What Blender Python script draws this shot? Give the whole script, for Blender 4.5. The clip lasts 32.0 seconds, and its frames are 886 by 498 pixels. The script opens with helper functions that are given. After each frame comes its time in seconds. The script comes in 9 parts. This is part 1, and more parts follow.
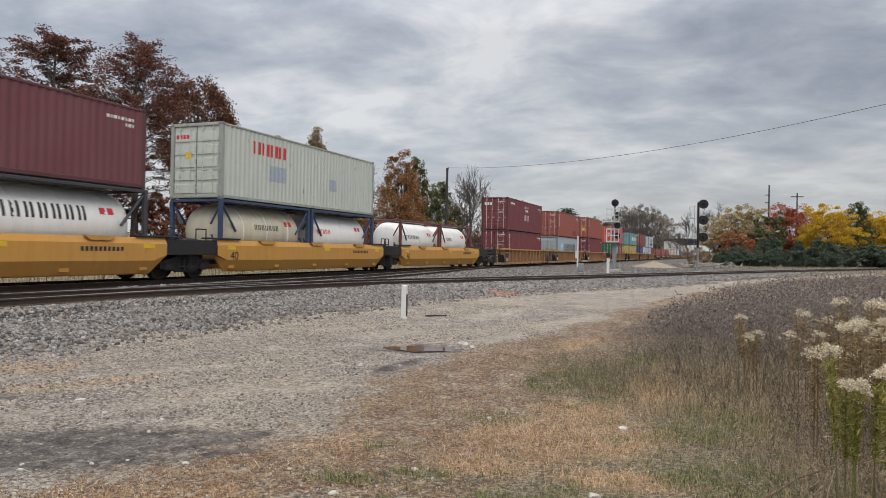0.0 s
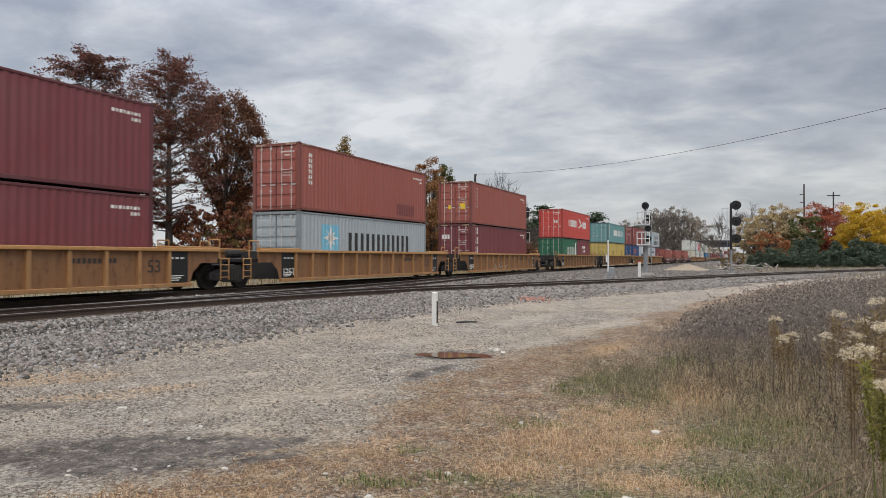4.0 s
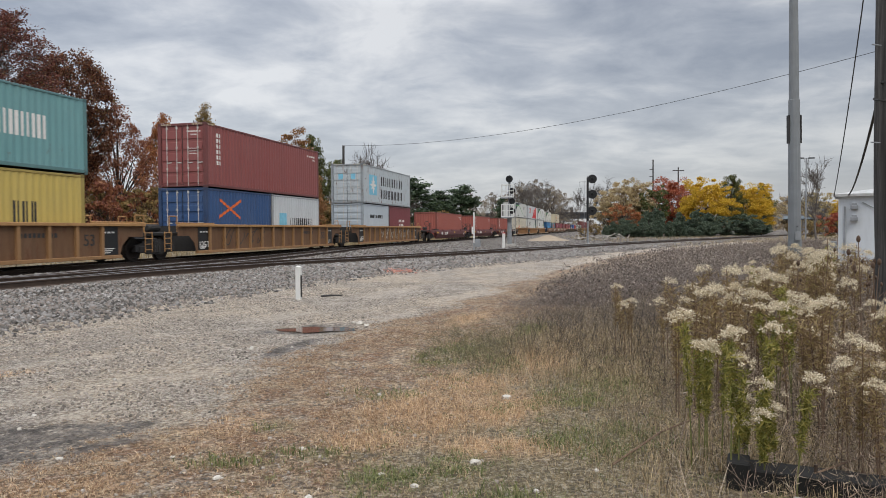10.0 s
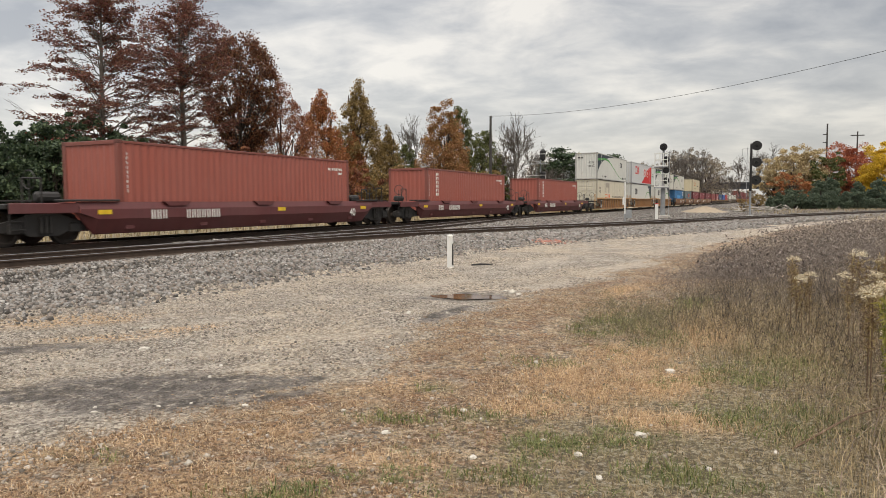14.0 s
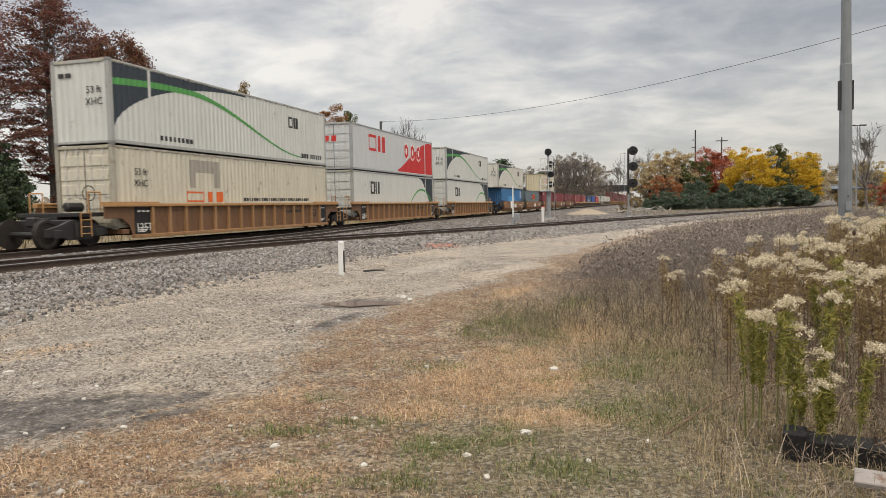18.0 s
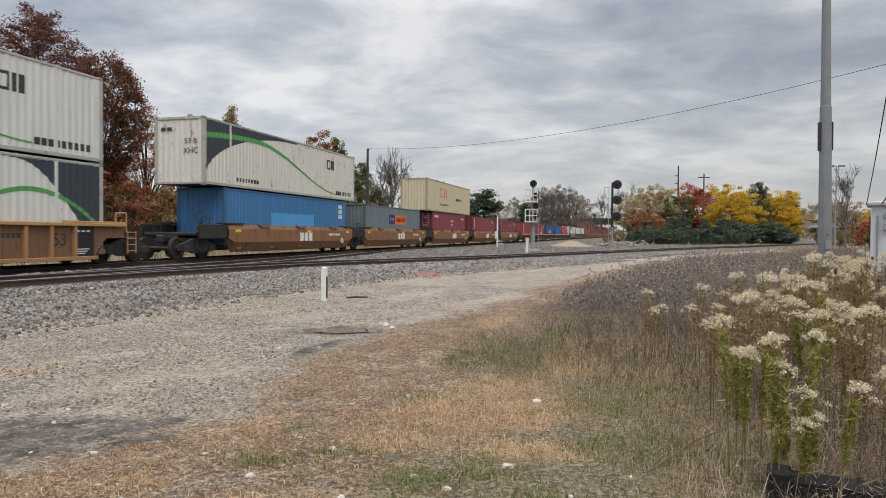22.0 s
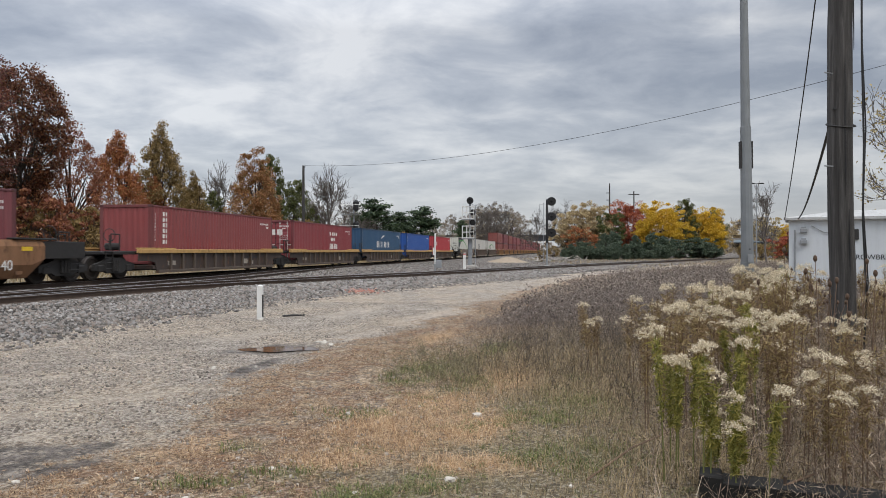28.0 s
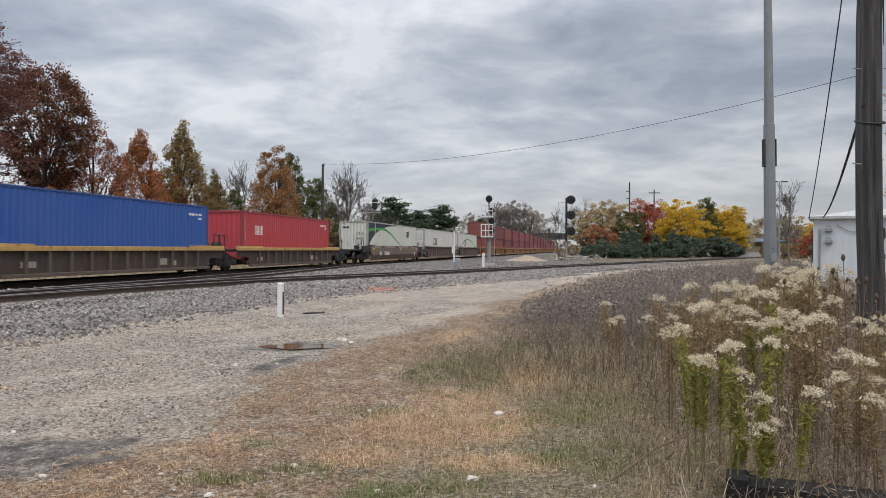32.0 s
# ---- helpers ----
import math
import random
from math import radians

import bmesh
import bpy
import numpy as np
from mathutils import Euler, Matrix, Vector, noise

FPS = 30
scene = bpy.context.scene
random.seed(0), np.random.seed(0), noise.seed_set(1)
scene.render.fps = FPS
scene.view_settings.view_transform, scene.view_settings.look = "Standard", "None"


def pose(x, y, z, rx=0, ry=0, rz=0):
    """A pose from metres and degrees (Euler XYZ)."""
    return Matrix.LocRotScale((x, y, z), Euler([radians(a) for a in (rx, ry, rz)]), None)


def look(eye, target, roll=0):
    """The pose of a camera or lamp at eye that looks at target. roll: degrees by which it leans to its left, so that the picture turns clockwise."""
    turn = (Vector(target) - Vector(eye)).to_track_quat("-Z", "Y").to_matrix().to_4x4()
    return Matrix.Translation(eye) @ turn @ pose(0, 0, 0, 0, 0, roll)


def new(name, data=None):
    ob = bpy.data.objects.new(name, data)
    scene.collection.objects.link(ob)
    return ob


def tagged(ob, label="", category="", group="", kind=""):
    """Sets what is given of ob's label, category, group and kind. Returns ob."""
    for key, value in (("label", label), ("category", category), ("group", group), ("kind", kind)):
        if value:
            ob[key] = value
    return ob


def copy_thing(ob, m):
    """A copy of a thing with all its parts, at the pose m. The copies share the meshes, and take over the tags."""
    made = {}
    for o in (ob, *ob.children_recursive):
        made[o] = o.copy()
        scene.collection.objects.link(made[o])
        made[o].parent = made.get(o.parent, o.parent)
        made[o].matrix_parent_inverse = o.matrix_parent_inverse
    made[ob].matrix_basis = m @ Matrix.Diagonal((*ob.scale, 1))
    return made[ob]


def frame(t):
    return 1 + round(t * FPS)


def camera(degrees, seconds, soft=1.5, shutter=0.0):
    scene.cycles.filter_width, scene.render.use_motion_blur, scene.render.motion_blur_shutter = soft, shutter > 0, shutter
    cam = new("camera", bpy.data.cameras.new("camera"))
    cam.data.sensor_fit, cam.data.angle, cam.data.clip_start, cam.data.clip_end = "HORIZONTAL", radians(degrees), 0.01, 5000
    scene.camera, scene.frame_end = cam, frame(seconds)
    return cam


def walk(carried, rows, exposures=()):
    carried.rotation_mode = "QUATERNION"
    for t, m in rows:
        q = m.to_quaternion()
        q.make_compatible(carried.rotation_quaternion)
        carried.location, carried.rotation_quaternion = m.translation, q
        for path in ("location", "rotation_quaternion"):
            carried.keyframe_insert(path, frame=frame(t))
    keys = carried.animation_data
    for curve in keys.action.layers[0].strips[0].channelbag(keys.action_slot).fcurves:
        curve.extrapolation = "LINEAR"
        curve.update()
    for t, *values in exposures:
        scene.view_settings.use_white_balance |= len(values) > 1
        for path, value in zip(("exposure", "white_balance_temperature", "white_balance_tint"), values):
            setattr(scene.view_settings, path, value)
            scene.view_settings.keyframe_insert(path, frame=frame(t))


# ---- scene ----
cam = camera(64.91, 32.0, soft=0.9, shutter=0.15)
PATH = [
    (0.0, (-0.040, 0.068, 1.682), (-10.046, 49.056, 1.848), 1.07),
    (0.5, (-0.055, 0.080, 1.679), (-11.465, 48.760, 1.942), 0.48),
    (1.0, (-0.051, 0.071, 1.675), (-11.678, 48.701, 1.704), -0.21),
    (1.5, (-0.042, 0.064, 1.670), (-11.430, 48.749, 1.370), -0.52),
    (2.0, (-0.033, 0.041, 1.675), (-11.320, 48.748, 1.145), -0.47),
    (2.5, (-0.017, 0.037, 1.677), (-11.473, 48.704, 1.168), -0.24),
    (3.0, (-0.014, 0.005, 1.685), (-11.780, 48.600, 1.564), -0.10),
    (3.5, (-0.015, 0.000, 1.686), (-12.116, 48.512, 2.061), -0.01),
    (5.5, (-0.057, -0.032, 1.669), (-11.375, 48.664, 2.464), 0.43),
    (6.0, (-0.061, -0.028, 1.669), (-10.793, 48.799, 2.480), 0.52),
    (6.5, (-0.076, -0.028, 1.670), (-9.882, 48.995, 2.416), 0.65),
    (7.0, (-0.069, -0.012, 1.685), (-8.375, 49.289, 2.344), 0.72),
    (7.5, (-0.048, -0.019, 1.693), (-6.624, 49.543, 2.362), 0.51),
    (8.0, (-0.036, -0.021, 1.695), (-5.475, 49.679, 2.259), 0.03),
    (8.5, (-0.014, -0.038, 1.693), (-4.831, 49.728, 1.945), -0.35),
    (9.0, (0.025, -0.050, 1.697), (-4.067, 49.781, 1.483), -0.57),
    (9.5, (0.072, -0.024, 1.697), (-3.035, 49.873, 0.894), -0.41),
    (10.0, (0.117, 0.000, 1.695), (-2.812, 49.895, 0.304), -0.33),
    (10.5, (0.101, 0.026, 1.686), (-4.648, 49.763, -0.253), -0.68),
    (11.0, (0.073, 0.031, 1.678), (-7.676, 49.362, -0.835), -1.25),
    (11.5, (0.073, 0.029, 1.670), (-10.208, 48.872, -1.271), -1.06),
    (12.0, (0.049, 0.054, 1.661), (-11.968, 48.488, -1.466), -0.47),
    (12.5, (0.030, 0.046, 1.655), (-13.367, 48.113, -1.514), -0.22),
    (13.0, (-0.003, 0.030, 1.657), (-14.007, 47.921, -1.548), -0.06),
    (13.5, (-0.025, 0.028, 1.655), (-13.766, 47.990, -1.636), -0.04),
    (14.0, (-0.024, 0.024, 1.651), (-13.140, 48.154, -1.745), -0.29),
    (14.5, (-0.039, 0.029, 1.651), (-12.794, 48.253, -1.779), -0.20),
    (16.5, (-0.051, 0.022, 1.652), (-13.536, 48.072, -1.407), -1.27),
    (17.0, (-0.006, -0.011, 1.662), (-10.448, 48.780, -1.557), -1.74),
    (17.5, (0.029, -0.040, 1.679), (-7.326, 49.312, -1.525), -1.40),
    (18.0, (0.035, -0.017, 1.674), (-5.599, 49.565, -1.462), -1.05),
    (18.5, (0.020, -0.017, 1.676), (-5.038, 49.631, -1.412), -0.83),
    (19.0, (0.004, -0.024, 1.676), (-5.024, 49.642, -1.159), -0.66),
    (19.5, (-0.014, -0.027, 1.685), (-5.321, 49.632, -0.735), -0.61),
    (20.0, (-0.021, -0.027, 1.684), (-5.967, 49.581, -0.243), -0.63),
    (20.5, (-0.018, -0.022, 1.682), (-6.449, 49.536, 0.060), -0.60),
    (21.0, (-0.020, -0.026, 1.679), (-6.130, 49.574, 0.122), -0.36),
    (21.5, (-0.017, 0.005, 1.677), (-4.674, 49.765, 0.172), -0.06),
    (22.0, (0.020, 0.023, 1.672), (-4.455, 49.810, 0.573), 0.46),
    (22.5, (0.019, 0.010, 1.665), (-4.534, 49.795, 0.834), 0.57),
    (23.0, (0.005, -0.030, 1.661), (-4.572, 49.756, 0.973), 0.41),
    (23.5, (-0.028, -0.027, 1.652), (-4.557, 49.765, 1.147), 0.39),
    (24.0, (-0.046, -0.004, 1.640), (-4.443, 49.801, 1.302), 0.57),
    (24.5, (-0.056, -0.003, 1.641), (-3.969, 49.843, 1.363), 0.59),
    (25.0, (-0.043, -0.007, 1.641), (-3.105, 49.899, 1.496), 0.33),
    (25.5, (-0.021, -0.012, 1.649), (-2.116, 49.944, 1.739), 0.14),
    (27.5, (0.010, 0.004, 1.650), (-0.137, 50.003, 1.875), 0.08),
    (28.0, (0.000, -0.000, 1.650), (0.000, 50.000, 1.800), 0.00),
    (28.5, (0.001, 0.011, 1.655), (-0.133, 50.010, 1.658), -0.43),
    (29.0, (-0.007, 0.021, 1.646), (-0.273, 50.021, 1.552), -0.43),
    (29.5, (-0.019, 0.026, 1.646), (-0.513, 50.023, 1.516), -0.15),
    (30.0, (-0.017, 0.025, 1.644), (-0.763, 50.019, 1.611), -0.08),
    (30.5, (-0.010, 0.015, 1.652), (-0.834, 50.008, 1.671), -0.30),
    (31.0, (-0.012, 0.021, 1.648), (-0.935, 50.012, 1.667), -0.35),
    (31.5, (-0.027, 0.016, 1.645), (-1.177, 50.003, 1.659), -0.16),
    (32.0, (-0.032, 0.025, 1.645), (-1.352, 50.008, 1.680), 0.15),
]
# the picture warms and brightens while the view is tipped down
TONES = ((0.0, 0.12, 6500, 10), (3.5, 0.17, 6500, 10), (7.0, 0.16, 6450, 10), (9.0, 0.15, 6300, 10), (11.0, 0.3, 6700, 10), (12.5, 0.38, 7050, 10), (14.5, 0.4, 7200, 10),
         (17.0, 0.37, 7150, 10), (19.0, 0.34, 7050, 10), (21.0, 0.27, 6750, 10), (23.0, 0.26, 6500, 10), (26.0, 0.22, 6400, 10), (32.0, 0.22, 6350, 10))
walk(cam, [(t, look(eye, aim, lean)) for t, eye, aim, lean in PATH], TONES)

# ---- world, sun ----
world = bpy.data.worlds.new("overcast_sky")
scene.world = world
world.use_nodes = True
wn, wl = world.node_tree.nodes, world.node_tree.links
wn.clear()


def wnode(kind, **kw):
    n = wn.new(kind)
    for k, v in kw.items():
        n.inputs[k].default_value = v
    return n


SUN_UP, SUN_TURN = radians(60), radians(149.5)
sky = wn.new("ShaderNodeTexSky")
sky.sky_type = "NISHITA"
sky.sun_disc = False
sky.sun_elevation, sky.sun_rotation = SUN_UP, SUN_TURN
sky.air_density, sky.dust_density = 1.0, 3.0
co = wn.new("ShaderNodeTexCoord")
sep = wn.new("ShaderNodeSeparateXYZ")
wl.new(co.outputs["Generated"], sep.inputs[0])


def wmath(op, a, b=None, clamp=False):
    n = wn.new("ShaderNodeMath")
    n.operation = op
    n.use_clamp = clamp
    for i, v in enumerate((a, b)):
        if v is None:
            continue
        if isinstance(v, (int, float)):
            n.inputs[i].default_value = v
        else:
            wl.new(v, n.inputs[i])
    return n.outputs[0]


# the cloud deck is a flat layer: its pattern shrinks towards the horizon
up = wmath("ADD", wmath("MAXIMUM", sep.outputs[2], 0.0), 0.2)
plane = wn.new("ShaderNodeCombineXYZ")
wl.new(wmath("DIVIDE", sep.outputs[0], up), plane.inputs[0])
wl.new(wmath("DIVIDE", sep.outputs[1], up), plane.inputs[1])
place = wn.new("ShaderNodeMapping")
place.inputs["Location"].default_value = (3.1, 1.7, 0)
place.inputs["Rotation"].default_value = (0, 0, radians(8))
place.inputs["Scale"].default_value = (0.68, 0.78, 1)
wl.new(plane.outputs[0], place.inputs[0])
big = wnode("ShaderNodeTexNoise", Scale=1.35, Detail=4.0, Roughness=0.5, Distortion=0.6)
fine = wnode("ShaderNodeTexNoise", Scale=4.2, Detail=6.0, Roughness=0.58, Distortion=0.3)
for n in (big, fine):
    wl.new(place.outputs[0], n.inputs["Vector"])
mixed = wmath("ADD", wmath("MULTIPLY", big.outputs[0], 0.55), wmath("MULTIPLY", fine.outputs[0], 0.45))
deck = wn.new("ShaderNodeValToRGB")
deck.color_ramp.elements[0].position, deck.color_ramp.elements[0].color = 0.39, (0.37, 0.405, 0.475, 1)
deck.color_ramp.elements[1].position, deck.color_ramp.elements[1].color = 0.61, (0.95, 0.95, 0.95, 1)
mid = deck.color_ramp.elements.new(0.49)
mid.color = (0.57, 0.6, 0.655, 1)
wl.new(mixed, deck.inputs[0])
low = wn.new("ShaderNodeMixRGB")
low.inputs[2].default_value = (0.78, 0.79, 0.79, 1)
wl.new(wmath("POWER", wmath("SUBTRACT", 1.0, wmath("MAXIMUM", sep.outputs[2], 0.0), True), 9.0), low.inputs[0])
wl.new(deck.outputs[0], low.inputs[1])
clouds, clear = wn.new("ShaderNodeBackground"), wn.new("ShaderNodeBackground")
# an overcast dome is about three times as bright overhead as near the horizon
zenith = wmath("ADD", 1.0, wmath("MULTIPLY", wmath("POWER", wmath("MULTIPLY", wmath("SUBTRACT", wmath("MAXIMUM", sep.outputs[2], 0.3), 0.3), 1.43), 0.8), 2.3))
wl.new(wmath("MULTIPLY", wmath("MULTIPLY", wmath("SUBTRACT", 1.0, wmath("MULTIPLY", sep.outputs[0], 0.26)), 0.61), zenith), clouds.inputs[1])
clear.inputs[1].default_value = 0.02
wl.new(low.outputs[0], clouds.inputs[0])
wl.new(sky.outputs[0], clear.inputs[0])
both = wn.new("ShaderNodeAddShader")
wl.new(clouds.outputs[0], both.inputs[0])
wl.new(clear.outputs[0], both.inputs[1])
wout = wn.new("ShaderNodeOutputWorld")
wl.new(both.outputs[0], wout.inputs[0])

sun = new("sun", bpy.data.lights.new("sun", "SUN"))
sun.data.energy, sun.data.angle, sun.data.color = 1.5, radians(40), (1.0, 0.93, 0.82)
sun.matrix_world = look((5.08, -8.6, 17.3), (0, 0, 0))

# ---- mesh helpers ----


class Geo:
    """Vertices and faces of one part."""

    def __init__(self):
        self.v, self.f = [], []

    def add(self, verts, faces):
        b = len(self.v)
        self.v += [tuple(p) for p in verts]
        self.f += [tuple(b + i for i in q) for q in faces]
        return self

    def quad(self, a, b, c, d):
        return self.add([a, b, c, d], [(0, 1, 2, 3)])

    def box(self, x0, x1, y0, y1, z0, z1, c=0.0):
        if c <= 0:
            vs = [(x, y, z) for z in (z0, z1) for y in (y0, y1) for x in (x0, x1)]
            return self.add(vs, [(0, 2, 3, 1), (4, 5, 7, 6), (0, 1, 5, 4), (2, 6, 7, 3), (0, 4, 6, 2), (1, 3, 7, 5)])
        c = min(c, (x1 - x0) * 0.45, (y1 - y0) * 0.45, (z1 - z0) * 0.45)
        vs, ix = [], {}
        for i, x in enumerate((x0, x1)):
            for j, y in enumerate((y0, y1)):
                for k, z in enumerate((z0, z1)):
                    sx, sy, sz = c * (1 - 2 * i), c * (1 - 2 * j), c * (1 - 2 * k)
                    for a, p in enumerate(((x, y + sy, z + sz), (x + sx, y, z + sz), (x + sx, y + sy, z))):
                        ix[i, j, k, a] = len(vs)
                        vs.append(p)
        fs = []
        for i in (0, 1):
            fs.append([ix[i, j, k, 0] for j, k in ((0, 0), (1, 0), (1, 1), (0, 1))][::1 if i else -1])
            fs.append([ix[j, i, k, 1] for j, k in ((0, 0), (1, 0), (1, 1), (0, 1))][::-1 if i else 1])
            fs.append([ix[j, k, i, 2] for j, k in ((0, 0), (1, 0), (1, 1), (0, 1))][::1 if i else -1])
        for a in (0, 1):
            for b in (0, 1):
                fs.append((ix[a, b, 0, 0], ix[a, b, 1, 0], ix[a, b, 1, 1], ix[a, b, 0, 1]))
                fs.append((ix[a, 0, b, 0], ix[a, 1, b, 0], ix[a, 1, b, 2], ix[a, 0, b, 2]))
                fs.append((ix[0, a, b, 1], ix[1, a, b, 1], ix[1, a, b, 2], ix[0, a, b, 2]))
                for k in (0, 1):
                    fs.append((ix[a, b, k, 0], ix[a, b, k, 1], ix[a, b, k, 2]))
        return self.add(vs, fs)

    def tube(self, pts, radii, n=8, caps=True):
        pts = [Vector(p) for p in pts]
        if isinstance(radii, (int, float)):
            radii = [radii] * len(pts)
        rings = []
        for i, p in enumerate(pts):
            way = (pts[min(i + 1, len(pts) - 1)] - pts[max(i - 1, 0)]).normalized()
            side = way.cross(Vector((0, 0, 1)) if abs(way.z) < 0.9 else Vector((1, 0, 0))).normalized()
            top = side.cross(way)
            rings.append([p + radii[i] * (math.cos(a) * side + math.sin(a) * top) for a in (2 * math.pi * k / n for k in range(n))])
        vs = [q for r in rings for q in r]
        fs = [(i * n + k, i * n + (k + 1) % n, (i + 1) * n + (k + 1) % n, (i + 1) * n + k) for i in range(len(pts) - 1) for k in range(n)]
        if caps:
            fs += [tuple(range(n))[::-1], tuple(range((len(pts) - 1) * n, len(pts) * n))]
        return self.add(vs, fs)

    def lathe(self, axis, prof, n=16, at=(0, 0, 0)):
        """prof: (along, radius) pairs turned about the axis 'x', 'y' or 'z'."""
        vs = []
        for u, r in prof:
            for k in range(n):
                a = 2 * math.pi * k / n
                p = {"x": (u, r * math.cos(a), r * math.sin(a)), "y": (r * math.cos(a), u, r * math.sin(a)), "z": (r * math.cos(a), r * math.sin(a), u)}[axis]
                vs.append((p[0] + at[0], p[1] + at[1], p[2] + at[2]))
        m = len(prof)
        fs = [(i * n + k, i * n + (k + 1) % n, (i + 1) * n + (k + 1) % n, (i + 1) * n + k) for i in range(m - 1) for k in range(n)]
        fs += [tuple(range(n))[::-1], tuple(range((m - 1) * n, m * n))]
        return self.add(vs, fs)

    def prism(self, outline, x0, x1):
        """An outline of (y, z) pairs, thick from x0 to x1."""
        m = len(outline)
        vs = [(x0, y, z) for y, z in outline] + [(x1, y, z) for y, z in outline]
        fs = [tuple(range(m))[::-1], tuple(range(m, 2 * m))] + [(i, (i + 1) % m, m + (i + 1) % m, m + i) for i in range(m)]
        return self.add(vs, fs)

    def mesh(self, name, mat, smooth=False):
        me = bpy.data.meshes.new(name)
        me.from_pydata(self.v, [], self.f)
        bm = bmesh.new()
        bm.from_mesh(me)
        bmesh.ops.recalc_face_normals(bm, faces=bm.faces[:])
        bm.to_mesh(me)
        bm.free()
        me.materials.append(mat)
        if smooth:
            me.shade_smooth()
        return me


def part(name, geo, mat, parent=None, label="", smooth=False, at=None):
    me = geo if isinstance(geo, bpy.types.Mesh) else geo.mesh(name, mat, smooth)
    ob = new(name, me)
    if parent is not None:
        ob.parent = parent
    if at is not None:
        ob.matrix_basis = at
    if label:
        ob["label"] = label
    return ob


def thing(name, label, category, group="", at=None):
    ob = new(name)
    ob.empty_display_size = 0.2
    if at is not None:
        ob.matrix_basis = at
    return tagged(ob, label, category, group)


def np_mesh(name, verts, faces, mat):
    """A mesh from arrays: verts N x 3, faces M x K."""
    me = bpy.data.meshes.new(name)
    k = faces.shape[1]
    me.vertices.add(len(verts))
    me.vertices.foreach_set("co", verts.astype(np.float32).ravel())
    me.loops.add(faces.size)
    me.loops.foreach_set("vertex_index", faces.astype(np.int32).ravel())
    me.polygons.add(len(faces))
    me.polygons.foreach_set("loop_start", np.arange(0, faces.size, k, dtype=np.int32))
    me.update(calc_edges=True)
    me.validate()
    me.materials.append(mat)
    return me


def words(text, size, depth, mat):
    cu = bpy.data.curves.new("lettering", "FONT")
    cu.body, cu.size, cu.extrude, cu.align_x, cu.align_y = text, size, depth, "CENTER", "CENTER"
    ob = new("lettering", cu)
    me = bpy.data.meshes.new_from_object(ob.evaluated_get(bpy.context.evaluated_depsgraph_get()))
    bpy.data.objects.remove(ob)
    me.materials.clear()
    me.materials.append(mat)
    return me


# ---- materials ----


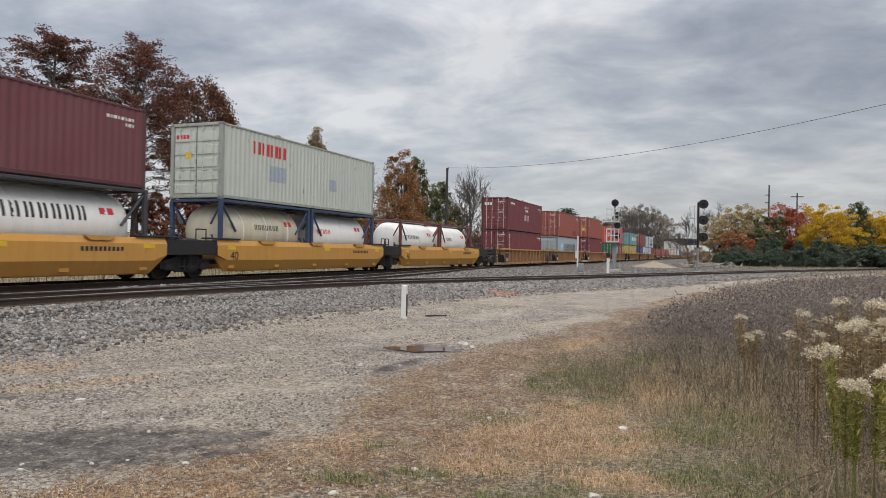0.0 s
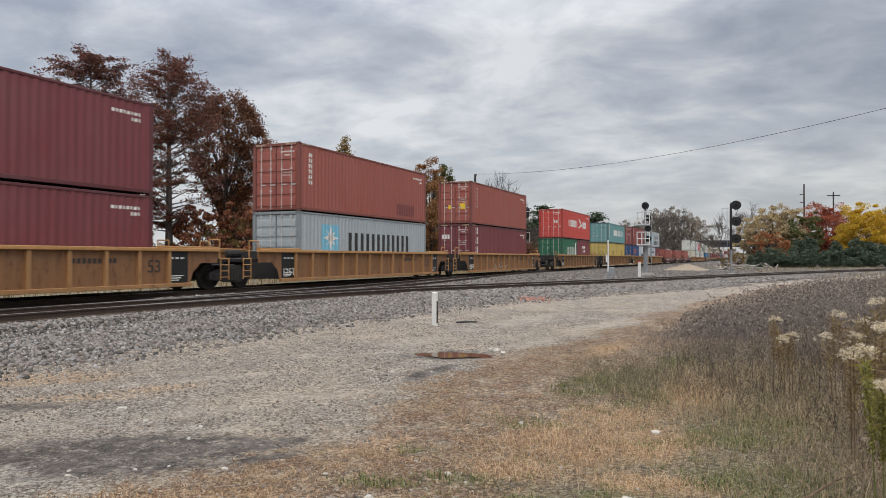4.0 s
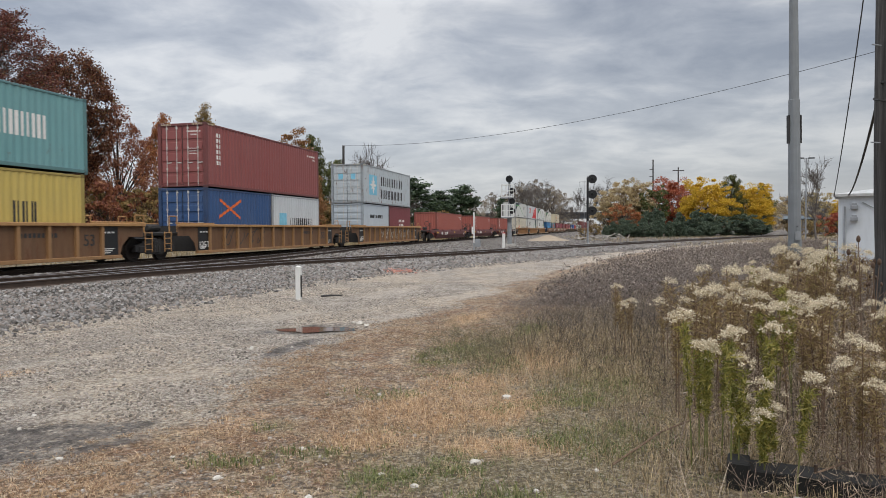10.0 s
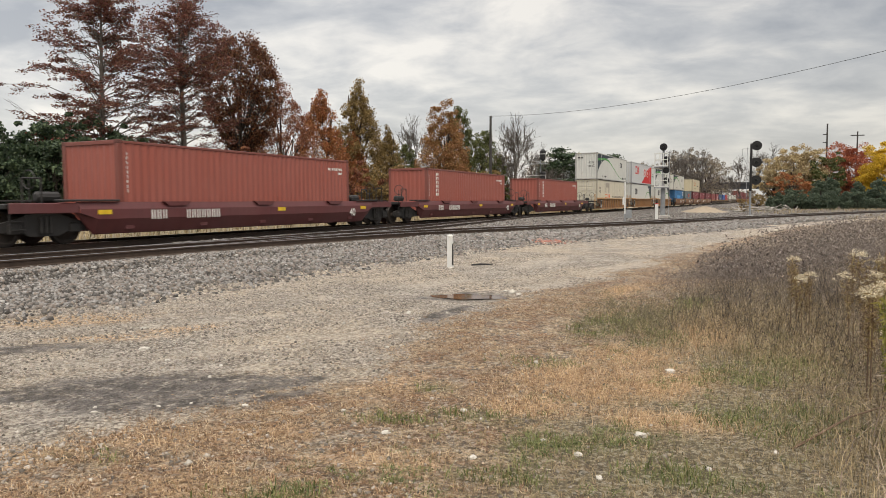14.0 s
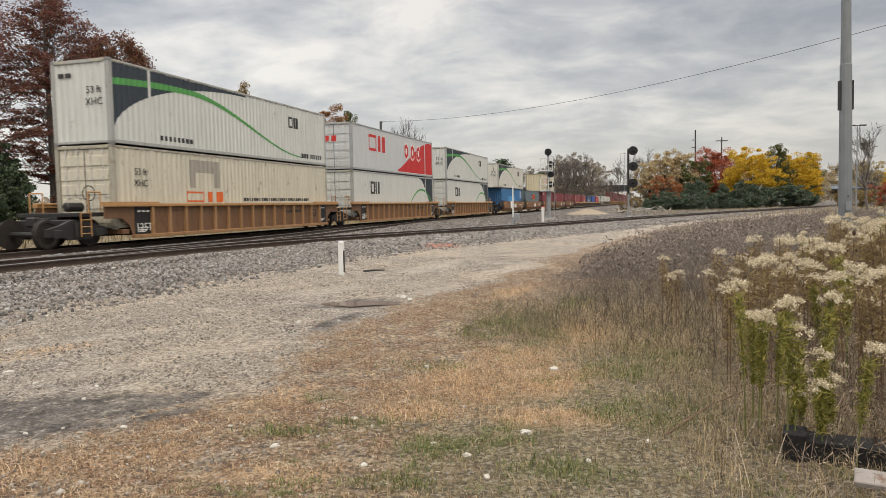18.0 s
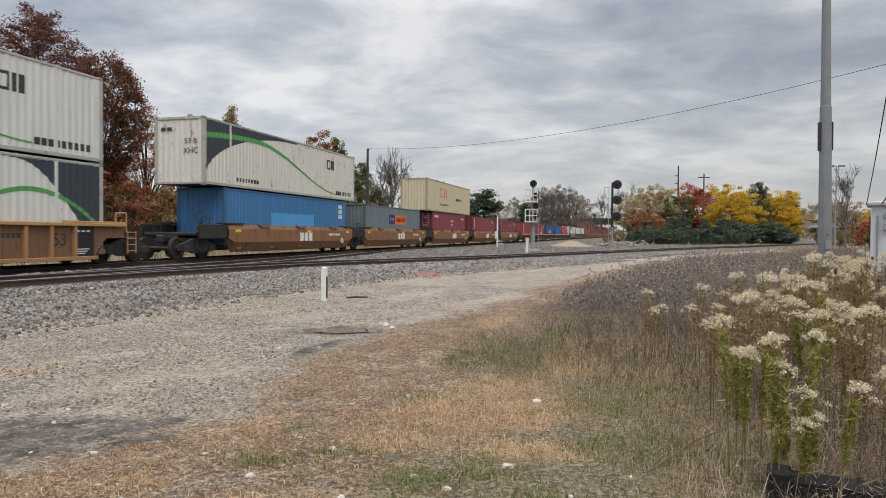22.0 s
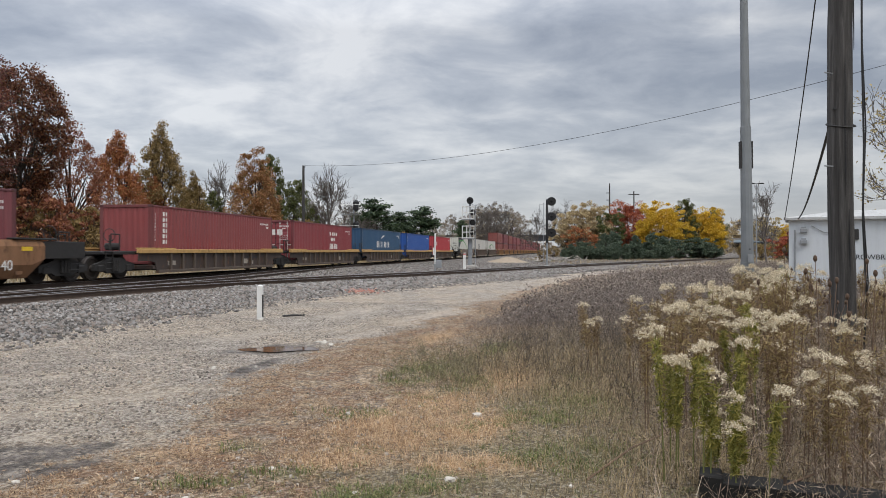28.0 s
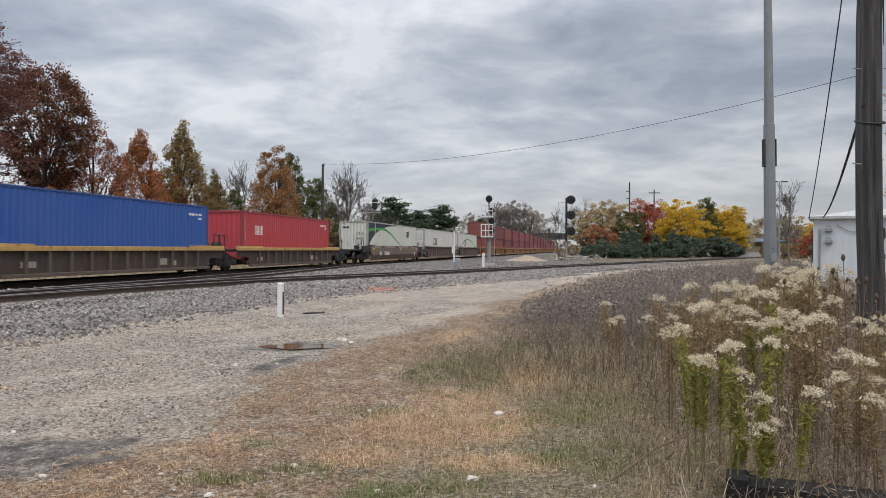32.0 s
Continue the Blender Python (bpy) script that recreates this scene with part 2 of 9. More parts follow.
class Mat:
    def __init__(self, name, rough=0.7, metal=0.0):
        self.m = bpy.data.materials.new(name)
        self.m.use_nodes = True
        self.n, self.l = self.m.node_tree.nodes, self.m.node_tree.links
        self.p = self.n["Principled BSDF"]
        self.p.inputs["Roughness"].default_value = rough
        self.p.inputs["Metallic"].default_value = metal

    def link(self, a, b):
        self.l.new(a, b)

    def coord(self, scale=(1, 1, 1), own=True, kind="Object"):
        c = self.n.new("ShaderNodeTexCoord")
        out = c.outputs[kind]
        if own:
            r = self.n.new("ShaderNodeObjectInfo")
            s = self.n.new("ShaderNodeVectorMath")
            s.operation = "SCALE"
            s.inputs[0].default_value = (37.0, 51.0, 23.0)
            self.link(r.outputs["Random"], s.inputs["Scale"])
            a = self.n.new("ShaderNodeVectorMath")
            self.link(out, a.inputs[0])
            self.link(s.outputs[0], a.inputs[1])
            out = a.outputs[0]
        m = self.n.new("ShaderNodeMapping")
        m.inputs["Scale"].default_value = scale
        self.link(out, m.inputs[0])
        return m.outputs[0]

    def noise(self, vec, scale, detail=4.0, rough=0.55, dist=0.0):
        t = self.n.new("ShaderNodeTexNoise")
        t.inputs["Scale"].default_value, t.inputs["Detail"].default_value = scale, detail
        t.inputs["Roughness"].default_value, t.inputs["Distortion"].default_value = rough, dist
        self.link(vec, t.inputs["Vector"])
        return t.outputs[0]

    def cells(self, vec, scale, out="Color"):
        t = self.n.new("ShaderNodeTexVoronoi")
        t.inputs["Scale"].default_value = scale
        self.link(vec, t.inputs["Vector"])
        return t.outputs[out]

    def ramp(self, fac, *stops):
        r = self.n.new("ShaderNodeValToRGB")
        e = r.color_ramp.elements
        while len(e) < len(stops):
            e.new(0.5)
        for i, (p, c) in enumerate(stops):
            e[i].position = p
            e[i].color = (c, c, c, 1) if isinstance(c, (int, float)) else (*c, 1)
        self.link(fac, r.inputs[0])
        return r.outputs[0]

    def mix(self, fac, a, b, mode="MIX"):
        m = self.n.new("ShaderNodeMixRGB")
        m.blend_type = mode
        for i, v in enumerate((fac, a, b)):
            if isinstance(v, (int, float)):
                m.inputs[i].default_value = v if i == 0 else (v, v, v, 1)
            elif isinstance(v, tuple):
                m.inputs[i].default_value = (*v, 1)
            else:
                self.link(v, m.inputs[i])
        return m.outputs[0]

    def math(self, op, a, b=0.0, clamp=False):
        m = self.n.new("ShaderNodeMath")
        m.operation, m.use_clamp = op, clamp
        for i, v in enumerate((a, b)):
            if isinstance(v, (int, float)):
                m.inputs[i].default_value = v
            else:
                self.link(v, m.inputs[i])
        return m.outputs[0]

    def island(self):
        return self.n.new("ShaderNodeNewGeometry").outputs["Random Per Island"]

    def attr(self, name):
        a = self.n.new("ShaderNodeAttribute")
        a.attribute_name = name
        return a.outputs["Fac"]

    def color(self, c):
        if isinstance(c, tuple):
            self.p.inputs["Base Color"].default_value = (*c, 1)
        else:
            self.link(c, self.p.inputs["Base Color"])
        return self

    def rough(self, c):
        self.link(c, self.p.inputs["Roughness"])
        return self

    def bump(self, h, strength=0.3, dist=0.02):
        b = self.n.new("ShaderNodeBump")
        b.inputs["Strength"].default_value, b.inputs["Distance"].default_value = strength, dist
        self.link(h, b.inputs["Height"])
        self.link(b.outputs[0], self.p.inputs["Normal"])
        return self


PAINTS = {}


def paint(rgb, rust=0.25, dirt=0.35, rough=0.5, rust_rgb=(0.13, 0.055, 0.025)):
    """Weathered paint on steel: faded patches, upright dirt streaks, rust spots."""
    key = (rgb, rust, dirt, rough)
    if key in PAINTS:
        return PAINTS[key]
    m = Mat("weathered_paint", rough)
    c = m.coord()
    streak = m.noise(m.coord((1.7, 1.7, 0.16)), 2.4, 6, 0.7)
    patch = m.noise(c, 0.55, 5, 0.6, 0.4)
    grain = m.noise(c, 9.0, 4, 0.6)
    faded = tuple(min(1, v * 0.92 + 0.022) for v in rgb)
    dark = tuple(v * 0.6 + 0.006 for v in rgb)
    col = m.mix(m.ramp(patch, (0.35, 0.0), (0.68, 1.0)), rgb, faded)
    col = m.mix(m.math("MULTIPLY", m.ramp(streak, (0.44, 0.0), (0.76, 1.0)), dirt), col, dark)
    col = m.mix(m.math("MULTIPLY", m.ramp(grain, (0.5, 0.0), (0.8, 1.0)), dirt * 0.4), col, dark)
    spots = m.math("MULTIPLY", m.ramp(m.noise(m.coord((1.6, 1.6, 0.55)), 3.1, 8, 0.72), (0.66 - 0.16 * rust, 0.0), (0.75 - 0.12 * rust, 1.0)), min(1.0, 0.35 + rust))
    col = m.mix(spots, col, rust_rgb)
    m.color(col)
    m.rough(m.ramp(patch, (0.2, rough - 0.1), (0.8, rough + 0.18)))
    m.bump(m.noise(c, 1.6, 3), 0.12, 0.02)
    PAINTS[key] = m.m
    return m.m


def plain(name, rgb, rough=0.6, metal=0.0, var=0.25, scale=6.0):
    m = Mat(name, rough, metal)
    t = m.noise(m.coord(), scale, 5, 0.6)
    m.color(m.mix(m.ramp(t, (0.3, 0.0), (0.7, 1.0)), tuple(v * (1 - var) for v in rgb), tuple(min(1, v * (1 + var * 0.5)) for v in rgb)))
    m.bump(t, 0.15, 0.01)
    return m.m


STEEL_DARK = plain("grimy_black_steel", (0.022, 0.02, 0.019), 0.62)
STEEL_WHEEL = plain("worn_wheel_steel", (0.035, 0.028, 0.024), 0.7, 0.2)
RAIL_TOP = plain("polished_rail_steel", (0.36, 0.35, 0.34), 0.28, 0.9, 0.15)
RAIL_SIDE = plain("rusty_rail_steel", (0.062, 0.041, 0.03), 0.8)
GALV = plain("galvanised_steel", (0.3, 0.315, 0.33), 0.55, 0.35, 0.2, 3.0)
BLACK = plain("flat_black_paint", (0.012, 0.012, 0.013), 0.55)
WHITE = paint((0.74, 0.74, 0.72), 0.05, 0.3)
WHITE_MARK = plain("faded_white_lettering", (0.72, 0.71, 0.68), 0.6, 0, 0.12, 12)
YELLOW_MARK = plain("yellow_reflective_tape", (0.75, 0.5, 0.03), 0.5, 0, 0.15)
BLACK_MARK = plain("faded_black_lettering", (0.03, 0.03, 0.032), 0.6, 0, 0.2)
RED_MARK = plain("red_lettering", (0.55, 0.03, 0.03), 0.55, 0, 0.15)
GREEN_MARK = plain("green_stripe_paint", (0.075, 0.3, 0.075), 0.55, 0, 0.15)
DARK_MARK = plain("dark_slate_paint", (0.03, 0.042, 0.055), 0.55, 0, 0.2)
SKY_MARK = plain("light_blue_paint", (0.2, 0.5, 0.66), 0.55, 0, 0.15)
NAVY_MARK = plain("navy_paint", (0.02, 0.03, 0.13), 0.55, 0, 0.15)
ORANGE_MARK = plain("orange_paint", (0.7, 0.14, 0.03), 0.55, 0, 0.15)
GHOST_MARK = plain("grey_overpainted_patch", (0.36, 0.41, 0.47), 0.6, 0, 0.1)
TIE = plain("creosoted_timber", (0.15, 0.118, 0.092), 0.9, 0, 0.5, 8)


def leaves(name, *stops, shine=0.35):
    m = Mat(name, 0.65)
    col = m.ramp(m.island(), *stops)
    m.color(col)
    tr = m.n.new("ShaderNodeBsdfTranslucent")
    m.link(col, tr.inputs[0])
    mx = m.n.new("ShaderNodeMixShader")
    mx.inputs[0].default_value = shine
    m.link(m.p.outputs[0], mx.inputs[1])
    m.link(tr.outputs[0], mx.inputs[2])
    m.link(mx.outputs[0], m.n["Material Output"].inputs[0])
    return m.m


def bark(name, rgb):
    m = Mat(name, 0.9)
    t = m.noise(m.coord((6, 6, 1.0)), 2.2, 7, 0.65, 0.6)
    m.color(m.mix(m.ramp(t, (0.35, 0.0), (0.65, 1.0)), tuple(v * 0.5 for v in rgb), rgb))
    m.bump(t, 0.6, 0.05)
    return m.m


BARK_GREY = bark("grey_bark", (0.15, 0.13, 0.115))
BARK_DARK = bark("dark_bark", (0.075, 0.058, 0.048))

# ---- the ground and its height ----
RAIL_Z = 0.53
HEADING = 10.28
TD = (math.sin(radians(HEADING)), math.cos(radians(HEADING)))
TN = (TD[1], -TD[0])
MAIN_LAT = -18.62


def xy(lat, s):
    return lat * TN[0] + s * TD[0], lat * TN[1] + s * TD[1]


# the diverging track: (distance along, sideways) of its centre line
SIDING = ((-70, -14.75), (-20, -14.75), (0, -14.75), (8, -14.65), (14, -14.3), (20, -13.4), (25, -12.0), (30, -9.9), (36, -7.5), (43, -4.9),
          (51, -2.0), (64, 2.9), (80, 9.2), (100, 17.2), (140, 34.0), (200, 60.0), (330, 118.0))
SID_S, SID_L = np.array([p[0] for p in SIDING], float), np.array([p[1] for p in SIDING], float)


def smooth_curve(S, L, step=1.0):
    """A rounded path through the given points."""
    out = []
    tang = np.gradient(L, S)
    for i in range(len(S) - 1):
        h = S[i + 1] - S[i]
        k = max(1, int(h / step))
        for j in range(k):
            u = j / k
            a, b = 2 * u**3 - 3 * u**2 + 1, u**3 - 2 * u**2 + u
            c, d = -2 * u**3 + 3 * u**2, u**3 - u**2
            out.append((S[i] + u * h, a * L[i] + b * h * tang[i] + c * L[i + 1] + d * h * tang[i + 1]))
    out.append((S[-1], L[-1]))
    return np.array(out)


SID = smooth_curve(SID_S, SID_L)


def sstep(e0, e1, v):
    u = np.clip((v - e0) / (e1 - e0), 0, 1)
    return u * u * (3 - 2 * u)


def wobble(x, y, k, seed=0.0):
    """Cheap smooth unevenness between -1 and 1."""
    return (np.sin(x * k + 1.3 + seed) * np.cos(y * k * 0.8 + 0.4 + seed * 2) + np.sin((x * 0.6 - y) * k * 1.7 + seed) * 0.6 + np.sin((x + y * 0.5) * k * 2.9 + 2 + seed) * 0.35) / 1.95


def side_of(x, y):
    """Distance to the right of the diverging track's centre line, and left of the main track's."""
    s, lat = x * TD[0] + y * TD[1], x * TN[0] + y * TN[1]
    c = np.interp(s, SID[:, 0], SID[:, 1])
    slope = np.interp(s, SID[:, 0], np.gradient(SID[:, 1], SID[:, 0]))
    return (lat - c) / np.sqrt(1 + slope**2), MAIN_LAT - lat, s, lat


PUDDLES = ((-2.62, 11.42, 0.68, 0.42),)


def ground_z(x, y):
    x, y = np.asarray(x, float), np.asarray(y, float)
    right, left, s, lat = side_of(x, y)
    base = 0.42 * (1 - np.exp(-np.maximum(0, y - 6) / 38)) + 0.03 * wobble(x, y, 0.5) + 0.012 * wobble(x, y, 2.3, 3)
    base = base - 0.05 * sstep(0, 25, -(y - 4)) + 0.16 * sstep(6.5, 2.6, right) * sstep(70, 20, s)
    bed = 0.36
    edge = 1.95 + 0.16 * wobble(x, y, 0.9, 5)
    z = np.where(right > edge, np.maximum(base, bed - (right - edge) * 0.36 * (1 + 0.12 * wobble(x, y, 1.3, 1))), bed)
    field = 0.12 + 0.1 * wobble(x, y, 0.07, 2)
    z = np.where(left > 2.2, np.maximum(field, bed - (left - 2.2) * 0.4), z)
    far = sstep(150, 420, np.hypot(x, y))
    z = z * (1 - far) + 0.2 * far
    # shallow hollows under the puddles
    for px, py, rx, ry in PUDDLES:
        z = z - 0.05 * np.exp(-(((x - px) / rx) ** 2 + ((y - py) / ry) ** 2) * 0.9)
    return z


def gz(x, y):
    return float(ground_z(x, y))


# right-hand edge of the gravel drive
DRIVE = np.array(((-5.0, 0.0), (-3.7, 3.6), (-2.7, 6.0), (-2.3, 9.4), (-1.3, 12.3), (-0.1, 15.5), (1.1, 20.5), (3.6, 28.0), (9.0, 41.0), (26.0, 64.0)))
WEEDS = np.array(((1.3, 0.0), (1.2, 4.2), (1.05, 5.6), (0.9, 7.2), (0.2, 8.3), (-0.25, 9.2), (-0.1, 10.5), (0.5, 13.5), (1.8, 20.5), (4.4, 28.8), (10.0, 42.0), (27.0, 64.0)))


def edge_x(line, y):
    return np.interp(y, line[:, 1], line[:, 0])


def axis_steps(lo, hi, fine_lo, fine_hi, step, grow):
    v = list(np.arange(fine_lo, fine_hi, step))
    a, h = fine_lo, step
    while a > lo:
        h *= grow
        a -= h
        v.append(a)
    a, h = fine_hi, step
    while a < hi:
        v.append(a)
        h *= grow
        a += h
    v.append(hi)
    return np.array(sorted(v))


gx = axis_steps(-1500, 1500, -15.0, 9.0, 0.11, 1.09)
gy = axis_steps(-600, 2600, 2.5, 21.0, 0.11, 1.06)
GX, GY = np.meshgrid(gx, gy)
GZ = ground_z(GX, GY)
nx, ny = len(gx), len(gy)
idx = np.arange(nx * ny).reshape(ny, nx)
gfaces = np.stack([idx[:-1, :-1], idx[:-1, 1:], idx[1:, 1:], idx[1:, :-1]], -1).reshape(-1, 4)


def blobs(x, y, w, spots):
    """Soft patches: middle, half widths and turn in degrees of each."""
    out = np.zeros(np.broadcast(x, y).shape)
    for px, py, rx, ry, turn in spots:
        c_, s_ = math.cos(radians(turn)), math.sin(radians(turn))
        u, v = (x - px) * c_ + (y - py) * s_, -(x - px) * s_ + (y - py) * c_
        out = np.maximum(out, np.exp(-(((u / rx + w * 0.5) ** 2 + (v / ry + w * 0.5) ** 2) ** 1.3)))
    return out


MUD = ((-4.15, 5.1, 1.15, 0.62, 14), (-5.1, 4.75, 0.7, 0.26, 20), (-3.4, 5.5, 0.7, 0.3, 35), (-2.7, 11.4, 0.78, 0.46, 20), (-2.62, 9.7, 0.16, 0.8, -14), (-2.86, 5.25, 0.36, 0.12, 60),
       (-6.6, 6.3, 0.7, 0.2, 30), (-7.4, 5.4, 0.9, 0.25, 30))
STRAW = ((-0.4, 6.45, 0.62, 0.75, 0), (0.3, 6.75, 0.6, 0.62, 0), (0.85, 8.9, 0.42, 1.05, -10), (0.0, 7.6, 0.5, 0.5, 0), (-0.75, 5.6, 0.4, 0.3, 0), (-2.4, 4.45, 0.4, 0.2, 20), (-3.1, 4.15, 0.4, 0.2, 10),
         (-2.2, 5.8, 0.35, 0.4, 0), (-2.5, 3.5, 0.45, 0.2, 20), (-7.4, 7.9, 1.1, 0.55, 40), (-6.2, 7.0, 0.9, 0.22, 30), (-5.6, 7.7, 0.5, 0.2, 30), 
         (-0.1, 12.6, 0.3, 0.9, -20), (-3.9, 3.6, 0.5, 0.2, 15), (0.3, 5.4, 0.5, 0.3, 0), (-8.8, 6.6, 0.9, 0.4, 40), (-1.5, 4.1, 0.4, 0.2, 0))
GREEN = ((-1.0, 7.0, 0.4, 0.24, 0), (-1.0, 5.2, 0.45, 0.2, 0), (-0.4, 4.75, 0.35, 0.18, 0), (-0.25, 9.4, 0.4, 0.8, -15), (0.28, 8.5, 0.3, 0.5, 0), (0.8, 11.2, 0.3, 1.0, -20), (-1.75, 4.95, 0.3, 0.14, 0), (-2.06, 3.46, 0.35, 0.2, 0),
         (0.25, 4.3, 0.4, 0.18, 0), (-0.8, 4.0, 0.3, 0.14, 0), (-1.72, 5.9, 0.22, 0.2, 0), (-3.4, 3.7, 0.4, 0.12, 0), (1.5, 7.6, 0.5, 0.8, 0), (1.1, 5.6, 0.5, 0.5, 0))
DUST = ((-4.3, 6.8, 0.7, 0.24, 25), (-3.4, 7.8, 0.9, 0.24, 28), (-5.6, 5.9, 0.8, 0.22, 25), (-3.6, 6.1, 0.3, 0.12, 30), (-1.6, 12.9, 0.3, 1.2, -22), (-0.2, 17.0, 0.4, 2.2, -18), (-3.6, 13.2, 0.4, 1.5, -20), (-2.2, 17.5, 0.5, 2.4, -18),
        (-5.9, 4.4, 0.6, 0.2, 10), (-5.4, 8.3, 0.9, 0.22, 40))


def zones(x, y):
    """Shares of ballast, gravel drive, leaf litter, straw grass, wet mud, weeds, green tufts and pale dust at a place."""
    right, left, s, lat = side_of(x, y)
    w = wobble(x, y, 1.1) * 0.35 + wobble(x, y, 3.7, 2) * 0.24 + wobble(x, y, 9.0, 4) * 0.2
    ballast = sstep(5.6, 4.3, right + w * 1.3) * sstep(-6.0, -4.6, -left + w)
    d = x - edge_x(DRIVE, y) + w * 1.1
    drive = sstep(0.5, -0.5, d) * (1 - ballast) * sstep(-5, -4, -left)
    litter = sstep(-0.6, 0.4, d) * sstep(3.5, 1.8, d)
    dw = x - edge_x(WEEDS, y) + w * 0.6
    wet = blobs(x, y, w * 1.2, MUD) * (1 - ballast)
    return ballast, drive, litter, blobs(x, y, w * 2.0, STRAW), wet, sstep(-0.2, 0.5, dw), blobs(x, y, w * 2.2, GREEN), blobs(x, y, w, DUST) * (1 - ballast)


m = Mat("gravel_grass_and_ballast", 0.95)
c = m.coord(own=False)
stone_id, stone_d = m.cells(c, 21.0), m.cells(c, 21.0, "Distance")
chip_id, chip_d = m.cells(c, 36.0), m.cells(c, 36.0, "Distance")
n_big, n_mid, n_fine = m.noise(c, 0.45, 6, 0.65, 0.3), m.noise(c, 2.6, 7, 0.68, 0.3), m.noise(c, 22.0, 7, 0.75)
n_clod = m.noise(c, 7.5, 7, 0.72, 0.4)


def ragged(name, width=0.22, gain=1.0):
    """A zone whose edge is broken up by clods and grains."""
    mixed_ = m.math("ADD", m.math("MULTIPLY", m.attr(name), gain), m.math("MULTIPLY", m.math("SUBTRACT", m.math("ADD", m.math("MULTIPLY", n_clod, 0.6), m.math("MULTIPLY", n_fine, 0.4)), 0.5), 1.5))
    return m.ramp(mixed_, (0.5 - width, 0.0), (0.5 + width, 1.0))


sep_s = m.n.new("ShaderNodeSeparateColor")
m.link(stone_id, sep_s.inputs[0])
sep_c = m.n.new("ShaderNodeSeparateColor")
m.link(chip_id, sep_c.inputs[0])
ballast_c = m.ramp(sep_s.outputs[0], (0.0, (0.06, 0.056, 0.055)), (0.3, (0.16, 0.15, 0.145)), (0.5, (0.28, 0.235, 0.21)), (0.75, (0.29, 0.29, 0.295)), (0.93, (0.48, 0.465, 0.445)), (1.0, (0.68, 0.66, 0.64)))
ballast_c = m.mix(m.ramp(stone_d, (0.28, 0.0), (0.6, 0.85)), ballast_c, (0.035, 0.031, 0.03))
ballast_c = m.mix(m.ramp(n_mid, (0.42, 0.0), (0.68, 0.55)), ballast_c, (0.2, 0.15, 0.115))
n_patch, n_tuft = m.noise(c, 2.9, 8, 0.74, 0.7), m.noise(c, 10.5, 6, 0.76, 0.9)
dust = m.mix(m.ramp(n_mid, (0.3, 0.0), (0.7, 1.0)), (0.45, 0.38, 0.315), (0.77, 0.69, 0.6))
chips = m.ramp(sep_c.outputs[0], (0.0, (0.12, 0.1, 0.082)), (0.35, (0.41, 0.35, 0.29)), (0.75, (0.68, 0.605, 0.52)), (1.0, (0.88, 0.83, 0.75)))
chips = m.mix(m.ramp(chip_d, (0.3, 0.0), (0.62, 0.7)), chips, (0.17, 0.135, 0.108))
drive_c = m.mix(m.ramp(n_patch, (0.42, 0.1), (0.52, 1.0)), dust, chips)
drive_c = m.mix(m.ramp(n_big, (0.44, 0.0), (0.58, 0.8)), drive_c, m.mix(m.ramp(n_tuft, (0.38, 0.0), (0.6, 1.0)), (0.36, 0.265, 0.18), (0.83, 0.7, 0.54)))
ruts = m.noise(m.coord((0.9, 0.28, 1.0), own=False), 1.7, 7, 0.66, 0.7)
drive_c = m.mix(m.ramp(ruts, (0.5, 0.0), (0.64, 0.5)), drive_c, (0.34, 0.285, 0.24))
litter_f = m.ramp(m.math("ADD", m.math("MULTIPLY", n_tuft, 0.6), m.math("MULTIPLY", n_fine, 0.4)), (0.38, 0.0), (0.6, 1.0))
litter_c = m.mix(litter_f, (0.1, 0.066, 0.045), m.mix(m.ramp(n_mid, (0.42, 0.0), (0.58, 1.0)), (0.45, 0.235, 0.115), (0.82, 0.62, 0.4)))
litter_c = m.mix(m.ramp(n_patch, (0.52, 0.0), (0.62, 0.6)), litter_c, chips)
grass_c = m.mix(litter_f, (0.085, 0.075, 0.042), (0.42, 0.335, 0.2))
straw_c = m.mix(litter_f, (0.34, 0.19, 0.095), (0.88, 0.61, 0.36))
green_c = m.mix(litter_f, (0.075, 0.09, 0.035), (0.3, 0.32, 0.125))
dust_c = m.mix(n_tuft, (0.42, 0.355, 0.29), (0.74, 0.66, 0.56))
col = m.mix(ragged("litter", 0.3), grass_c, litter_c)
# darker under the weeds: the shade among the stalks is put into the colour
col = m.mix(m.math("MULTIPLY", ragged("weeds", 0.4), 0.7), col, m.mix(litter_f, (0.05, 0.039, 0.027), (0.33, 0.25, 0.155)))
col = m.mix(ragged("drive"), col, drive_c)
col = m.mix(m.math("MULTIPLY", ragged("dust", 0.35), 0.42), col, dust_c)
col = m.mix(m.math("MULTIPLY", ragged("straw", 0.4), 0.88), col, straw_c)
col = m.mix(m.math("MULTIPLY", ragged("green", 0.4), 0.5), col, green_c)
col = m.mix(ragged("ballast"), col, ballast_c)
speck = m.noise(c, 24.0, 4, 0.75, 0.6)
grit = m.math("MULTIPLY", m.ramp(speck, (0.4, 1.0), (0.5, 0.0)), m.math("SUBTRACT", 1.0, m.math("MULTIPLY", m.attr("dust"), 0.6)))
col = m.mix(m.math("MULTIPLY", grit, 0.72), col, (0.08, 0.062, 0.048))
clump = m.ramp(m.noise(c, 8.0, 5, 0.75, 0.9), (0.38, 1.0), (0.48, 0.0))
col = m.mix(m.math("MULTIPLY", clump, 0.6), col, (0.12, 0.09, 0.066))
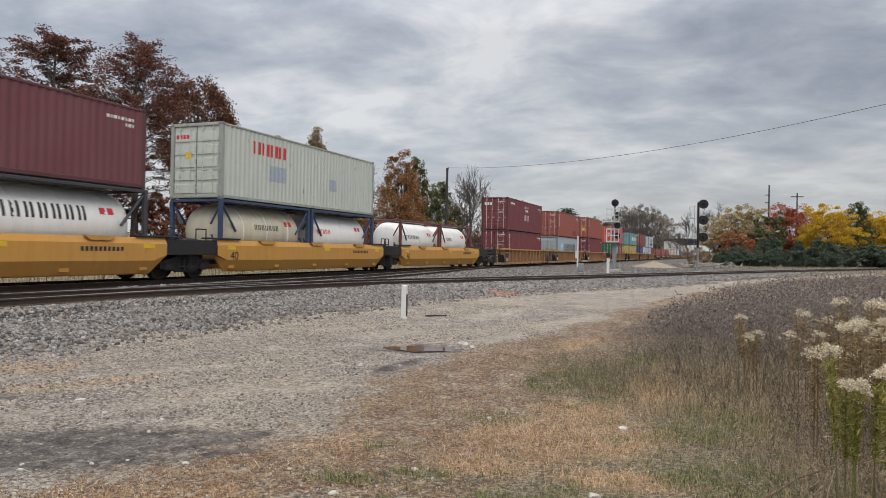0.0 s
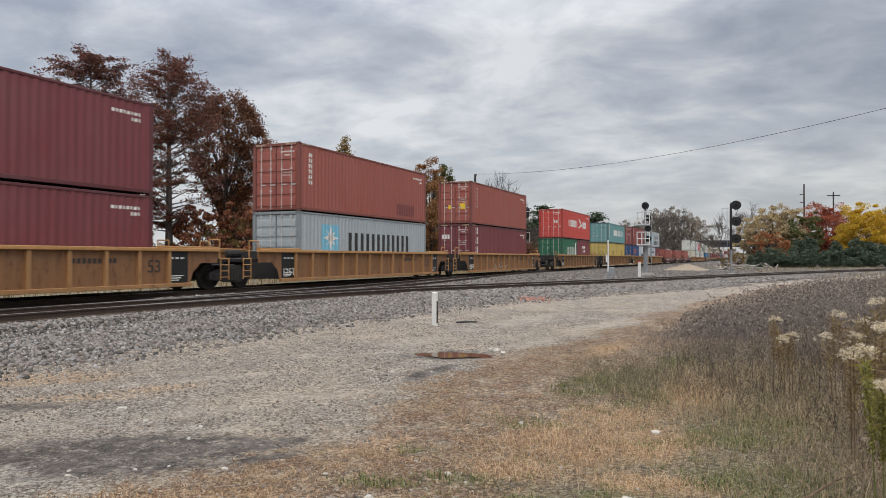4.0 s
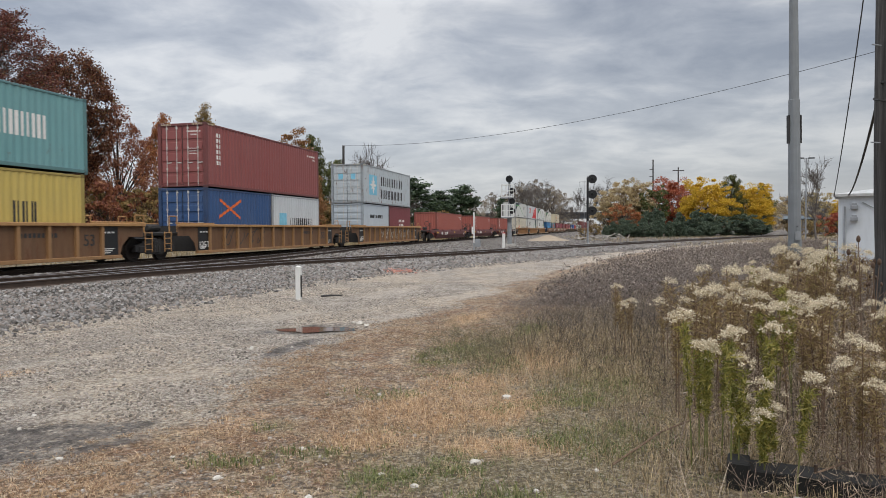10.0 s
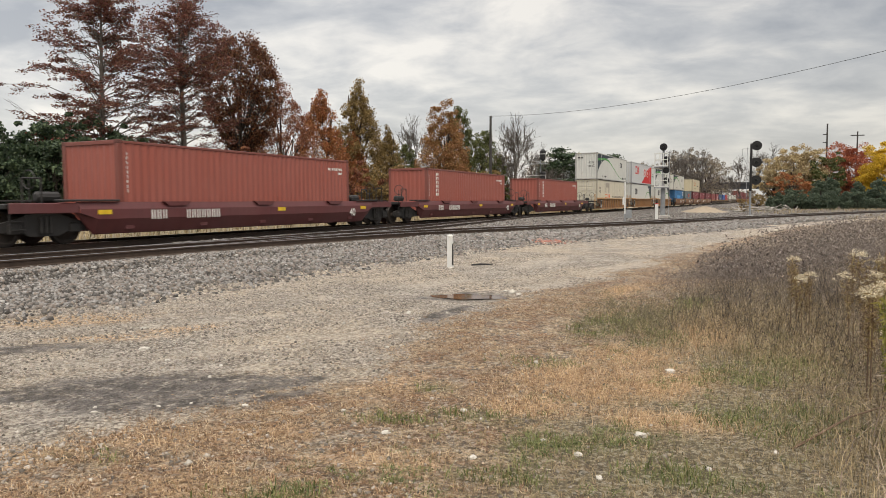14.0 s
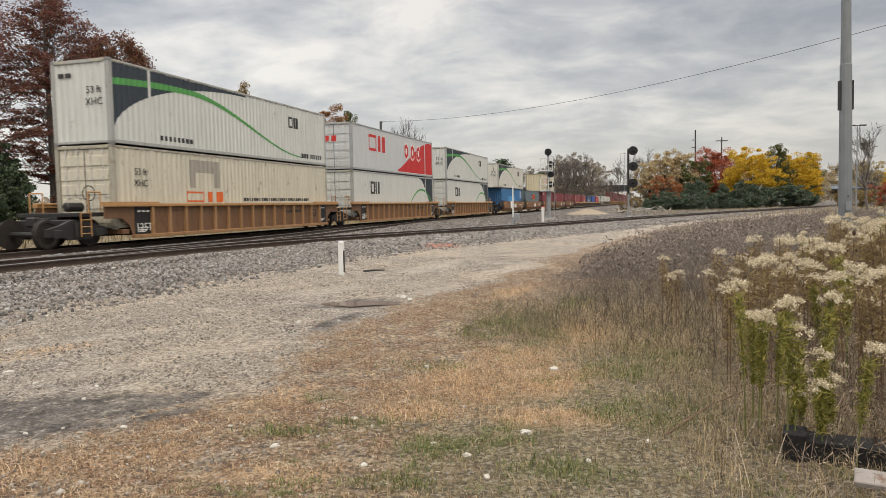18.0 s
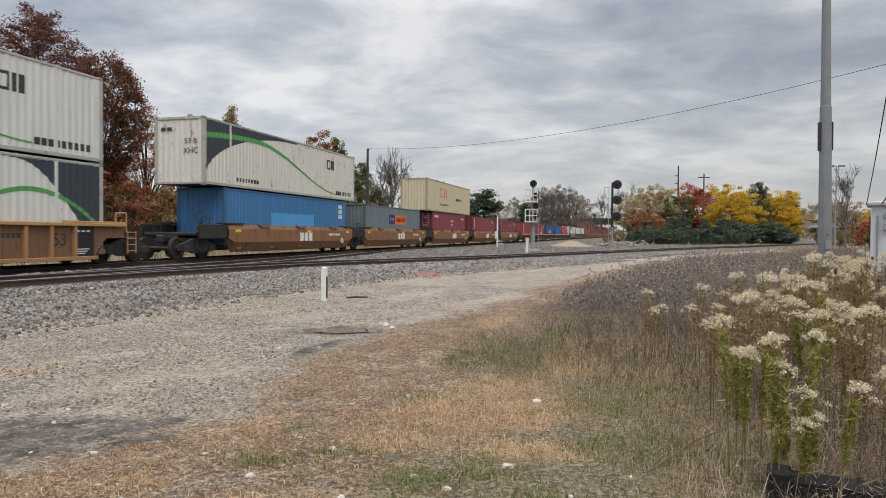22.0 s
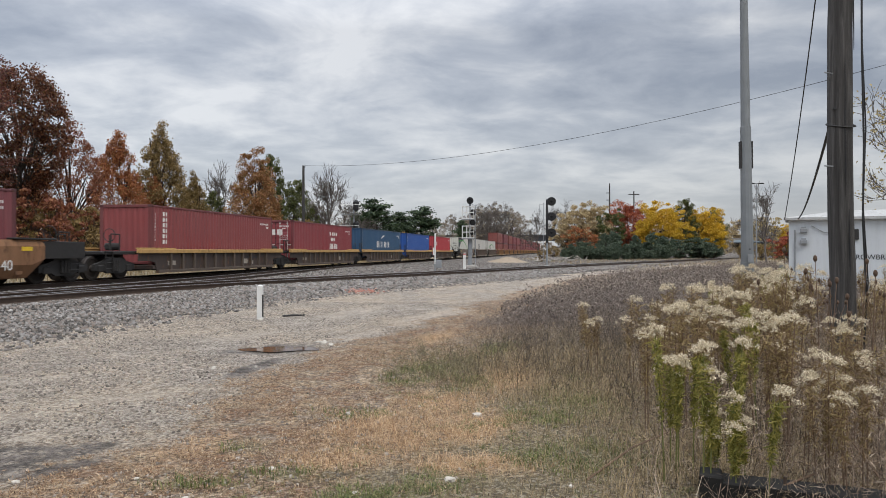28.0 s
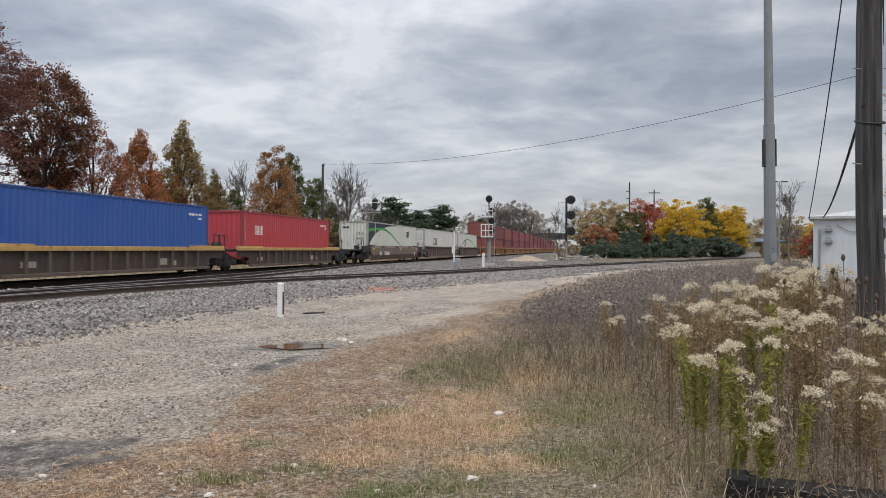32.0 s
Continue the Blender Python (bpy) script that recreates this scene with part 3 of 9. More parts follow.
col = m.mix(m.math("MULTIPLY", m.ramp(speck, (0.52, 0.0), (0.59, 1.0)), m.math("ADD", 0.34, m.math("MULTIPLY", m.attr("drive"), 0.22))), col, (0.86, 0.79, 0.68))
wet = m.math("MULTIPLY", ragged("wet", 0.25, 1.35), m.ramp(n_clod, (0.36, 0.12), (0.52, 1.0)))
mud_c = m.mix(m.ramp(n_mid, (0.42, 0.0), (0.58, 1.0)), (0.05, 0.041, 0.036), (0.2, 0.168, 0.145))
mud_c = m.mix(m.ramp(speck, (0.4, 0.8), (0.5, 0.0)), mud_c, (0.03, 0.024, 0.02))
col = m.mix(m.math("MULTIPLY", wet, 0.86), col, mud_c)
m.color(col)
m.rough(m.mix(wet, 0.95, m.ramp(n_mid, (0.42, 0.75), (0.56, 0.35))))
hgt = m.mix(m.attr("ballast"), m.math("ADD", m.math("MULTIPLY", chip_d, -0.5), m.math("ADD", n_fine, n_clod)), m.math("MULTIPLY", stone_d, -2.2))
m.bump(m.math("ADD", hgt, m.math("MULTIPLY", speck, 1.5)), 1.0, 0.05)
GROUND_MAT = m.m
gme = np_mesh("ground", np.stack([GX, GY, GZ], -1).reshape(-1, 3), gfaces, GROUND_MAT)
for nm, val in zip(("ballast", "drive", "litter", "straw", "wet", "weeds", "green", "dust"), zones(GX, GY)):
    a = gme.attributes.new(nm, "FLOAT", "POINT")
    a.data.foreach_set("value", np.broadcast_to(val, GX.shape).astype(np.float32).ravel())
gme.shade_smooth()
tagged(new("ground", gme), "gravel drive, stone ballast, leaf litter and dry grass", "ground", kind="structure")

# ---- tracks ----
MAIN = np.array([(s, MAIN_LAT) for s in np.arange(-460, 900, 5.0)])
LINK = smooth_curve(np.array([10.0, 18, 26, 34, 42, 50, 58, 66]), np.array([-14.55, -14.5, -14.75, -15.5, -16.6, -17.6, -18.3, MAIN_LAT]))


def rail_mesh(path, off, gauge_side):
    """One rail with head, web and foot along a path of (s, lat)."""
    prof = ((-0.07, -0.17), (0.07, -0.17), (0.07, -0.158), (0.012, -0.14), (0.012, -0.045), (0.036, -0.036), (0.036, -0.005), (0.03, 0.0), (-0.03, 0.0), (-0.036, -0.005),
            (-0.036, -0.036), (-0.012, -0.045), (-0.012, -0.14), (-0.07, -0.158))
    k = len(prof)
    tang = np.gradient(path[:, 1], path[:, 0])
    vs = []
    for (s, lat), t in zip(path, tang):
        q = 1 / math.hypot(1, t)
        for a, z in prof:
            x, y = xy(lat + (off + a) * q, s - (off + a) * q * t)
            vs.append((x, y, RAIL_Z + z))
    fs = [(i * k + j, i * k + (j + 1) % k, (i + 1) * k + (j + 1) % k, (i + 1) * k + j) for i in range(len(path) - 1) for j in range(k)]
    me = bpy.data.meshes.new("rail")
    me.from_pydata(vs, [], fs)
    me.materials.append(RAIL_SIDE)
    me.materials.append(RAIL_TOP)
    me.polygons.foreach_set("material_index", [1 if 6 <= (i % k) <= 8 else 0 for i in range(len(fs))])
    me.update()
    return me


tie_mesh = Geo().box(-1.3, 1.3, -0.115, 0.115, -0.18, 0, 0.012).mesh("tie", TIE)


def track(name, path, label, ties):
    root = tagged(thing(name, label, "track"), kind="structure")
    for off in (-0.7525, 0.7525):
        part("rail", rail_mesh(path, off, 0), RAIL_SIDE, root)
    lo, hi = ties
    arc = np.arange(lo, hi, 0.52)
    tang = np.gradient(path[:, 1], path[:, 0])
    rnd = random.Random(5)
    for s in arc:
        lat, t = np.interp(s, path[:, 0], path[:, 1]), np.interp(s, path[:, 0], tang)
        x, y = xy(lat, s)
        ob = part("tie", tie_mesh, TIE, root)
        ob.matrix_basis = pose(x, y, RAIL_Z - 0.165 + rnd.uniform(-0.012, 0.008), 0, 0, -HEADING - math.degrees(math.atan(t)) + rnd.uniform(-1.5, 1.5)) @ pose(rnd.uniform(-0.05, 0.05), 0, 0)
    return root


track("track_main", MAIN, "straight railway track with worn steel rails on dark timber ties", (-2, 96))
track("track_branch", SID, "branch railway track curving away on dark timber ties", (-4, 96))
track("track_link", LINK, "short connecting track between the main and branch lines", (12, 46))

# ---- the train ----
V0, ACC = 13.875, 0.0196


def along(s0, t):
    """Place along the track at t seconds of what stands at s0 at 16 s."""
    return s0 - V0 * (t - 16) - 0.5 * ACC * (t - 16) ** 2


MOVERS = []


def on_train(ob, s0, dz=0.0):
    MOVERS.append((ob, s0, dz))
    x, y = xy(MAIN_LAT, along(s0, 0))
    ob.matrix_basis = pose(x, y, RAIL_Z + dz, 0, 0, -HEADING)
    return ob


FLOOR = 0.52
WID = 2.438
CORR, DEEP = 0.278, 0.027


def corr_points(y0, y1):
    """The corrugated wall's line: (along, depth) breakpoints from y0 to y1."""
    pts, y = [(y0, 0.0)], y0 + 0.08
    while y + CORR < y1 - 0.05:
        pts += [(y, 0.0), (y + 0.068, DEEP), (y + 0.138, DEEP), (y + 0.206, 0.0)]
        y += CORR
    return pts + [(y1, 0.0)]


def corr_depth(pts, y):
    for (a, da), (b, db) in zip(pts, pts[1:]):
        if a <= y <= b:
            return da + (db - da) * (y - a) / max(b - a, 1e-6)
    return 0.0


BAR_STEEL = plain("pale_galvanised_bar", (0.56, 0.54, 0.51), 0.5, 0.1, 0.3, 9)
YELLOW_DULL = plain("faded_yellow_dashes", (0.5, 0.45, 0.3), 0.6, 0, 0.3, 8)


class Box:
    """One container, its floor's centre at the origin; +x is the side towards the lens, the doors at -y."""

    def __init__(self, s0, length, height, rgb, label, doors=True, level=0.0, rust=0.25, dirt=0.35, far=False, name="shipping_container", group="containers on the train", flat_seams=(), rough=0.5):
        self.L, self.H, self.doors = length, height, doors
        self.root = on_train(thing(name, label, "container", group), s0, FLOOR + level)
        self.mat = paint(rgb, rust, dirt, rough)
        self.top = FLOOR + level + height
        self.s0 = s0
        h, w, hl = height, WID / 2, length / 2
        r = self.root
        self.x = w - 0.012
        y0, y1 = -hl + 0.16, hl - 0.16
        self.line = corr_points(y0, y1)
        for sg, nm in ((1, "side_panel"), (-1, "side_panel")):
            g = Geo()
            for (a, da), (b, db) in zip(self.line, self.line[1:]):
                g.quad((sg * (self.x - da), a, 0.16), (sg * (self.x - db), b, 0.16), (sg * (self.x - db), b, h - 0.1), (sg * (self.x - da), a, h - 0.1))
            part(nm, g, self.mat, r)
        f = Geo()
        for sx in (-1, 1):
            for sy in (-1, 1):
                f.box(sx * w - 0.16 * (sx > 0), sx * w + 0.16 * (sx < 0), sy * hl - 0.17 * (sy > 0), sy * hl + 0.17 * (sy < 0), 0.11, h - 0.11, 0.012)
            f.box(sx * w - 0.06 * (sx > 0), sx * w + 0.06 * (sx < 0), -hl + 0.17, hl - 0.17, h - 0.11, h - 0.03, 0.01)
            f.box(sx * w - 0.06 * (sx > 0), sx * w + 0.06 * (sx < 0), -hl + 0.17, hl - 0.17, 0.05, 0.17, 0.01)
        for sy in (-1, 1):
            f.box(-w + 0.16, w - 0.16, sy * hl - 0.1 * (sy > 0), sy * hl + 0.1 * (sy < 0), h - 0.13, h - 0.012, 0.01)
            f.box(-w + 0.16, w - 0.16, sy * hl - 0.1 * (sy > 0), sy * hl + 0.1 * (sy < 0), 0.05, 0.14, 0.01)
        part("frame", f, paint(tuple(v * 0.62 for v in rgb), rust + 0.2, dirt + 0.2, rough), r)
        roof = Geo()
        n = int(length / 0.42)
        for i in range(n):
            a, b = -hl + 0.2 + (length - 0.4) * i / n, -hl + 0.2 + (length - 0.4) * (i + 1) / n
            mid_ = (a + b) / 2
            roof.quad((-w + 0.06, a, h - 0.04), (w - 0.06, a, h - 0.04), (w - 0.06, mid_, h - 0.02), (-w + 0.06, mid_, h - 0.02))
            roof.quad((-w + 0.06, mid_, h - 0.02), (w - 0.06, mid_, h - 0.02), (w - 0.06, b, h - 0.04), (-w + 0.06, b, h - 0.04))
        part("roof_panel", roof, self.mat, r)
        part("floor", Geo().box(-w + 0.06, w - 0.06, -hl + 0.1, hl - 0.1, 0.05, 0.14), STEEL_DARK, r)
        ends = ((1, False), (-1, doors))
        for sy, has in ends:
            if not has:
                e = Geo()
                ln = corr_points(-w + 0.16, w - 0.16)
                for (a, da), (b, db) in zip(ln, ln[1:]):
                    ya, yb = sy * (hl - 0.03 - da), sy * (hl - 0.03 - db)
                    e.quad((a, ya, 0.14), (b, yb, 0.14), (b, yb, h - 0.13), (a, ya, h - 0.13))
                part("end_panel", e, self.mat, r)
                continue
            for sx in (-1, 1):
                d = Geo()
                xa, xb = sorted((sx * 0.012, sx * (w - 0.165)))
                d.box(xa, xb, -hl + 0.05, -hl + 0.09, 0.15, h - 0.14, 0.01)
                for k in range(5):
                    za = 0.22 + (h - 0.44) * k / 5
                    d.box(xa + 0.05, xb - 0.05, -hl + 0.02, -hl + 0.052, za, za + (h - 0.44) / 5 - 0.14, 0.014)
                door = part("door", d, self.mat, r)
                part("gasket", Geo().box(xa - 0.012, xa, -hl + 0.046, -hl + 0.07, 0.15, h - 0.14).box(xb, xb + 0.012, -hl + 0.046, -hl + 0.07, 0.15, h - 0.14), BLACK, door, "black rubber door seal")
                if far:
                    continue
                for q in (0.28, 0.76):
                    bar = Geo().tube([(xa + (xb - xa) * q, -hl + 0.012, 0.08), (xa + (xb - xa) * q, -hl + 0.012, h - 0.08)], 0.018, 6)
                    bar.box(xa + (xb - xa) * q - 0.02, xa + (xb - xa) * q + 0.24, -hl + 0.0, -hl + 0.018, h * 0.38, h * 0.38 + 0.045)
                    for zz in (0.3, 0.62, 0.92):
                        bar.box(xa + (xb - xa) * q - 0.045, xa + (xb - xa) * q + 0.045, -hl + 0.005, -hl + 0.045, h * zz - 0.04, h * zz + 0.04)
                    part("locking_bar", bar, BAR_STEEL, door, "galvanised locking bar")
        if not far:
            dark_cast = paint(tuple(v * 0.35 + 0.008 for v in rgb), 0.6, 0.6, 0.7)
            cast = Geo().box(-0.089, 0.089, -0.081, 0.081, -0.059, 0.059, 0.012).mesh("corner_casting", dark_cast)
            for sx in (-1, 1):
                for sy in (-1, 1):
                    for z in (0.059, h - 0.059):
                        part("corner_casting", cast, dark_cast, r, at=pose(sx * (w - 0.087), sy * (hl - 0.079), z))
        if not far and height > 2.8:
            g = Geo()
            for k in range(7):
                g.box(-w + 0.2 + 0.075 * k, -w + 0.235 + 0.075 * k, -hl - 0.004, -hl, h - 0.1, h - 0.03)
                g.box(w - 0.235 - 0.075 * k, w - 0.2 - 0.075 * k, -hl - 0.004, -hl, h - 0.1, h - 0.03)
                g.box(w, w + 0.004, -hl + 0.2 + 0.075 * k, -hl + 0.235 + 0.075 * k, h - 0.1, h - 0.04)
            tagged(part("height_marking", g, YELLOW_DULL, r, "pale dashed height marking"), kind="stuff")
        for y in flat_seams:
            part("post", Geo().box(self.x - 0.05, self.x + 0.012, y - 0.07, y + 0.07, 0.17, h - 0.1, 0.01), self.mat, r)

    def region(self, name, y0, y1, low, high, mat, steps=0.15, label="", lift=0.004):
        """Paint on the near side between the heights low(y) and high(y), following the corrugation."""
        ys = sorted({y0, y1, *[p for p, _ in self.line if y0 < p < y1], *np.arange(y0, y1, steps)})
        g = Geo()
        for a, b in zip(ys, ys[1:]):
            if b - a < 1e-4:
                continue
            xa, xb = self.x + lift - corr_depth(self.line, a), self.x + lift - corr_depth(self.line, b)
            la, ha, lb, hb = low(a), high(a), low(b), high(b)
            if ha <= la and hb <= lb:
                continue
            g.quad((xa, a, la), (xb, b, lb), (xb, b, max(hb, lb)), (xa, a, max(ha, la)))
        return part(name, g, mat, self.root, label)

    def bars(self, name, y0, y1, z0, z1, count, mat, gap=0.25, label=""):
        """A word as a row of plain bars, one a letter."""
        g = Geo()
        step = (y1 - y0) / count
        for i in range(count):
            a, b = y0 + i * step, y0 + (i + 1 - gap) * step
            w_, h_ = b - a, z1 - z0
            blocks = [(a, b, z0, z1)]
            if count > 2 and h_ > 0.3 and w_ > 0.15:
                q = min(w_ * 0.36, h_ * 0.3)
                blocks = [(a, a + q, z0, z1), (b - q, b, z0, z1)]
            for c, d, e, f_ in blocks:
                ys = sorted({c, d, *[p for p, _ in self.line if c < p < d]})
                for u, v in zip(ys, ys[1:]):
                    xa, xb = self.x + 0.004 - corr_depth(self.line, u), self.x + 0.004 - corr_depth(self.line, v)
                    g.quad((xa, u, e), (xb, v, e), (xb, v, f_), (xa, u, f_))
        ob = part(name, g, mat, self.root, label)
        return tagged(ob, kind="stuff") if count > 1 else ob

    def star(self, y, z, r):
        """A white star of four tapering rays pairs on the near side."""
        for wy, wz in ((r, r * 0.24), (r * 0.22, r), (r * 0.62, r * 0.55)):
            if wy == r * 0.62:
                for sg in (-1, 1):
                    mid_z = lambda q, sg=sg: z + sg * (q - y) * 0.9
                    self.region("star", y - wy, y + wy, lambda q: mid_z(q) - 0.16 * r * (1 - abs(q - y) / wy), lambda q: mid_z(q) + 0.16 * r * (1 - abs(q - y) / wy), WHITE_MARK, 0.05, "", 0.008)
                continue
            self.region("star", y - wy, y + wy, lambda q: z - wz * (1 - abs(q - y) / wy), lambda q: z + wz * (1 - abs(q - y) / wy), WHITE_MARK, 0.05, "white star", 0.008)

    def column(self, name, y, z1, z0, count, wide, mat, gap=0.28):
        """A word written downwards as a column of plain bars."""
        step = (z1 - z0) / count
        for i in range(count):
            za, zb_ = z1 - (i + 1 - gap) * step, z1 - i * step
            self.bars(name, y, y + wide * 0.3, za, zb_, 1, mat, 0.0)
            self.bars(name, y + wide * 0.6, y + wide * 0.9, za, zb_, 1, mat, 0.0)

    def end_bars(self, name, x0, x1, z0, z1, count, mat, gap=0.25, out=None):
        """A word on the near end as plain bars."""
        g = Geo()
        step = (x1 - x0) / count
        y = -self.L / 2 + 0.018 if out is None else out
        for i in range(count):
            g.box(x0 + i * step, x0 + (i + 1 - gap) * step, y, y + 0.008, z0, z1)
        ob = part(name, g, mat, self.root)
        return tagged(ob, kind="stuff") if count > 1 else ob

    def serial(self, mat=None):
        """The owner's number as small bars, on the side's far end and the right door."""
        mat = mat or WHITE_MARK
        hl, h = self.L / 2, self.H
        self.bars("marking", hl - 1.55, hl - 0.45, h - 0.5, h - 0.4, 8, mat, 0.3)
        self.bars("marking", hl - 0.85, hl - 0.45, h - 0.68, h - 0.58, 3, mat, 0.3)
        if self.doors:
            self.end_bars("marking", 0.25, 0.95, h - 0.42, h - 0.35, 9, mat, 0.35)
            self.end_bars("marking", 0.45, 0.75, h - 0.56, h - 0.5, 4, mat, 0.35)
            for k in range(3):
                self.end_bars("marking", 0.35, 0.75, h * 0.6 - k * 0.12, h * 0.6 - k * 0.12 + 0.035, 6, mat, 0.4)
        else:
            self.column("marking", -hl + 0.3, h - 0.35, h - 1.6, 9, 0.07, mat, 0.35)
        return self


def truck(parent, y):
    """A two-axle truck under a car's end."""
    g = Geo()
    for sx in (-1, 1):
        out = [(-1.2, 0.38), (-1.2, 0.62), (-0.75, 0.72), (-0.35, 0.86), (0.35, 0.86), (0.75, 0.72), (1.2, 0.62), (1.2, 0.38), (0.72, 0.40), (0.4, 0.26), (-0.4, 0.26), (-0.72, 0.40)]
        a, b = sorted((sx * 1.03, sx * 1.17))
        g.prism([(p[0] + y, p[1]) for p in out], a, b)
        for d in (-0.85, 0.85):
            g.box(a - 0.03, b + 0.05, y + d - 0.17, y + d + 0.17, 0.33, 0.6, 0.03)
        for d in (-0.14, 0.0, 0.14):
            g.lathe("z", [(0.34, 0.06), (0.78, 0.06)], 8, (sx * 1.2, y + d, 0))
    g.box(-1.1, 1.1, y - 0.2, y + 0.2, 0.5, 0.9, 0.03)
    t = part("truck", g, STEEL_DARK, parent, "black steel truck frame")
    for d in (-0.85, 0.85):
        for sx in (-1, 1):
            prof = [(sx * 0.66, 0.2), (sx * 0.66, 0.485), (sx * 0.692, 0.485), (sx * 0.7, 0.458), (sx * 0.8, 0.453), (sx * 0.8, 0.37), (sx * 0.77, 0.33), (sx * 0.77, 0.14), (sx * 0.84, 0.12), (sx * 0.84, 0.0)]
            part("wheel", Geo().lathe("x", prof, 22, (0, y + d, 0.457)), STEEL_WHEEL, t, "worn steel wheel")
        part("axle", Geo().tube([(-0.7, y + d, 0.457), (0.7, y + d, 0.457)], 0.085, 8), STEEL_DARK, t)
    return t


def ladder(parent, x, y, z0, z1, mat, wide=0.42, rungs=4):
    """Two stiles, the first carrying the other and the rungs as its pieces."""
    stile = Geo().tube([(x, 0, z0), (x, 0, z1)], 0.02, 5).mesh("ladder_stile", mat)
    rung = Geo().tube([(x, y - wide / 2, 0), (x, y + wide / 2, 0)], 0.017, 5).mesh("rung", mat)
    first = part("ladder_stile", stile, mat, parent, at=pose(0, y - wide / 2, 0))
    part("ladder_stile", stile, mat, parent, at=pose(0, y + wide / 2, 0))
    for k in range(rungs):
        part("rung", rung, mat, parent, at=pose(0, 0, z0 + 0.1 + (z1 - z0 - 0.15) * k / max(1, rungs - 1)))
    return first


def railing(parent, x, y, z0, z1, mat):
    g = Geo()
    for a in (y - 0.26, y + 0.26):
        g.tube([(x, a, z0), (x, a, z1)], 0.025, 5)
    g.tube([(x, y - 0.26, z1), (x, y + 0.26, z1)], 0.025, 5)
    return part("handrail", g, mat, parent)


def common_end(root, sy, half, reach, mat, dark, coupled):
    """The platform over a truck at one end, with railings, brake gear and, where it couples, a coupler."""
    a, b = sorted((sy * (half - 0.5), sy * reach))
    part("end_platform", Geo().box(-1.25, 1.25, a, b, 0.98, 1.12, 0.02).box(-0.4, 0.4, a, b, 0.7, 1.0, 0.02), dark, root)
    for sx in (-1, 1):
        railing(root, sx * 1.2, sy * (reach - 0.75), 1.1, 1.78, mat)
    ladder(root, 1.27, sy * (reach - 0.3), 0.35, 1.15, mat)
    part("air_reservoir", Geo().lathe("y", [(sy * (half + 0.15) - 0.35, 0.1), (sy * (half + 0.15) - 0.3, 0.16), (sy * (half + 0.15) + 0.3, 0.16), (sy * (half + 0.15) + 0.35, 0.1)], 10, (0.35, 0, 1.3)), dark, root)
    if coupled:
        part("coupler", Geo().box(-0.14, 0.14, *sorted((sy * (reach - 0.1), sy * (reach + 0.62))), 0.72, 0.96, 0.03).box(-0.2, 0.16, *sorted((sy * (reach + 0.4), sy * (reach + 0.66))), 0.68, 1.0, 0.05), STEEL_DARK, root)
        part("brake_wheel", Geo().tube([(0.8 + 0.25 * math.cos(k * math.pi / 8), sy * (reach - 0.95), 1.75 + 0.25 * math.sin(k * math.pi / 8)) for k in range(17)], 0.018, 5, False).tube([(0.8, sy * (reach - 0.95), 1.1), (0.8, sy * (reach - 0.95), 1.75)], 0.02, 5), dark, root)


def well_floor(root, half, box_half, mat):
    for k in (-1, -0.5, 0, 0.5, 1):
        y = k * (box_half - 0.2)
        part("floor_beam", Geo().box(-1.4, 1.4, y - 0.16, y + 0.16, 0.36, FLOOR, 0.01), mat, root)


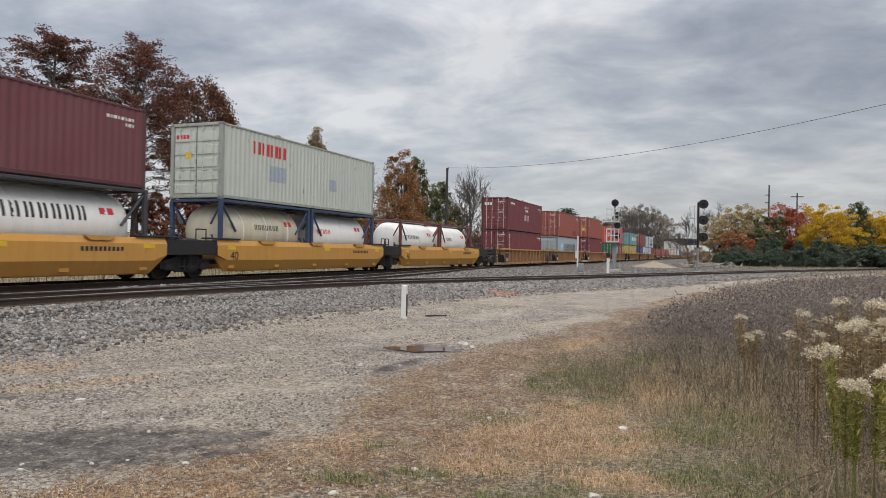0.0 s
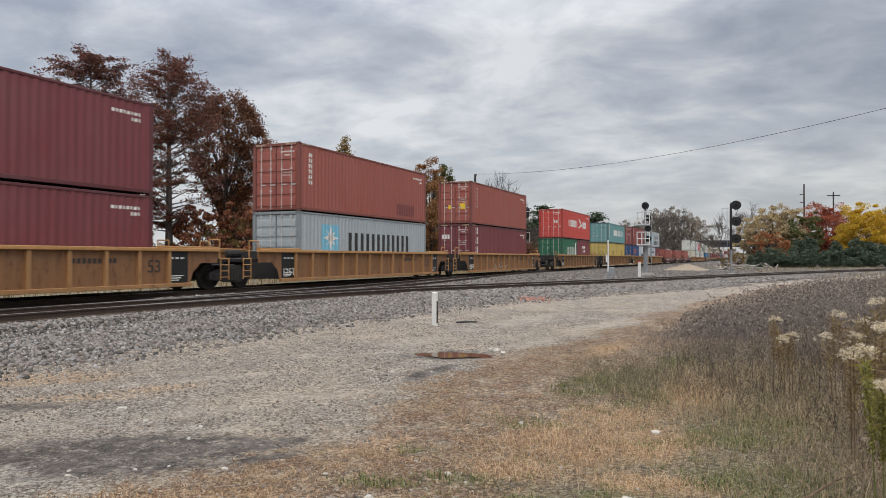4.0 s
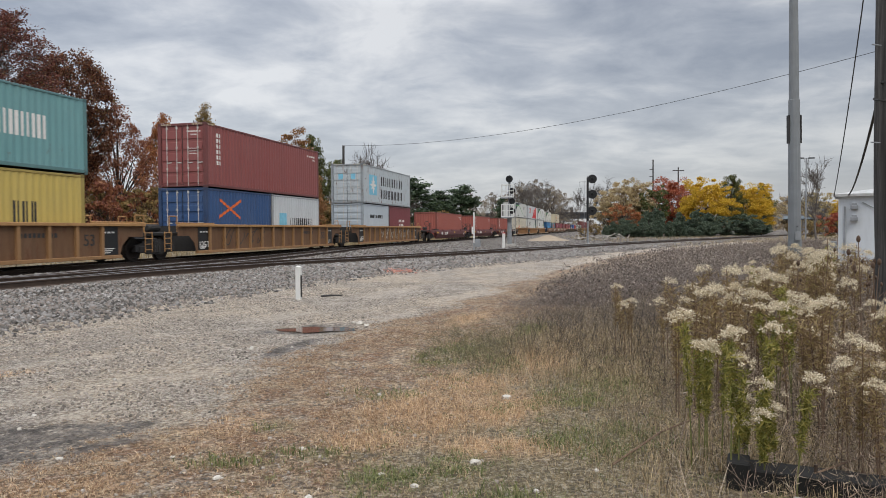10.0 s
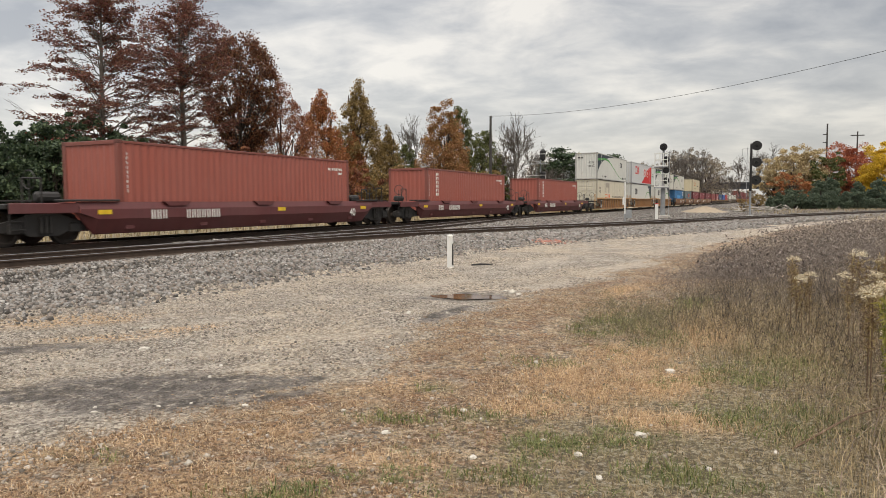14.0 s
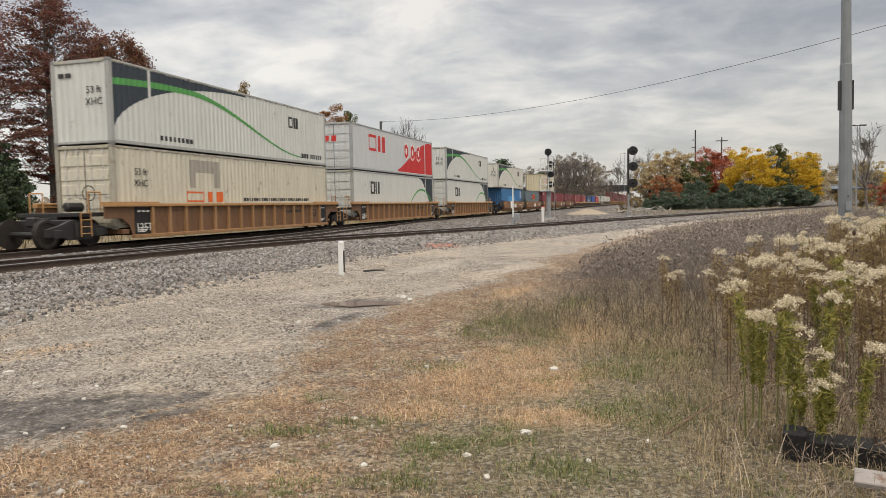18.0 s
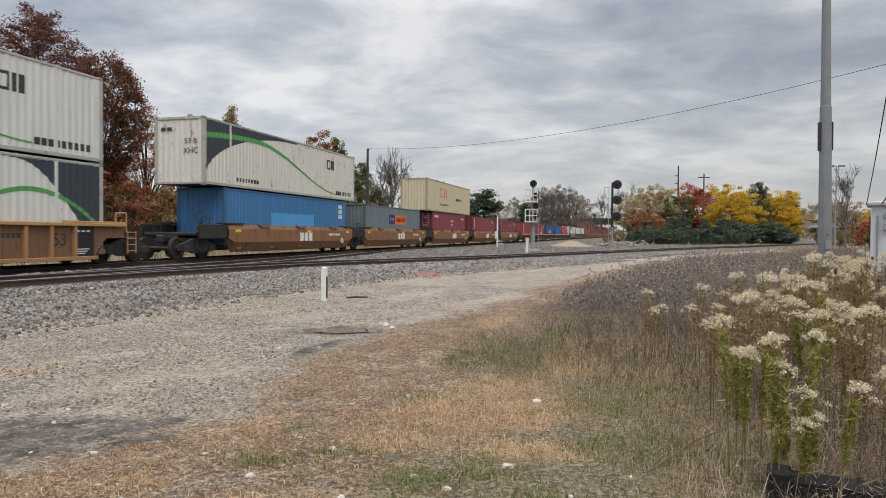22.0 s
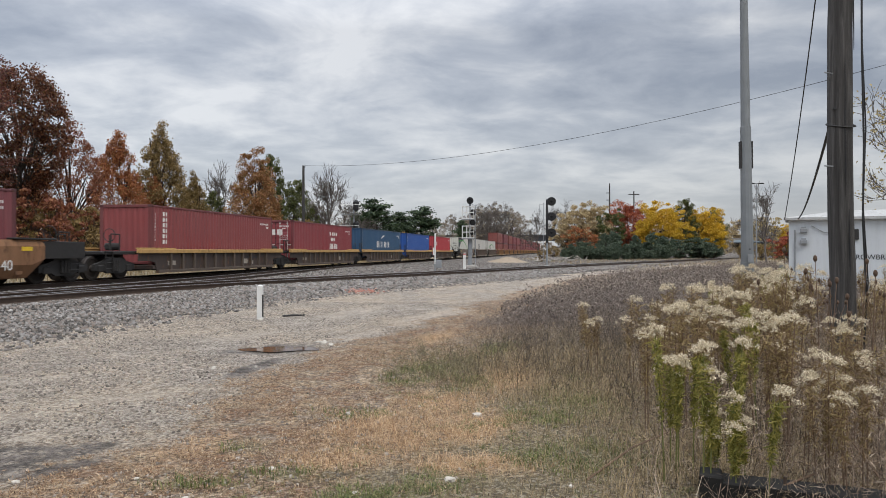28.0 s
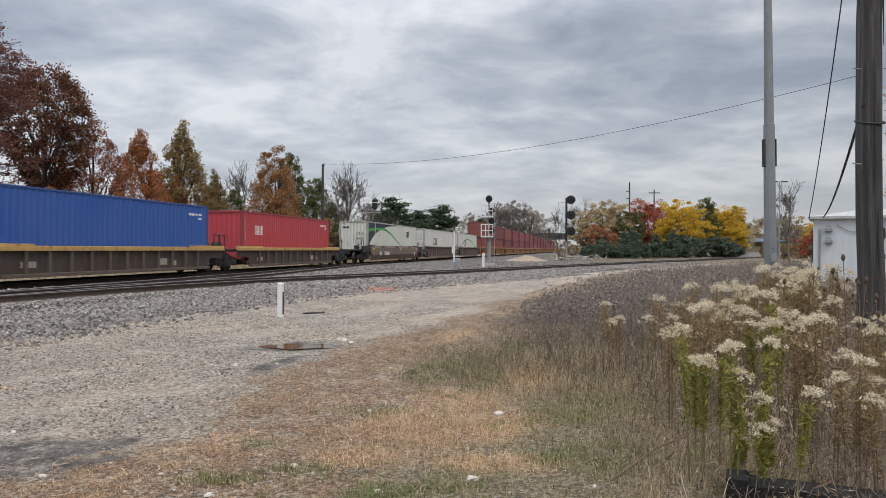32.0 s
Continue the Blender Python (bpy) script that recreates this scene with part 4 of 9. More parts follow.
def ribbed_car(s0, half, reach, trucks, rgb, label, coupled=(False, False), box_half=6.1, ribs=12, panel=True, chord=None, rust=0.6, top=1.46, far=False):
    """A well car with upright ribs along its sides."""
    root = on_train(thing("well_car", label, "rail car", "cars of the train"), s0)
    # plates are rustier, and their recess is also shaded darker in the colour
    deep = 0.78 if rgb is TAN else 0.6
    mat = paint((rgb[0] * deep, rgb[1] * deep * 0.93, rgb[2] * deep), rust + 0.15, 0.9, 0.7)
    # ribs and top chord: lighter tints of the car's colour, so the relief shows
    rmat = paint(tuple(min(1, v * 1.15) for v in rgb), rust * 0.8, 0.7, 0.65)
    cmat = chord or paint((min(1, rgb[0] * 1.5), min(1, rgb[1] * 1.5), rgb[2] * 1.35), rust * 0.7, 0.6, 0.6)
    for sx in (1, -1):
        e = 1.3
        out = [(-half, top - 0.5), (-half + e - 0.5, top - 0.5), (-half + e - 0.15, 0.66), (-half + e, 0.26), (half - e, 0.26), (half - e + 0.15, 0.66), (half - e + 0.5, top - 0.5), (half, top - 0.5), (half, top - 0.1), (-half, top - 0.1)]
        a, b = sorted((sx * 1.40, sx * 1.43))
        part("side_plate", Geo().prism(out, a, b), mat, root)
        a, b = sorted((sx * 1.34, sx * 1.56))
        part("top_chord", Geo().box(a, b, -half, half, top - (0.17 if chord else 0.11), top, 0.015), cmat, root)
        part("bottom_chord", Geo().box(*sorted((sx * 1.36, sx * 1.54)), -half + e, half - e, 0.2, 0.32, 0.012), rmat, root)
        if sx == 1 or not far:
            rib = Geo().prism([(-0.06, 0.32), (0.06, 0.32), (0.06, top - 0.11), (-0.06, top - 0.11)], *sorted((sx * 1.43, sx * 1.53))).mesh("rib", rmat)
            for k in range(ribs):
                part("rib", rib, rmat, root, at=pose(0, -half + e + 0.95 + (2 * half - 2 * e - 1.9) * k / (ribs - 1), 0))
        a, b = sorted((sx * 1.3, sx * 1.52))
        for sy in (-1, 1):
            y0, y1 = sorted((sy * half, sy * (half - 2.6)))
            part("step_plate", Geo().box(a, b, y0, y1, top, top + 0.06, 0.012), cmat, root)
    if panel:
        for y0 in (-half + 1.4, half - 2.3):
            part("stencil_panel", Geo().box(1.43, 1.445, y0, y0 + 0.9, 0.34, top - 0.12), BLACK, root, "black stencil panel")
            if y0 < 0:
                part("load_mark", words("125T", 0.4, 0.004, WHITE_MARK), WHITE_MARK, root, at=pose(1.45, y0 + 0.45, 0.56, 90, 0, 90))
            g = Geo()
            for k in range(3):
                g.box(1.445, 1.452, y0 + 0.14 + 0.22 * k, y0 + 0.28 + 0.22 * k, 1.1, 1.16)
                g.box(1.445, 1.452, y0 + 0.14, y0 + 0.5 + 0.1 * k, 0.4 + 0.07 * k, 0.43 + 0.07 * k)
            tagged(part("stencil", g, WHITE_MARK, root), kind="stuff")
        part("size_mark", words("53", 0.56, 0.004, BLACK_MARK), BLACK_MARK, root, at=pose(1.437, half - 2.8, 0.85, 90, 0, 90))
    if chord:
        fade = paint((0.36, 0.32, 0.27), 0.7, 0.9, 0.8)
        for y0, wide, z0, tall in ((-half + 2.1, 0.62, 0.5, 0.2), (half * 0.3, 0.5, 0.46, 0.26), (half * 0.3 + 0.75, 0.42, 0.42, 0.2)):
            part("faded_panel", Geo().box(1.43, 1.436, y0, y0 + wide, z0, z0 + tall), fade, root, "faded pale painted patch")
    g = Geo()
    for k in range(9):
        g.box(1.43, 1.437, half * 0.35 + 0.17 * k, half * 0.35 + 0.17 * k + 0.11, top - 0.48, top - 0.34)
    tagged(part("car_number", g, BLACK_MARK, root), kind="stuff")
    well_floor(root, half, box_half, mat)
    # added plates that fill the open well ends with dark
    for sy in (-1, 1):
        part("end_bulkhead", Geo().box(-1.39, 1.39, *sorted((sy * (half - 1.55), sy * (half - 1.45))), 0.3, top - 0.06), STEEL_DARK, root, "dark filler plate at the well end")
    for sy, cp in zip((-1, 1), coupled):
        common_end(root, sy, half, reach, STEEL_DARK if chord else cmat, STEEL_DARK, cp)
    for y in trucks:
        truck(root, y)
    return root


def smooth_car(s0, half, reach, trucks, mat, label, coupled=(False, False), box_half=6.1, size="40", logo=None, mark=None, raised=0.0):
    """A well car with plain folded side plates."""
    root = on_train(thing("well_car", label, "rail car", "cars of the train"), s0)
    top = 1.42 + raised
    for sx in (1, -1):
        g = Geo()
        secs = [(1.25, 0.24), (1.3, 0.28), (1.5, 0.68), (1.5, top - 0.2), (1.42, top)]
        ys = [(-half, 0.86), (-half + 0.55, 0.24), (half - 0.55, 0.24), (half, 0.86)]
        rows = []
        for y, zlow in ys:
            rows.append([(sx * x, y, max(z, zlow) if z < 1 else z) for x, z in secs])
        for ra, rb in zip(rows, rows[1:]):
            for i in range(len(secs) - 1):
                g.quad(ra[i], rb[i], rb[i + 1], ra[i + 1])
        a, b = sorted((sx * 1.3, sx * 1.42))
        g.box(a, b, -half, half, top - 0.08, top, 0.01)
        side = part("side_plate", g, mat, root)
        for k in (-0.55, 0.0, 0.6):
            y = half * k
            part("lift_pocket", Geo().prism([(y - 0.55, top + 0.01), (y - 0.35, top - 0.12), (y + 0.35, top - 0.12), (y + 0.55, top + 0.01)], *sorted((sx * 1.40, sx * 1.53))), mat, side)
    part("size_mark", words(size, 0.46, 0.004, mark or BLACK_MARK), mark or BLACK_MARK, root, at=pose(1.505, (half - 1.6) if mark else (-half + 0.95), 0.66 if mark else 0.82, 90, 0, 90))
    g = Geo()
    for k in range(10):
        if mark and not logo:
            y = -half + 2.4 + 0.22 * k + 0.75 * (k > 2)
            g.box(1.5, 1.506, y, y + 0.05, 0.64, 0.92).box(1.5, 1.506, y + 0.1, y + 0.15, 0.64, 0.92)
        else:
            g.box(1.5, 1.506, half * 0.5 + 0.16 * k, half * 0.5 + 0.16 * k + 0.1, 0.98, 1.11)
    tagged(part("car_number", g, mark or BLACK_MARK, root), kind="stuff")
    if logo:
        g = Geo()
        for k in range(3):
            y = logo - 0.75 + 0.52 * k
            g.box(1.5, 1.507, y, y + 0.4, 0.7, 1.14)
        part("logo", g, WHITE_MARK, root, "faded white block mark")
    for y in (-half + 0.55, half * 0.1, half - 1.0):
        part("reflector", Geo().box(1.5, 1.508, y, y + 0.45, top - 0.35, top - 0.22), YELLOW_MARK, root, "yellow reflective strip")
    well_floor(root, half, box_half, mat)
    for sy, cp in zip((-1, 1), coupled):
        common_end(root, sy, half, reach, STEEL_DARK, STEEL_DARK, cp)
        a, b = sorted((sy * (half - 0.02), sy * reach))
        for sx in (1, -1):
            part("end_sill", Geo().box(*sorted((sx * 1.38, sx * 1.46)), a, b, 0.86, top - 0.03, 0.015), mat if size == "40 " else STEEL_DARK, root)
            part("step_plate", Geo().box(*sorted((sx * 1.2, sx * 1.5)), *sorted((sy * (half - 1.3), sy * (half + 0.55))), top + 0.01, top + 0.07, 0.012), STEEL_DARK, root, "dark tread plate")
    for y in trucks:
        truck(root, y)
    return root


TANK_WHITE = paint((0.84, 0.83, 0.8), 0.05, 0.3, 0.4)


def tank_box(s0, rgb, label, tint=None, level=0.0, belly=1.09, mark=BLACK_MARK, mark_y=-0.8, count=7, tall=0.2, pitch=0.24):
    """A 20-foot tank container: a pressure vessel in an open steel frame."""
    root = on_train(thing("tank_container", label, "container", "containers on the train"), s0, FLOOR + level)
    fm = paint(rgb, 0.3, 0.35)
    h, w, hl = 2.438, WID / 2, 3.029
    f = Geo()
    for sx in (-1, 1):
        for sy in (-1, 1):
            x0, x1 = sorted((sx * w, sx * (w - 0.15)))
            y0, y1 = sorted((sy * hl, sy * (hl - 0.15)))
            f.box(x0, x1, y0, y1, 0, h, 0.015)
            f.tube([(sx * (w - 0.08), sy * (hl - 0.1), h - 0.12), (sx * (w - 0.1), sy * (hl - 1.0), 1.25)], 0.045, 6)
            f.tube([(sx * (w - 0.1), sy * (hl - 0.1), 0.2), (sx * (w - 0.5), sy * (hl - 0.1), 1.1)], 0.04, 6)
            f.tube([(sx * (w - 0.1), sy * (hl - 0.1), h - 0.2), (sx * (w - 0.55), sy * (hl - 0.1), 1.5)], 0.04, 6)
        x0, x1 = sorted((sx * w, sx * (w - 0.09)))
        f.box(x0, x1, -hl + 0.15, hl - 0.15, 0.0, 0.13, 0.01)
        f.box(x0, x1, -hl + 0.15, hl - 0.15, h - 0.1, h, 0.01)
    for sy in (-1, 1):
        y0, y1 = sorted((sy * hl, sy * (hl - 0.1)))
        f.box(-w + 0.15, w - 0.15, y0, y1, 0.0, 0.13, 0.01)
        f.box(-w + 0.15, w - 0.15, y0, y1, h - 0.1, h, 0.01)
    part("frame", f, fm, root)
    prof = [(-2.75, 0.15), (-2.72, 0.45), (-2.6, 0.8), (-2.42, 0.99), (-2.2, belly), (2.2, belly), (2.42, 0.99), (2.6, 0.8), (2.72, 0.45), (2.75, 0.15)]
    vessel = part("vessel", Geo().lathe("y", prof, 36, (0, 0, 1.24)), tint or TANK_WHITE, root, "white insulated tank barrel", True)
    for y in (-1.5, 0.0, 1.5):
        part("band", Geo().lathe("y", [(y - 0.025, belly - 0.02), (y - 0.025, belly + 0.008), (y + 0.025, belly + 0.008), (y + 0.025, belly - 0.02)], 36, (0, 0, 1.24)), TANK_WHITE, vessel)
    part("walkway", Geo().box(-0.35, 0.35, -2.3, 2.3, h - 0.07, h - 0.03), GALV, root)
    g = Geo()
    rad = belly + 0.006

    def arc(y0, y1, a0, a1):
        k = 4
        for i in range(k):
            p, q = a0 + (a1 - a0) * i / k, a0 + (a1 - a0) * (i + 1) / k
            g.quad((rad * math.cos(p), y0, 1.24 + rad * math.sin(p)), (rad * math.cos(p), y1, 1.24 + rad * math.sin(p)), (rad * math.cos(q), y1, 1.24 + rad * math.sin(q)), (rad * math.cos(q), y0, 1.24 + rad * math.sin(q)))

    for i in range(count):
        arc(mark_y + pitch * i, mark_y + pitch * i + pitch * 0.22, 0.1, 0.1 + tall)
        arc(mark_y + pitch * (i + 0.42), mark_y + pitch * (i + 0.64), 0.1, 0.1 + tall)
    tagged(part("lettering", g, mark, vessel), kind="stuff")
    g = Geo()
    for i in range(2):
        arc(1.3 + 0.3 * i, 1.52 + 0.3 * i, 0.3, 0.5)
    part("hazard_plate", g, RED_MARK, vessel, "red hazard diamond plates")
    return root


TAN = (0.32, 0.165, 0.062)
TAN2 = (0.27, 0.145, 0.058)
MAROON = (0.185, 0.04, 0.047)
RUSTRED = (0.33, 0.09, 0.066)
L40, L53, L20 = 12.192, 16.154, 6.058
HC, STD = 2.896, 2.591
GOLD = paint((0.58, 0.29, 0.055), 0.22, 0.4, 0.55)
OXIDE = paint((0.12, 0.027, 0.028), 0.3, 0.5, 0.55)
RUSTY = paint((0.24, 0.115, 0.05), 0.8, 0.85, 0.75, (0.09, 0.045, 0.024))
GREYWELL = paint((0.16, 0.12, 0.095), 0.6, 0.6, 0.7)
CHORD_TAN = paint((0.5, 0.3, 0.1), 0.6, 0.85, 0.7)
UP_STD, UP_HC, UP_TANK = STD, HC, 2.438

# A: yellow wells with tank containers
smooth_car(-208.1, 6.7, 8.0, (-7.95, 7.95), GOLD, "golden yellow well car with black ends and smooth sides", box_half=6.0)
smooth_car(-192.2, 6.7, 8.0, (7.95,), GOLD, "golden yellow well car with black ends and smooth sides", box_half=6.0)
smooth_car(-176.3, 6.9, 9.0, (7.9,), GOLD, "golden yellow well car with black ends and smooth sides", (False, True), box_half=6.0)
tank_box(-211.2, (0.05, 0.05, 0.06), "white tank container in a black frame", mark_y=-2.0)
tank_box(-205.0, (0.05, 0.05, 0.06), "white tank container in a black frame", mark_y=-2.0, count=7, tall=0.42, pitch=0.42)
Box(-208.2, L40, STD, (0.17, 0.05, 0.06), "dark maroon corrugated shipping container on tank containers", level=UP_TANK, rust=0.15).serial()
tank_box(-195.4, (0.03, 0.055, 0.13), "stained cream tank container in a blue frame", paint((0.6, 0.55, 0.42), 0.35, 0.7, 0.45))
tank_box(-189.2, (0.03, 0.055, 0.13), "white tank container in a blue frame", mark=RED_MARK, mark_y=-2.3, count=5)
b = Box(-192.35, L40, HC, (0.56, 0.6, 0.54), "pale grey-green shipping container with a red mark", level=UP_TANK, rust=0.35, dirt=0.4)
b.bars("logo", -4.2, -1.9, 1.95, 2.45, 4, RED_MARK, 0.15)
b.bars("patch", -3.1, -1.9, 0.95, 1.6, 1, GHOST_MARK, 0)
b.bars("patch", 1.6, 2.3, 0.95, 1.5, 1, GHOST_MARK, 0)
b.end_bars("logo", -0.95, -0.3, 2.3, 2.45, 4, RED_MARK)
b.end_bars("placard", -0.5, -0.2, 1.55, 1.8, 1, YELLOW_MARK, 0)
tank_box(-179.7, (0.13, 0.035, 0.03), "white tank container in a brown frame", mark_y=-2.0, count=8)
tank_box(-173.5, (0.13, 0.035, 0.03), "white tank container in a brown frame", mark_y=-1.6, count=4)

# B: tan ribbed wells
GRAFFITI = []
TANCAR = "tan ribbed well car with dirty, rust-stained sides"
for s0, trk, cp in ((-154.9, (-9.8, 9.85), (True, False)), (-135.2, (9.85,), (False, False)), (-115.5, (9.1,), (False, True)), (-91.6, (-9.1, 9.1), (True, True)), (-68.6, (-9.1, 9.85), (True, False)), (-48.9, (9.85,), (False, False)), (-29.2, (9.3,), (False, True))):
    car = ribbed_car(s0, 8.75, 9.6 if any(cp) else 9.5, trk, TAN if s0 < -100 else TAN2, TANCAR, cp)
    if s0 > -30:
        GRAFFITI.append((car, -2.6, 5.4, 0.42, 1.3, 3))
    elif s0 > -50:
        GRAFFITI.append((car, -5.0, -1.0, 0.45, 1.25, 5))
    elif -120 < s0 < -100:
        GRAFFITI.append((car, -2.4, 0.8, 0.35, 0.7, 7))


def graffiti(root, x, y0, y1, z0, z1, mat, seed):
    """Looping sprayed lines, no letters."""
    rg = random.Random(seed)
    n = int((y1 - y0) / 0.42)
    for k in range(n):
        yc, r1, r2, ph = y0 + 0.42 * k + rg.uniform(0, 0.15), rg.uniform(0.14, 0.26), (z1 - z0) * rg.uniform(0.3, 0.5), rg.uniform(0, 6)
        zc, tw = (z0 + z1) / 2 + rg.uniform(-0.08, 0.08), rg.uniform(0.6, 1.9)
        g = Geo()
        last = None
        for j in range(15):
            a = ph + j / 14 * math.pi * tw
            q = (yc + r1 * math.sin(a * 1.3), zc + r2 * math.cos(a))
            if last:
                dy, dz = q[0] - last[0], q[1] - last[1]
                d = max(1e-4, math.hypot(dy, dz))
                oy, oz = -dz / d * 0.022, dy / d * 0.022
                g.quad((x, last[0] - oy, last[1] - oz), (x, q[0] - oy, q[1] - oz), (x, q[0] + oy, q[1] + oz), (x, last[0] + oy, last[1] + oz))
            last = q
        tagged(part("graffiti", g, mat, root), kind="stuff")


def crate(s0, size, rgb, label, level=0.0, **kw):
    return Box(s0, size[0], size[1], rgb, label, level=level, **kw)


SPRAY = plain("pale_spray_paint", (0.5, 0.48, 0.43), 0.6, 0, 0.2)
for car, ga, gb, gc, gd, gs in GRAFFITI:
    graffiti(car, 1.436, ga, gb, gc, gd, SPRAY if gs != 5 else BLACK_MARK, gs)
C40S, C40H, C20, C53 = (L40, STD), (L40, HC), (L20, STD), (L53, HC)
b = crate(-154.9, C40S, MAROON, "dark maroon corrugated shipping container in a well", rust=0.1).serial()
b.column("lettering", -5.5, 2.3, 0.9, 6, 0.3, WHITE_MARK)
b = crate(-154.9, C40H, MAROON, "dark maroon shipping container with white block marks, stacked on another", STD, rust=0.1).serial()
b.bars("logo", -0.5, 0.95, 1.05, 1.6, 3, WHITE_MARK)
b.bars("logo", -0.45, 0.85, 2.2, 2.4, 4, WHITE_MARK, 0.4)
b.bars("logo", -0.25, 0.65, 1.9, 2.1, 3, WHITE_MARK, 0.4)
b.bars("lettering", -5.3, -3.9, 2.35, 2.5, 9, WHITE_MARK, 0.3)
b.end_bars("logo", -0.95, -0.2, 2.2, 2.45, 3, WHITE_MARK)
b = crate(-135.0, C40S, (0.38, 0.43, 0.46), "pale grey shipping container with dark lettering bars", rust=0.2)
b.bars("lettering", -2.2, 4.2, 0.9, 1.8, 6, BLACK_MARK)
b.bars("logo", -4.4, -3.0, 0.9, 2.1, 1, SKY_MARK, 0)
b.star(-3.7, 1.5, 0.62)
b = crate(-135.0, C40H, RUSTRED, "faded brick-red shipping container stacked on a grey one", STD, rust=0.15).serial()
b.column("lettering", -5.4, 2.5, 1.1, 6, 0.28, WHITE_MARK)
b.bars("patch", 2.6, 4.6, 0.3, 0.9, 1, paint((0.2, 0.05, 0.045), 0.1), 0)
b = crate(-115.75, C40H, MAROON, "dark maroon shipping container with white lettering bars", rust=0.1).serial()
b.column("lettering", -5.3, 2.7, 0.75, 3, 0.5, WHITE_MARK)
b.end_bars("lettering", -0.95, -0.35, 1.9, 2.2, 3, WHITE_MARK)
b = crate(-115.75, C40H, RUSTRED, "brick-red corrugated shipping container stacked on a maroon one", HC, rust=0.12).serial()
b.column("lettering", -5.3, 2.5, 1.05, 6, 0.36, WHITE_MARK)
b.end_bars("placard", 0.35, 0.75, 1.0, 1.4, 1, YELLOW_MARK, 0)
b.end_bars("placard", -0.5, -0.25, 1.05, 1.3, 1, YELLOW_MARK, 0)
b = crate(-94.9, C20, (0.02, 0.14, 0.075), "dark green 20-foot container with white bars", rust=0.15)
b.bars("lettering", -1.2, 2.1, 0.95, 1.75, 4, WHITE_MARK)
b.bars("logo", 2.25, 2.7, 0.95, 2.2, 1, WHITE_MARK, 0)
b = crate(-88.75, C20, MAROON, "maroon 20-foot container with white bars", doors=False)
b.bars("lettering", -0.6, 0.9, 1.2, 1.5, 3, WHITE_MARK)
b.bars("lettering", -0.6, 0.9, 1.65, 1.9, 3, WHITE_MARK)
b = crate(-91.7, C40H, (0.56, 0.07, 0.055), "bright red shipping container with white lettering bars", STD, rust=0.06, dirt=0.2).serial()
b.bars("lettering", -3.9, 0.2, 1.25, 1.95, 7, WHITE_MARK, 0.3)
b.bars("lettering", 2.6, 4.3, 1.25, 1.95, 3, WHITE_MARK, 0.3)
b.region("logo", 0.4, 2.6, lambda y: 1.1 + (y - 0.4) * 0.25, lambda y: 1.1 + (y - 0.4) * 0.25 + 0.22 * math.sin((y - 0.4) / 2.2 * math.pi), WHITE_MARK)
b.region("logo", 0.6, 2.4, lambda y: 2.2 - (y - 0.6) * 0.55, lambda y: 2.2 - (y - 0.6) * 0.55 + 0.3 * math.sin((y - 0.6) / 1.8 * math.pi), WHITE_MARK)
b.end_bars("placard", 0.3, 0.75, 1.5, 1.75, 2, WHITE_MARK)
YEL = (0.55, 0.42, 0.11)
for s0, dr in ((-71.75, True), (-65.6, False)):
    b = crate(s0, C20, YEL, "mustard yellow 20-foot container with a black mark", doors=dr, rust=0.2)
    b.bars("logo", 0.1, 1.1, 0.9, 1.6, 3, BLACK_MARK, 0.35)
    b.column("lettering", -2.3, 2.2, 1.0, 6, 0.22, BLACK_MARK)
b = crate(-68.5, C40S, (0.15, 0.33, 0.34), "sea-green shipping container with white lettering bars", STD, rust=0.3)
b.bars("lettering", -2.4, 0.4, 1.0, 1.75, 5, WHITE_MARK, 0.2)
b.bars("lettering", 1.0, 4.4, 1.0, 1.75, 8, WHITE_MARK, 0.2)
b.column("lettering", -5.4, 2.3, 0.6, 6, 0.3, WHITE_MARK)
b = crate(-52.2, C20, (0.025, 0.075, 0.2), "navy blue 20-foot container with an orange mark", rust=0.2)
b.region("logo", -2.0, 0.0, lambda y: 1.2 + (y + 2.0) * 0.42, lambda y: 1.34 + (y + 2.0) * 0.42, ORANGE_MARK)
b.region("logo", -1.9, -0.1, lambda y: 2.02 - (y + 1.9) * 0.46, lambda y: 2.16 - (y + 1.9) * 0.46, ORANGE_MARK, 0.15, "", 0.008)
b.bars("lettering", -2.2, 0.9, 0.6, 0.85, 5, WHITE_MARK)
b = crate(-46.0, C20, (0.55, 0.58, 0.6), "white 20-foot container with dark lettering bars", doors=False)
b.bars("lettering", -0.9, 2.2, 0.95, 1.35, 6, BLACK_MARK)
b.bars("logo", -2.2, -1.3, 0.9, 1.6, 1, SKY_MARK, 0)
b = crate(-49.1, C40H, (0.25, 0.065, 0.06), "brown-red shipping container with white bars, stacked on two others", STD, rust=0.12).serial()
b.column("lettering", -5.2, 2.5, 1.0, 6, 0.36, WHITE_MARK)
b = crate(-32.2, C20, (0.47, 0.53, 0.58), "pale grey 20-foot container with dark lettering bars")
b.bars("lettering", -1.4, 1.6, 1.55, 1.8, 9, BLACK_MARK)
b = crate(-26.0, C20, MAROON, "maroon 20-foot container with white bars", doors=False)
b.bars("lettering", -0.4, 1.3, 1.3, 1.5, 4, WHITE_MARK, 0.4)
b.bars("lettering", -0.2, 1.1, 0.95, 1.15, 3, WHITE_MARK, 0.4)
b = crate(-29.1, C40H, (0.46, 0.51, 0.54), "rust-streaked pale grey shipping container with dark lettering bars", STD, rust=0.62, dirt=0.25)
b.bars("lettering", -1.9, 3.8, 1.5, 2.2, 6, BLACK_MARK, 0.25)
b.bars("lettering", -1.9, 3.8, 0.5, 1.2, 7, BLACK_MARK, 0.25)
